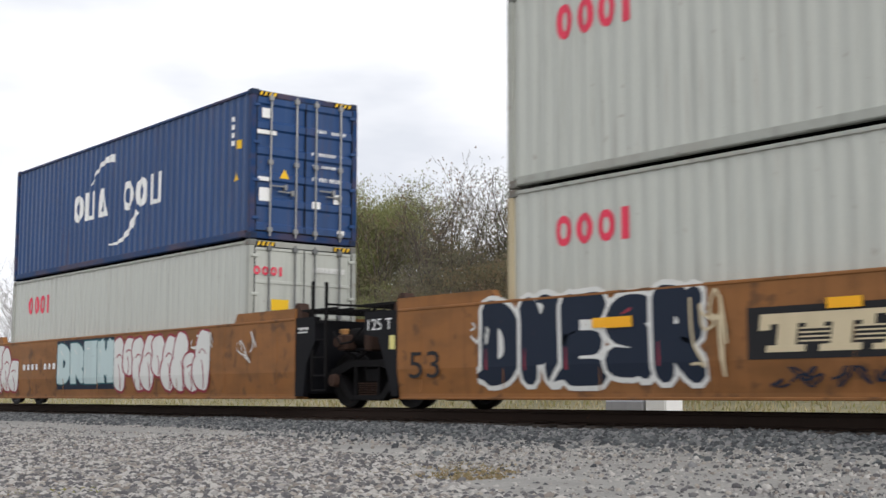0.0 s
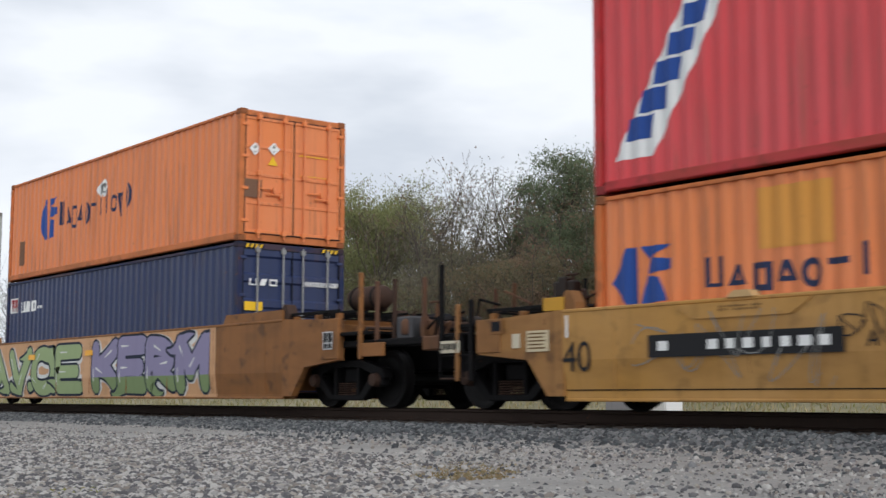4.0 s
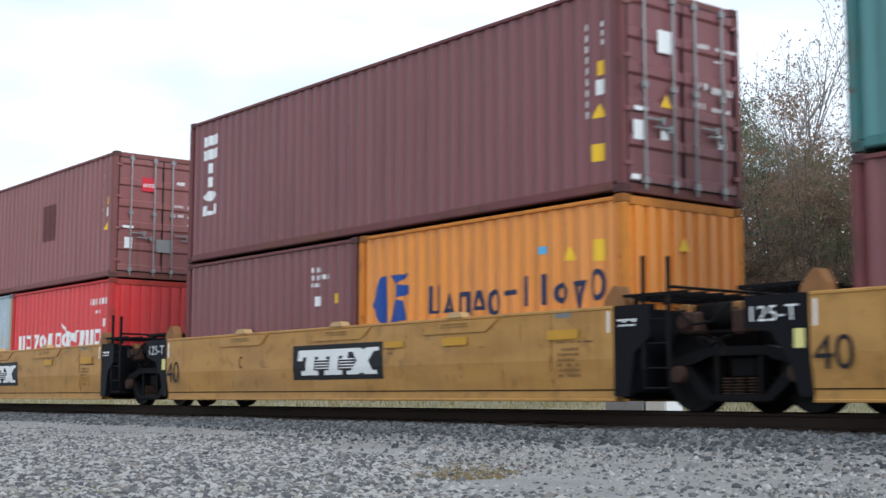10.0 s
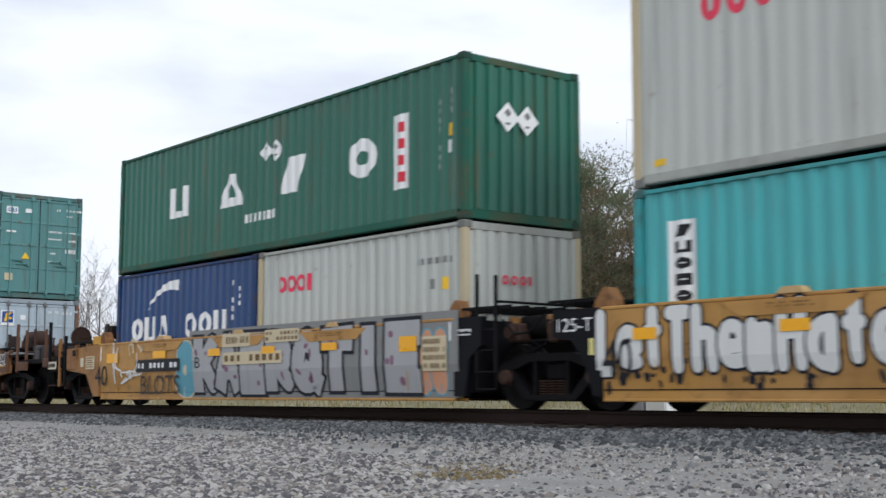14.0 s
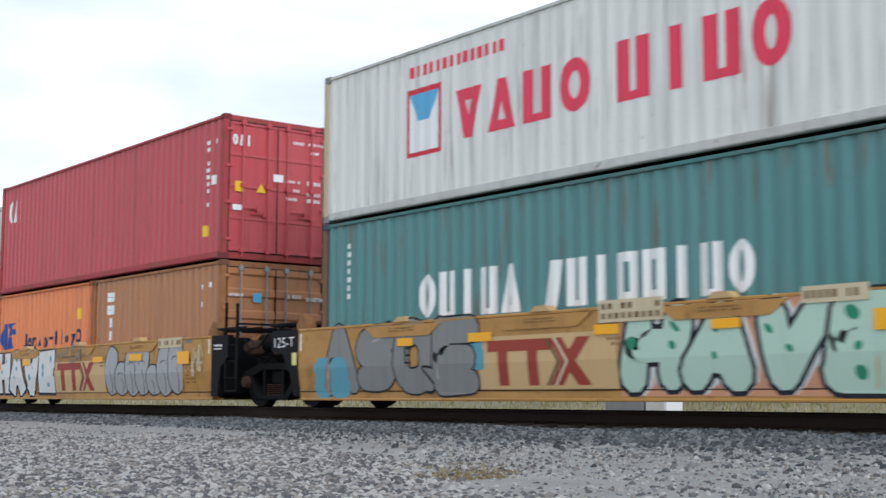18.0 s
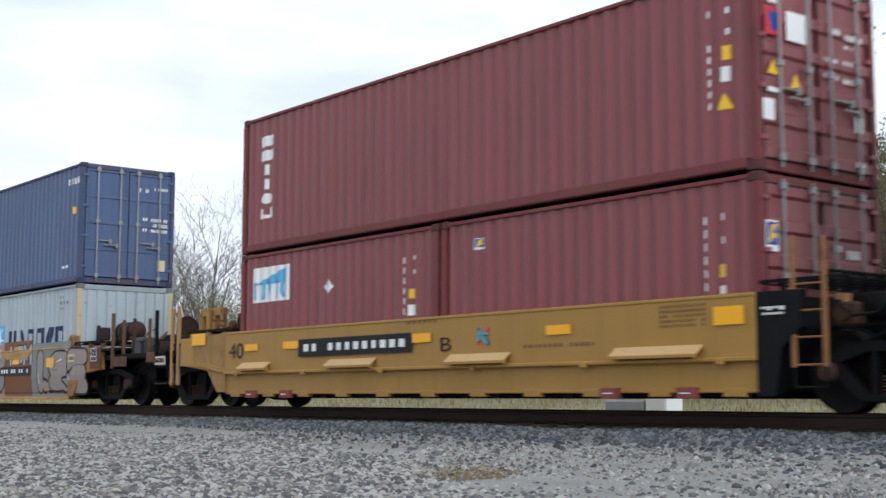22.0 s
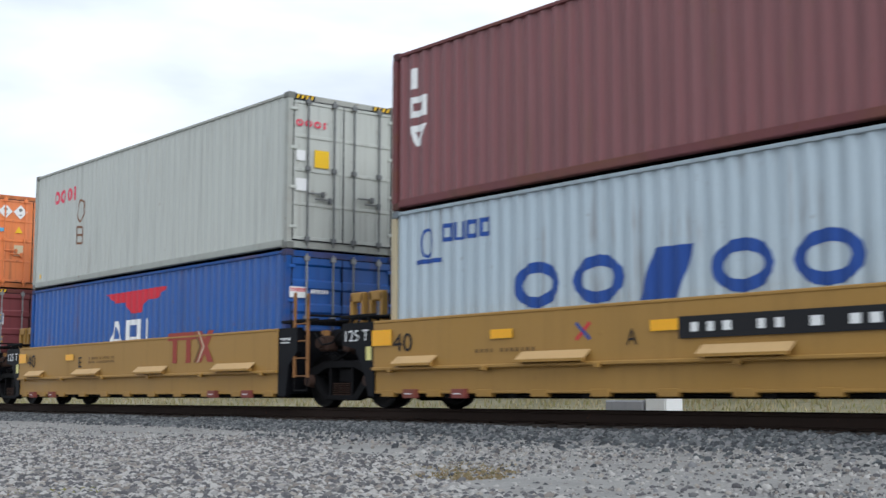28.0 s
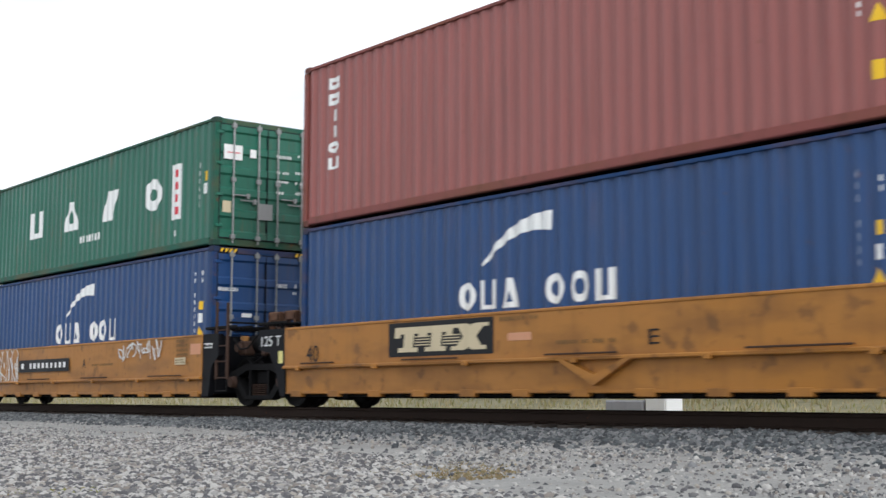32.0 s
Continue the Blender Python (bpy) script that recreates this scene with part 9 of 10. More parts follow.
# unit 11
on_end(UP[11], L40, [quad(0.23, 1.87, 0.55, 2.24)], REDMARK, "sticker")
on_end(UP[11], L40, glyph("v", 0.28, 1.92, 0.5, 2.19, 0.1), INKBLUE, "emblem", 0.012)
on_end(UP[11], L40, triangle(0.86, 1.93, 0.11), SIGNYEL, "warning_sign")
on_end(UP[11], L40, triangle(1.67, 1.94, 0.11), SIGNYEL, "warning_sign")
on_end(UP[11], L40, [quad(0.8, 2.06, 0.92, 2.16)], SKYBLUE, "sticker")
on_end(UP[11], L40, [quad(1.55, 1.11, 1.86, 1.65)], WHITE, "sticker")
# unit 12
on_car(CAR[12], "smooth", [quad(0.29, 0.19, 5.44, 1.4)], SPRAY["crimson"], "sprayed_ground", 0.003)
# unit 12
letters("40", 0.55, INK, CAR[12], -0.26, 0.45, -0.012, width=0.51)
flags(12, "smooth", (0.37, 0.88, 0.85, 1.12), (2.64, 1, 3.1, 1.13))
lettered(12, "smooth", "CSAW", 0.3, 0.19, 4.98, 1.5, 121, "white", "navy", "crimson", thick=0.33, edge=0.06, square=True, glints=0, lean=0.1, tails=1)
# unit 12
on_side(UP[12], word("on", 0.37, 2.08, 1.15, 2.63), REDMARK, "lettering")
on_side(UP[12], word("znaoo", 1.19, 2.08, 3.54, 2.63), WHITE, "lettering")
on_side(UP[12], [quad(4.9, 0.63, 5.05, 0.78)], WHITE, "sticker")
on_side(UP[12], [quad(5.07, 0.72, 5.2, 0.82)], WHITE, "sticker")
on_side(UP[12], bars(11.36, 2.36, 12, 2.61, 8, 1), WHITE, "number_mark")
on_side(UP[12], [quad(11.67, 1.69, 11.81, 1.86)], SIGNYEL, "sticker")
on_side(UP[12], bars(11.11, 0.38, 11.45, 0.49, 4, 1), WHITE, "number_mark")
tiny_end_print(UP[12], L40, ((1.48, 2.27, 1.74, 2.43), (1.87, 2.35, 2.24, 2.46), (1.58, 1.31, 1.72, 1.71), (1.8, 1.3, 2.25, 1.7),), WHITE, 84)
on_end(UP[12], L40, [quad(2, 0.38, 2.21, 0.65)], CREAM, "sticker")
on_side(DN[12], word("oai", 0.36, 1.58, 1.31, 2.07), WHITE, "lettering")
on_side(DN[12], bars(5.06, 1.32, 5.19, 2.14, 1, 5, 36), WHITE, "number_mark")
on_side(DN[12], bars(5.35, 1.69, 5.47, 2.14, 1, 3, 37), WHITE, "number_mark")
on_side(DN[12], [quad(5.27, 1.42, 5.46, 1.61)], SIGNYEL, "sticker")
on_side(DN2[12], [quad(0.45, 1.16, 1.27, 1.78)], SKYBLUE, "sticker")
on_side(DN2[12], star(0.855, 1.455, 0.38), WHITE, "emblem", 0.008)
on_side(DN2[12], word("hannzn", 1.6, 1.13, 5.19, 1.62), NAVYMARK, "lettering")
on_side(DN2[12], bars(4.94, 2.26, 5.2, 2.36, 3, 1), GREYPRINT, "number_mark")
on_side(DN2[12], bars(4.94, 2.11, 5.5, 2.24, 5, 1), GREYPRINT, "number_mark")
on_side(DN2[12], bars(4.94, 1.98, 5.2, 2.1, 3, 1), GREYPRINT, "number_mark")
on_car(CAR[12], "smooth", [quad(5.26, 0.2, 8.12, 1.53)], SPRAY["rose"], "sprayed_ground", 0.003)
lettered(12, "smooth", "AS", 5.31, 0.2, 8, 1.43, 122, "black", "taupe", "silver", thick=0.36, edge=0.045, glints=2)
on_car(CAR[12], "smooth", [quad(7.99, 0.21, 9.89, 1.58)], SPRAY["brown"], "sprayed_ground", 0.0035)
lettered(12, "smooth", "ISM", 8.18, 0.93, 9.89, 1.52, 123, "black", "silver", "salmon", thick=0.3, edge=0.03, glints=0)
on_car(CAR[12], "smooth", [quad(9.76, 0.2, 12.29, 1.49)], SPRAY["grey"], "sprayed_ground", 0.003)
lettered(12, "smooth", "ISE", 9.89, 0.2, 13.2, 1.36, 124, "black", "taupe", "white", thick=0.38, edge=0.045, glints=2, tails=1)
plate(12, "smooth", 7.79, 0.72, 9.86, 0.94, 11, INK, 5)
flags(12, "smooth", (4.49, 0.97, 4.96, 1.11), (6.64, 1, 7.09, 1.12), (8.64, 1, 9.1, 1.12), (10.89, 0.89, 11.35, 1.12), (0.11, 0.89, 0.67, 1.11), (2.4, 0.97, 2.92, 1.12))
tag_label(12, "smooth", 4.68, 0.75, 6.61, 1.04, 1, 13)
tag_label(12, "smooth", 6.88, 1.19, 7.84, 1.4, 1, 14)
tag_label(12, "smooth", 12.18, 0.99, 12.58, 1.17, 1, 15)
# unit 13
on_side(UP[13], column("nniioh", 0.61, 0.62, 1.07, 2.18), WHITE, "lettering")
on_side(UP[13], bars(11.42, 0.81, 11.46, 2.12, 1, 9, 39), WHITE, "number_mark")
on_side(UP[13], bars(11.7, 1.71, 11.77, 2.11, 1, 3, 40), WHITE, "number_mark")
on_side(UP[13], [quad(11.67, 1.42, 11.78, 1.6)], SIGNYEL, "sticker")
on_side(UP[13], [quad(11.64, 1.15, 11.76, 1.34)], WHITE, "sticker")
on_side(UP[13], triangle(11.68, 0.89, 0.12), SIGNYEL, "warning_sign")
on_side(DN[13], [quad(0.37, 1.66, 1.69, 2.31)], WHITE, "sticker")
on_side(DN[13], [[(0.45, 1.99), (1.6, 1.99), (1.6, 2.27)]], SKYBLUE, "emblem", 0.008)
on_side(DN[13], word("lnvio", 0.44, 1.71, 1.57, 2.05), SKYBLUE, "emblem", 0.008)
placard(DN[13], True, ((2.96, 1.81, 0.15),), L20)
on_side(DN[13], bars(5.08, 1.19, 5.18, 2.17, 1, 6, 39), WHITE, "number_mark")
on_side(DN[13], bars(5.36, 1.84, 5.44, 2.17, 1, 3, 40), WHITE, "number_mark")
on_side(DN[13], [quad(5.29, 1.47, 5.41, 1.62)], SIGNYEL, "sticker")
on_side(DN[13], [quad(5.27, 1.2, 5.43, 1.37)], WHITE, "sticker")
lease_badge(DN2[13], True, 0.77, 2.1, 1.02, 2.27, L20)
on_side(DN2[13], bars(5.18, 1.17, 5.24, 2.15, 1, 6, 39), WHITE, "number_mark")
on_side(DN2[13], bars(5.46, 1.74, 5.51, 2.17, 1, 3, 40), WHITE, "number_mark")
on_side(DN2[13], [quad(5.4, 1.36, 5.51, 1.52)], SIGNYEL, "sticker")
on_side(DN2[13], [quad(5.4, 1.16, 5.51, 1.26)], WHITE, "sticker")
letters("40", 0.41, INK, CAR[13], -0.09, 0.9, -0.012, width=0.54)
plate(13, "ribbed", 2.38, 0.88, 5.66, 1.18, 12, INK, 6)
letters("B", 0.3, INK, CAR[13], 6.31, 0.87, -0.012, width=0.26)
on_car(CAR[13], "ribbed", scrawl(7.21, 0.92, 7.5, 1.19, 2, 131, 0.03), SPRAY["cyan"], "scrawl", 0.025)
on_car(CAR[13], "ribbed", [stroke((7.22, 0.94), (7.48, 1.18), 0.05, 0.05)], REDMARK, "cross_mark", 0.006)
on_car(CAR[13], "ribbed", [stroke((7.22, 1.18), (7.48, 0.94), 0.05, 0.05)], INKBLUE, "cross_mark", 0.008)
flags(13, "ribbed", (0.52, 1.03, 1, 1.15), (1.87, 1.03, 2.38, 1.16), (5.63, 1.02, 6.13, 1.16), (8.69, 1.03, 9.18, 1.16), (11.62, 1.04, 12.08, 1.26), (-1.55, 1.19, -1, 1.42))
on_car(CAR[13], "ribbed", bars(8.19, 0.85, 9.63, 0.93, 14, 1, 13), BROWNPRINT, "small_print", 0.005)
on_car(CAR[13], "ribbed", bars(10.73, 1.03, 11.49, 1.33, 10, 5, 13), BROWNPRINT, "small_print", 0.005)
on_car(CAR[13], "ribbed", bars(5.49, 1.3, 6.28, 1.37, 6, 1, 13), BROWNPRINT, "small_print", 0.005)
# unit 13
on_end(UP[13], L40, [quad(0.17, 1.68, 0.51, 2.03)], REDMARK, "sticker")
on_end(UP[13], L40, glyph("v", 0.23, 1.73, 0.46, 1.97, 0.1), INKBLUE, "emblem", 0.012)
on_end(UP[13], L40, [quad(0.59, 1.66, 0.98, 2.03)], WHITE, "sticker")
on_end(UP[13], L40, [quad(0.25, 2.08, 0.41, 2.22)], WHITE, "sticker")
on_end(UP[13], L40, [quad(0.19, 0.97, 0.42, 1.03)], WHITE, "sticker")
on_end(UP[13], L40, [quad(0.1, 0.62, 0.32, 0.88)], WHITE, "sticker")
on_end(UP[13], L40, [quad(1.96, 0.68, 2.13, 0.9)], WHITE, "sticker")
on_end(UP[13], L40, [quad(1.97, 0.19, 2.15, 0.3)], WHITE, "sticker")
on_end(UP[13], L40, triangle(0.31, 1.27, 0.11), SIGNYEL, "warning_sign")
on_end(UP[13], L40, triangle(0.75, 1.15, 0.11), SIGNYEL, "warning_sign")
tiny_end_print(UP[13], L40, ((1.49, 1.87, 1.7, 2.01), (1.8, 1.83, 2.17, 1.97), (1.77, 1.73, 1.98, 1.81), (1.33, 1.5, 1.64, 1.6), (1.74, 1.51, 2.12, 1.61), (1.33, 1.29, 1.64, 1.39), (1.74, 1.26, 2.12, 1.38),), WHITE, 91)
lease_badge(DN2[13], False, 0.09, 1.64, 0.33, 2.01, L20)
tiny_end_print(DN2[13], L20, ((1.37, 1.69, 1.59, 1.83), (1.69, 1.6, 1.98, 1.79),), WHITE, 91)
# unit 14
on_side(UP[14], [quad(1.08, 0.62, 2.95, 2.42)], SKYBLUE, "sticker")
on_side(UP[14], star(2.015, 1.52, 0.72), WHITE, "emblem", 0.008)
on_side(UP[14], word("hannzn", 3.36, 1, 10.56, 2.06), NAVYMARK, "lettering")
on_side(UP[14], [quad(4.07, 0.75, 4.69, 1.64)], TANPATCH, "rust_patch", 0.008)
on_side(UP[14], [quad(5.72, 0.71, 6.94, 1.54)], TANPATCH, "rust_patch", 0.008)
on_side(UP[14], [quad(7.26, 0.77, 8.33, 1.56)], TANPATCH, "rust_patch", 0.008)
on_side(UP[14], triangle(11.49, 1.71, 0.12), SIGNYEL, "warning_sign")
on_side(UP[14], bars(11.15, 2.36, 11.65, 2.57, 4, 1), GREYPRINT, "number_mark")
on_side(UP[14], [quad(11.41, 0.59, 11.56, 0.76)], SIGNYEL, "sticker")
on_end(UP[14], L40, [quad(0.73, 1.65, 1.04, 1.96)], SKYBLUE, "sticker")
on_end(UP[14], L40, star(0.885, 1.79, 0.13), WHITE, "emblem", 0.013)
on_end(UP[14], L40, [quad(1.46, 0.19, 1.79, 0.31)], SIGNYEL, "sticker")
on_end(UP[14], L40, [quad(0.77, 0.97, 1.01, 1.08)], SIGNYEL, "sticker")
on_end(UP[14], L40, [quad(0.31, 0.19, 0.54, 0.28)], WHITE, "sticker")
hazard(UP[14], L40, 2.896)
on_side(DN[14], [blob(0.91, 1.93, 0.25, 0.22, 0.0, 20)], SKYBLUE, "sticker")
on_side(DN[14], bars(5.2, 1.13, 5.38, 2.11, 1, 6, 42), WHITE, "number_mark")
on_side(DN[14], bars(5.45, 1.7, 5.58, 2.12, 1, 3, 43), WHITE, "number_mark")
on_side(DN[14], [quad(5.43, 1.42, 5.59, 1.59)], SIGNYEL, "sticker")
on_side(DN2[14], word("ohihazhinno", 0.94, 1.1, 5.1, 1.54), WHITE, "lettering")
on_side(DN2[14], [quad(2.22, 1.1, 3.69, 1.42)], SKYDARK, "painted_patch", 0.009)
on_side(DN2[14], glyph("h", 0.5, 1.94, 0.82, 2.13, 0.07), WHITE)
on_side(DN2[14], glyph("o", 0.52, 1.41, 0.78, 1.62, 0.07), WHITE)
on_side(DN2[14], bars(4.85, 2.01, 5.81, 2.17, 8, 1), WHITE, "number_mark")
on_side(DN2[14], bars(5.03, 1.9, 5.33, 2.02, 3, 1), WHITE, "number_mark")
on_side(DN2[14], [quad(5.55, 1.58, 5.7, 1.72)], SIGNYEL, "sticker")
on_side(DN2[14], [quad(5.26, 1.59, 5.41, 1.74)], WHITE, "sticker")
on_end(DN2[14], L20, bars(0.86, 2.33, 2.06, 2.42, 12, 1), WHITE, "sticker")
on_car(CAR[14], "ribbed", bars(10.89, 0.88, 11.66, 1.23, 8, 5, 14), BROWNPRINT, "small_print", 0.005)
letters("40", 0.4, INK, CAR[14], 0.29, 0.94, -0.012, width=0.56)
letters("C", 0.28, INK, CAR[14], 3.46, 0.85, -0.012, width=0.21)
red_logo(14, "ribbed", 8.1, 0.78, 10, 1.32)
flags(14, "ribbed", (-0.08, 1.01, 0.3, 1.24), (2.8, 1.01, 3.23, 1.14), (6.34, 1, 6.77, 1.14), (9.96, 0.99, 10.46, 1.12), (11.69, 0.97, 12.23, 1.21))
on_car(CAR[14], "ribbed", bars(3.84, 0.92, 5.4, 1.04, 12, 1, 14), BROWNPRINT, "small_print", 0.005)
# unit 15
big_house_mark(UP[15], 1.96, 0.99, 3.08, 1.96)
on_side(UP[15], word("hanao-iiovo", 3.53, 1.15, 7.4, 1.69, low="01212000120"), NAVYMARK, "lettering")
placard(UP[15], True, ((5.73, 2.16, 0.2), (6.01, 1.98, 0.2),), L40)
lease_badge(DN[15], True, 0.59, 2.13, 1, 2.6, L40)
on_side(DN[15], triangle(11.11, 1.86, 0.12), SIGNYEL, "warning_sign")
on_side(DN[15], bars(11.38, 1.19, 11.41, 2.47, 1, 9, 45), WHITE, "number_mark")
on_side(DN[15], bars(11.68, 2.04, 11.73, 2.46, 1, 3, 46), WHITE, "number_mark")
on_side(DN[15], [quad(11.6, 1.66, 11.72, 1.83)], SIGNYEL, "sticker")
on_side(DN[15], [quad(11.59, 1.39, 11.71, 1.57)], WHITE, "sticker")
letters("40", 0.44, INK, CAR[15], 0.21, 0.9, -0.012, width=0.53)
letters("D", 0.26, INK, CAR[15], 3.38, 0.86, -0.012, width=0.25)
red_logo(15, "ribbed", 8.08, 0.81, 9.97, 1.38)
flags(15, "ribbed", (-0.29, 1, 0.2, 1.24), (2.7, 1.02, 3.18, 1.14), (6.31, 1.02, 6.78, 1.15), (9.94, 1.04, 10.41, 1.15), (11.69, 1.03, 12.14, 1.25))
on_car(CAR[15], "ribbed", bars(10.81, 1.02, 11.6, 1.36, 9, 6, 15), BROWNPRINT, "small_print", 0.005)
on_car(CAR[15], "ribbed", bars(4.07, 0.97, 5.4, 1.09, 12, 1, 15), BROWNPRINT, "small_print", 0.005)
hazard(DN[15], L40, 2.896)
# unit 15
placard(UP[15], False, ((0.43, 2.12, 0.2), (0.85, 2.12, 0.2),), L40)
on_end(UP[15], L40, [quad(1.42, 1.47, 1.75, 1.76)], SIGNYEL, "sticker")
on_end(UP[15], L40, [quad(1.83, 1.43, 2.21, 1.74)], SIGNYEL, "sticker")
on_end(UP[15], L40, [quad(1.42, 0.88, 1.73, 1.2)], SIGNYEL, "sticker")
on_end(UP[15], L40, [quad(1.83, 0.89, 2.21, 1.19)], SIGNYEL, "sticker")
on_end(UP[15], L40, [quad(0.28, 1.55, 0.42, 1.65)], SKYBLUE, "sticker")
on_end(UP[15], L40, [quad(0.7, 0.89, 0.96, 1.19)], CREAM, "sticker")
on_end(UP[15], L40, triangle(0.82, 1.61, 0.11), SIGNYEL, "warning_sign")
on_side(UP[15], [quad(11.04, 1.78, 11.24, 2.08)], SIGNYEL, "sticker")
lease_badge(DN[15], False, 0.15, 1.9, 0.49, 2.21, L40)
on_end(DN[15], L40, [quad(0.15, 1.39, 0.47, 1.56)], SIGNYEL, "sticker")
tiny_end_print(DN[15], L40, ((1.42, 2.13, 1.7, 2.24), (1.75, 2.09, 2.16, 2.23),), WHITE, 105)
# unit 16
on_side(UP[16], word("oool", 1.22, 2.02, 2.68, 2.35), PINK, "lettering")
on_side(UP[16], [stroke(p, q, 0.05, 0.05) for p, q in (((2.62, 1.62), (2.78, 1.98)), ((2.78, 1.98), (3.05, 1.9)), ((3.05, 1.9), (3.05, 1.6)), ((2.62, 1.62), (2.8, 1.45)), ((2.8, 1.45), (3.05, 1.6)), ((2.62, 0.95), (2.62, 1.35)), ((2.62, 1.35), (3.0, 1.3)), ((3.0, 1.3), (3.0, 0.92)), ((2.62, 0.95), (3.0, 0.92)), ((2.62, 1.15), (3.0, 1.12)))], SPRAY["brown"], "scrawl")
on_side(UP[16], [quad(0.36, 0.25, 0.51, 0.36)], SIGNYEL, "sticker")
letters("40", 0.43, INK, CAR[16], 0.34, 0.91, -0.012, width=0.5)
letters("E", 0.34, INK, CAR[16], 3.44, 0.86, -0.012, width=0.18)
flags(16, "ribbed", (-0.2, 1.02, 0.27, 1.25), (2.75, 1.03, 3.21, 1.17))
on_car(CAR[16], "ribbed", bars(4.01, 0.92, 5.4, 1.1, 16, 2, 16), BROWNPRINT, "small_print", 0.005)
# unit 16
on_side(DN[16], [[(4.43, 2.21), (7.46, 2.23), (6.96, 1.99), (4.93, 1.99)], [(5.395, 2.01), (6.495, 2.01), (6.195, 1.73), (5.695, 1.73)]], REDMARK, "emblem")
on_side(DN[16], word("anl", 4.66, 1.1, 7.05, 1.59), WHITE, "lettering")
red_logo(16, "ribbed", 7.95, 0.86, 9.88, 1.47)
# unit 16
on_end(UP[16], L40, word("oool", 0.16, 2.27, 0.9, 2.4), PINK, "sticker")
on_end(UP[16], L40, [quad(0.57, 1.53, 0.89, 1.86)], SIGNYEL, "sticker")
on_end(UP[16], L40, [quad(0.18, 1.63, 0.37, 1.82)], WHITE, "sticker")
on_end(UP[16], L40, [quad(0.17, 1.07, 0.41, 1.3)], WHITE, "sticker")
tiny_end_print(DN[16], L40, ((0.52, 1.77, 0.91, 1.9),), WHITE, 112)
on_end(DN[16], L40, [quad(0.07, 1.71, 0.44, 1.91)], WHITE, "sticker")
on_end(DN[16], L40, [quad(0.09, 1.82, 0.41, 1.89)], REDMARK, "sticker")
hazard(UP[16], L40, 2.896)
# unit 17
on_side(UP[17], column("lnv", 0.43, 0.98, 0.87, 2.26), WHITE, "lettering")
on_side(UP[17], triangle(11.24, 1.44, 0.12), SIGNYEL, "warning_sign")
on_side(UP[17], bars(11.51, 0.88, 11.56, 2.12, 1, 8, 51), WHITE, "number_mark")
on_side(UP[17], bars(11.79, 0.87, 11.84, 1.35, 1, 3, 52), WHITE, "number_mark")
on_side(UP[17], [quad(11.76, 1.55, 11.88, 1.75)], SIGNYEL, "sticker")
on_side(UP[17], [quad(11.75, 1.85, 11.88, 2.06)], WHITE, "sticker")
on_side(DN[17], word("oozoo", 2.95, 1.16, 8.73, 1.82), INKBLUE, "lettering")
on_side(DN[17], word("nhnn", 1.28, 2.29, 2.42, 2.57), INKBLUE, "lettering")
on_side(DN[17], ring(0.9, 2.31, 0.15, 0.24, 0.05) + [quad(0.61, 1.99, 1.24, 2.06)], INKBLUE, "emblem")
on_side(DN[17], triangle(11.13, 1.83, 0.12), SIGNYEL, "warning_sign")
on_side(DN[17], bars(11.42, 1.22, 11.47, 2.56, 1, 9, 51), WHITE, "number_mark")
on_side(DN[17], bars(11.73, 2.05, 11.77, 2.49, 1, 3, 52), WHITE, "number_mark")
on_side(DN[17], [quad(11.66, 1.68, 11.76, 1.84)], SIGNYEL, "sticker")
lease_badge(DN[17], False, 0.26, 1.97, 0.51, 2.22, L40)
on_end(DN[17], L40, [quad(0.11, 1.34, 0.47, 1.56)], SIGNYEL, "sticker")
hazard(DN[17], L40, 2.896)
letters("40", 0.4, INK, CAR[17], 0.29, 0.9, -0.012, width=0.5)
letters("A", 0.3, INK, CAR[17], 5.34, 0.85, -0.012, width=0.19)
plate(17, "ribbed", 6.23, 0.9, 9.49, 1.17, 12, INK, 7)
on_car(CAR[17], "ribbed", [stroke((4.42, 0.95), (4.68, 1.17), 0.05, 0.05)], REDMARK, "cross_mark", 0.006)
on_car(CAR[17], "ribbed", [stroke((4.42, 1.17), (4.68, 0.95), 0.05, 0.05)], INKBLUE, "cross_mark", 0.008)
flags(17, "ribbed", (-0.25, 1, 0.28, 1.25), (2.68, 1.02, 3.16, 1.15), (5.76, 1.01, 6.26, 1.15), (9.49, 1.03, 9.97, 1.16), (11.38, 1.04, 11.84, 1.16), (12.9, 1.22, 13.36, 1.43))
on_car(CAR[17], "ribbed", bars(2.3, 0.81, 3.62, 0.9, 12, 1, 17), BROWNPRINT, "small_print", 0.005)
on_car(CAR[17], "ribbed", bars(9.83, 1.26, 11.45, 1.39, 16, 1, 17), BROWNPRINT, "small_print", 0.005)
# unit 17
on_end(UP[17], L40, word("znv", 0.24, 1.79, 0.83, 1.99), WHITE, "sticker")
on_end(UP[17], L40, [quad(0.25, 0.63, 0.47, 0.92)], WHITE, "sticker")
on_end(UP[17], L40, [quad(0.69, 1.29, 0.86, 1.38)], SKYBLUE, "sticker")
on_end(UP[17], L40, [quad(1.96, 0.96, 2.15, 1.03)], SIGNYEL, "sticker")
tiny_end_print(UP[17], L40, ((1.59, 1.95, 1.82, 2.05), (1.91, 1.95, 2.35, 2.03), (1.91, 1.81, 2.12, 1.88), (1.47, 1.59, 1.78, 1.67), (1.87, 1.55, 2.22, 1.65), (1.47, 1.43, 1.78, 1.5), (1.87, 1.36, 2.22, 1.44), (1.47, 1.24, 1.78, 1.33),), WHITE, 119)
# unit 18
piece(18, "low_ledge", "bubble", 0.51, 0.54, 2.46, 1.4, 5, 183, "white", "bare_orange", "white", edge=0.03)
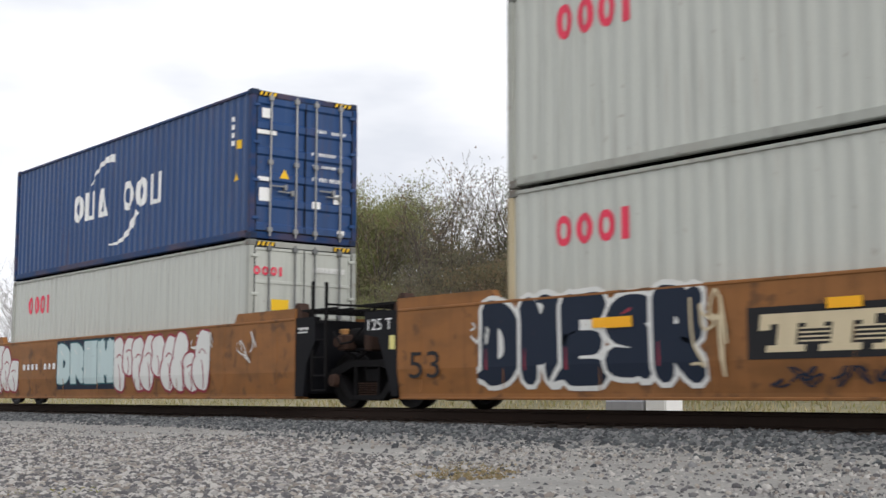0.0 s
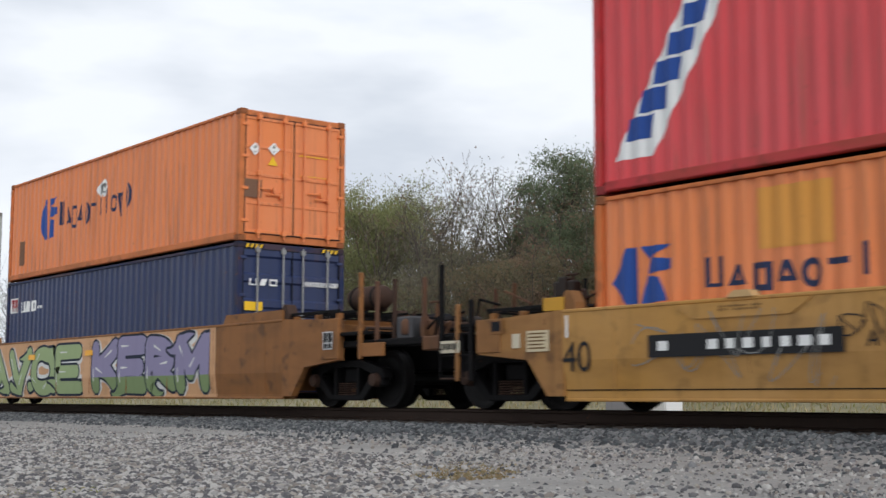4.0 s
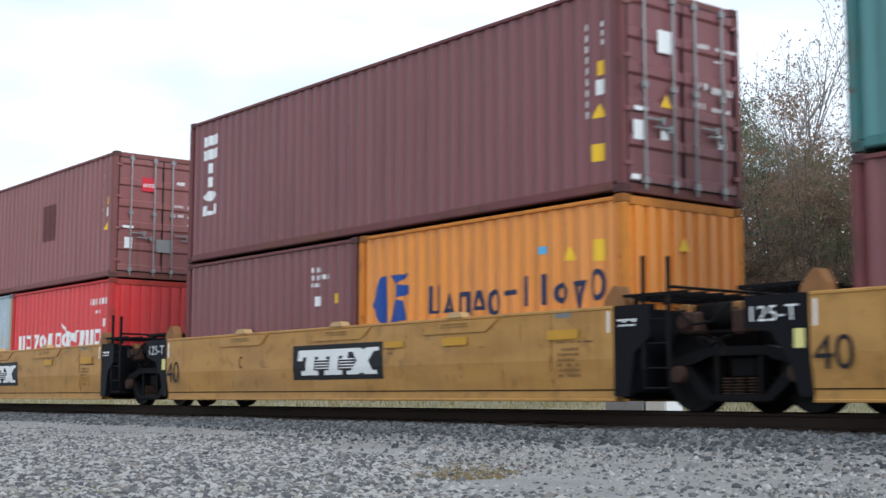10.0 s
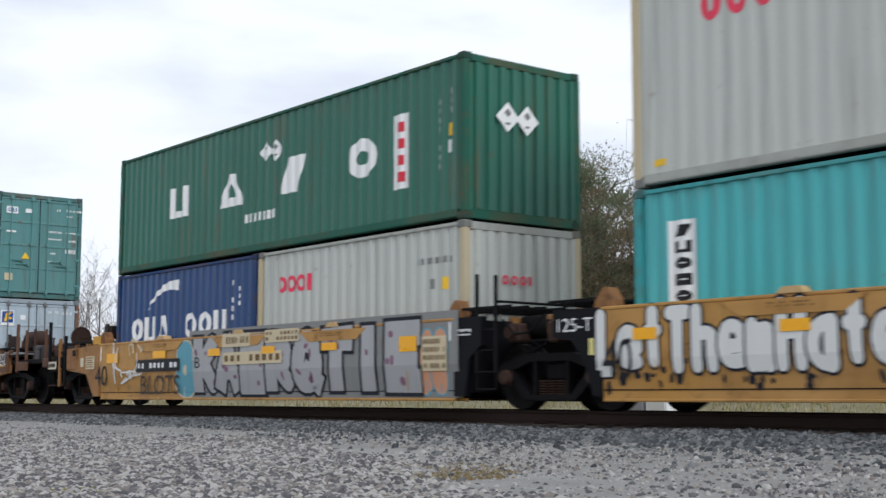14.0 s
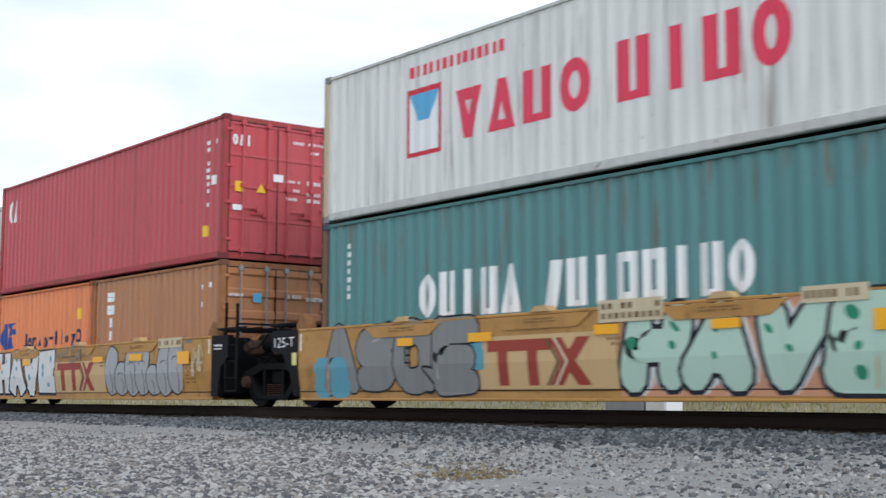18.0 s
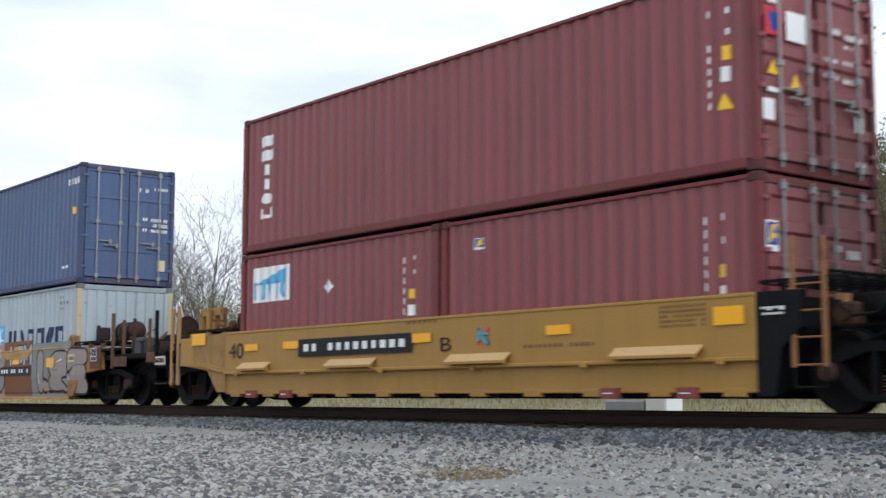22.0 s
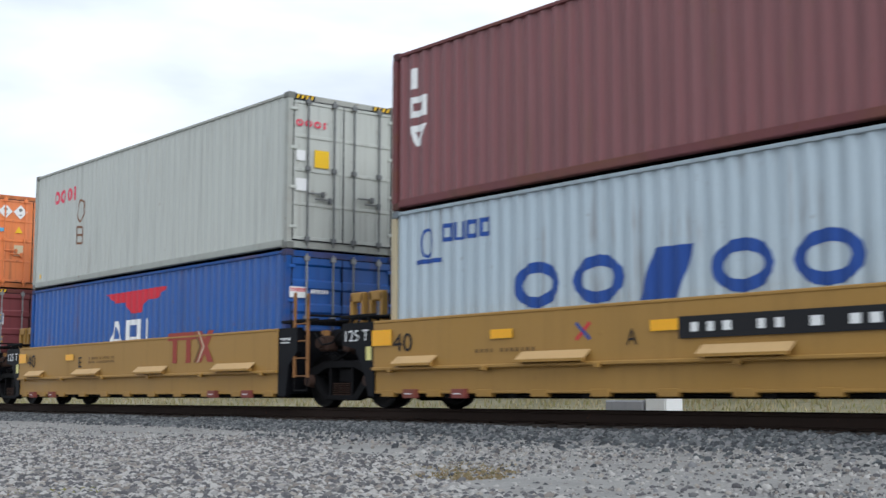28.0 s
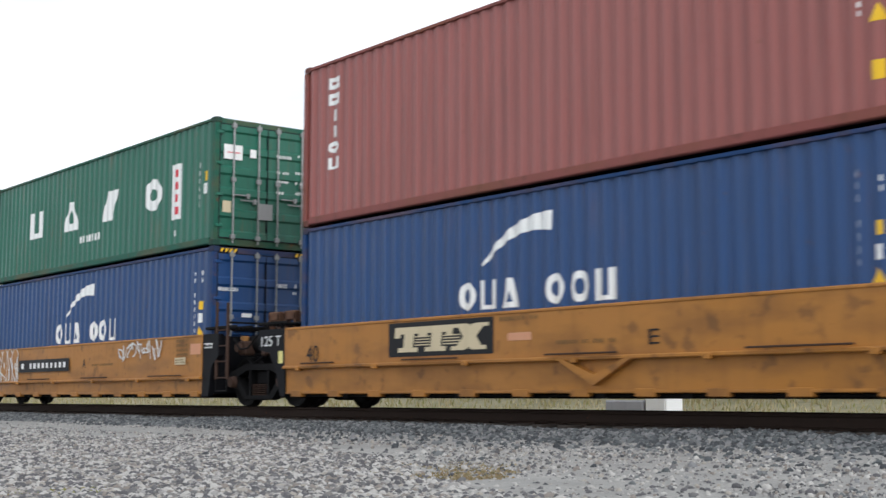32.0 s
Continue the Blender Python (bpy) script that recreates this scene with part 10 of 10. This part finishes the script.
# unit 18
on_side(UP[18], glyph("h", 2.42, 1, 3.28, 1.67, 0.22), WHITE, "lettering")
on_side(UP[18], glyph("a", 4.54, 0.98, 5.51, 1.68, 0.22), WHITE, "lettering")
on_side(UP[18], glyph("z", 6.83, 1, 7.63, 1.68, 0.22), WHITE, "lettering")
on_side(UP[18], glyph("o", 9.02, 0.97, 9.82, 1.67, 0.22), WHITE, "lettering")
on_side(UP[18], [quad(10.31, 0.68, 10.71, 1.85)], WHITE, "sticker")
on_side(UP[18], bars(10.36, 0.73, 10.66, 1.78, 1, 4), REDMARK, "red_script", 0.008)
on_side(UP[18], bars(5.56, 0.57, 6.72, 0.84, 11, 1), WHITE, "number_mark")
on_side(UP[18], [quad(10.41, 0.33, 10.54, 0.45)], WHITE, "sticker")
on_side(UP[18], bars(11.46, 0.8, 11.51, 1.77, 1, 6, 54), WHITE, "number_mark")
on_side(UP[18], [quad(11.73, 1.34, 11.83, 1.54)], SIGNYEL, "sticker")
on_side(UP[18], [quad(11.7, 1.08, 11.82, 1.29)], WHITE, "sticker")
on_side(DN[18], swoosh((4.96, 1.82), (6.46, 2.38), 0.12, 0.28), WHITE, "emblem")
on_side(DN[18], word("oha ooh", 4.35, 1.18, 7.74, 1.66), WHITE, "lettering")
on_side(DN[18], bars(11.41, 1.16, 11.44, 2.46, 1, 9, 54), WHITE, "number_mark")
on_side(DN[18], bars(11.69, 2.02, 11.74, 2.46, 1, 3, 55), WHITE, "number_mark")
on_side(DN[18], [quad(11.63, 1.65, 11.75, 1.82)], SIGNYEL, "sticker")
on_side(DN[18], [quad(11.61, 1.39, 11.73, 1.58)], WHITE, "sticker")
on_side(DN[18], triangle(11.66, 1.2, 0.12), SIGNYEL, "warning_sign")
hazard(DN[18], L40, 2.896)
letters("40", 0.4, INK, CAR[18], -0.16, 0.62, -0.012, width=0.36)
plate(18, "low_ledge", 2.58, 0.79, 5.73, 1.09, 11, INK, 8)
letters("A", 0.3, INK, CAR[18], 6.45, 0.84, -0.012, width=0.2)
on_car(CAR[18], "low_ledge", scrawl(0.43, 0.52, 2.81, 1.37, 6, 181, 0.03), SPRAY["white"], "scrawl", 0.025)
on_car(CAR[18], "low_ledge", scrawl(8.39, 0.95, 10.5, 1.37, 9, 182, 0.022), SPRAY["white"], "scrawl", 0.025)
tag_label(18, "low_ledge", 11.06, 0.83, 11.52, 0.97, 2, 16)
on_car(CAR[18], "low_ledge", [quad(11.68, 1.02, 12.11, 1.23)], SPRAY["salmon"], "reflector", 0.005)
on_car(CAR[18], "low_ledge", bars(11.07, 0.98, 11.55, 1.35, 8, 4, 18), BROWNPRINT, "small_print", 0.005)
on_car(CAR[18], "low_ledge", bars(6.97, 0.86, 8.09, 0.94, 12, 1, 18), BROWNPRINT, "small_print", 0.005)
# unit 18
on_end(UP[18], L40, [quad(0.2, 1.75, 0.62, 2.05)], WHITE, "sticker")
on_end(UP[18], L40, [quad(0.27, 1.88, 0.56, 1.9)], REDMARK, "sticker", 0.012)
on_end(UP[18], L40, [quad(0.8, 1.83, 0.94, 2)], WHITE, "sticker")
on_end(UP[18], L40, [quad(0.19, 0.67, 0.38, 0.9)], CREAM, "sticker")
on_end(UP[18], L40, [quad(1.01, 0.58, 1.34, 0.91)], GALV, "sticker")
tiny_end_print(UP[18], L40, ((1.41, 1.87, 1.77, 1.98), (1.87, 1.94, 2.32, 2.02), (1.41, 1.55, 1.77, 1.64), (1.87, 1.58, 2.25, 1.67), (1.41, 1.37, 1.77, 1.45), (1.87, 1.36, 2.26, 1.46), (1.41, 1.13, 1.6, 1.22), (1.88, 1.15, 2.26, 1.25),), WHITE, 126)
on_end(DN[18], L40, word("ohaooh", 0.13, 2.01, 0.57, 2.08), WHITE, "sticker")
tiny_end_print(DN[18], L40, ((1.45, 2.1, 1.72, 2.24), (1.84, 2.11, 2.27, 2.24), (1.84, 1.99, 2.07, 2.08),), WHITE, 126)
on_end(DN[18], L40, [quad(0.67, 1.5, 0.9, 1.58)], WHITE, "sticker")
on_end(DN[18], L40, [quad(1.4, 1.51, 1.75, 1.57)], WHITE, "sticker")
# unit 19
on_side(UP[19], column("nniioh", 0.78, 0.94, 1.1, 2.56), WHITE, "lettering")
on_side(DN[19], swoosh((4.95, 1.85), (6.43, 2.38), 0.12, 0.28), WHITE, "emblem")
on_side(DN[19], word("oha ooh", 4.4, 1.2, 7.64, 1.63), WHITE, "lettering")
letters("40", 0.4, INK, CAR[19], 0.47, 0.79, -0.012, width=0.37)
panel_logo(19, "ledge", 2.87, 0.81, 5.42, 1.34, INK, CREAM)
on_car(CAR[19], "ledge", [quad(5.73, 0.98, 6.22, 1.09)], SPRAY["salmon"], "reflector", 0.005)
on_car(CAR[19], "ledge", bars(6.72, 0.88, 7.84, 0.97, 16, 1, 19), BROWNPRINT, "small_print", 0.005)
on_car(CAR[19], "ledge", bars(5.54, 1.24, 6.46, 1.34, 10, 1, 19), BROWNPRINT, "small_print", 0.005)
# unit 19
on_side(UP[19], triangle(11.69, 1.21, 0.12), SIGNYEL, "warning_sign")
on_side(UP[19], [quad(11.59, 0.47, 11.75, 0.69)], SIGNYEL, "sticker")
on_side(UP[19], bars(11.41, 1.11, 11.46, 1.41, 1, 3, 57), WHITE, "number_mark")
on_side(DN[19], bars(11.35, 1.17, 11.36, 2.45, 1, 9, 57), WHITE, "number_mark")
on_side(DN[19], bars(11.63, 2.12, 11.68, 2.45, 1, 3, 58), WHITE, "number_mark")
on_side(DN[19], [quad(11.57, 1.67, 11.66, 1.83)], SIGNYEL, "sticker")
on_side(DN[19], [quad(11.55, 1.4, 11.64, 1.57)], WHITE, "sticker")
on_side(DN[19], triangle(11.58, 1.2, 0.12), SIGNYEL, "warning_sign")
letters("E", 0.28, INK, CAR[19], 8.38, 0.85, -0.012, width=0.18)
# unit 14
part("drop_brace", Geo().prism([(8.63, 0.66), (8.75, 0.66), (9.11, 0.43), (9.63, 0.66), (9.75, 0.66), (9.11, 0.29)], 1, -0.055, 0.05), TANY, CAR[14], "V-shaped drop in the side ledge")
# unit 19
part("drop_brace", Geo().prism([(6.73, 0.71), (6.85, 0.71), (7.47, 0.48), (8.06, 0.7), (8.18, 0.7), (7.47, 0.34)], 1, -0.055, 0.05), ORG, CAR[19], "V-shaped drop in the side ledge")


# ---- motion ----
def run(t):
    """How far the train has gone after t seconds, in metres."""
    return ((5.4073e-06 * t - 2.8933e-04) * t - 3.568e-03) * t * t + 9.92022 * t - 0.0158


def motions():
    stops = [i * 1.0 for i in range(33)]
    for things in (CAR, UP, DN, DN2):
        for ob in things.values():
            m0 = ob.matrix_world.copy() if ob.matrix_basis == ob.matrix_world else ob.matrix_basis.copy()
            walk(ob, [(t, Matrix.Translation((-run(t), 0, 0)) @ m0) for t in stops])
    turns = [(i / FPS, run(i / FPS) / 0.4826) for i in range(0, 32 * FPS + 1, 2)]
    for w in WHEELS:
        p = w.matrix_basis.translation.copy()
        walk(w, [(t, Matrix.Translation(p) @ Matrix.Rotation(-a, 4, 'Y')) for t, a in turns])


motions()
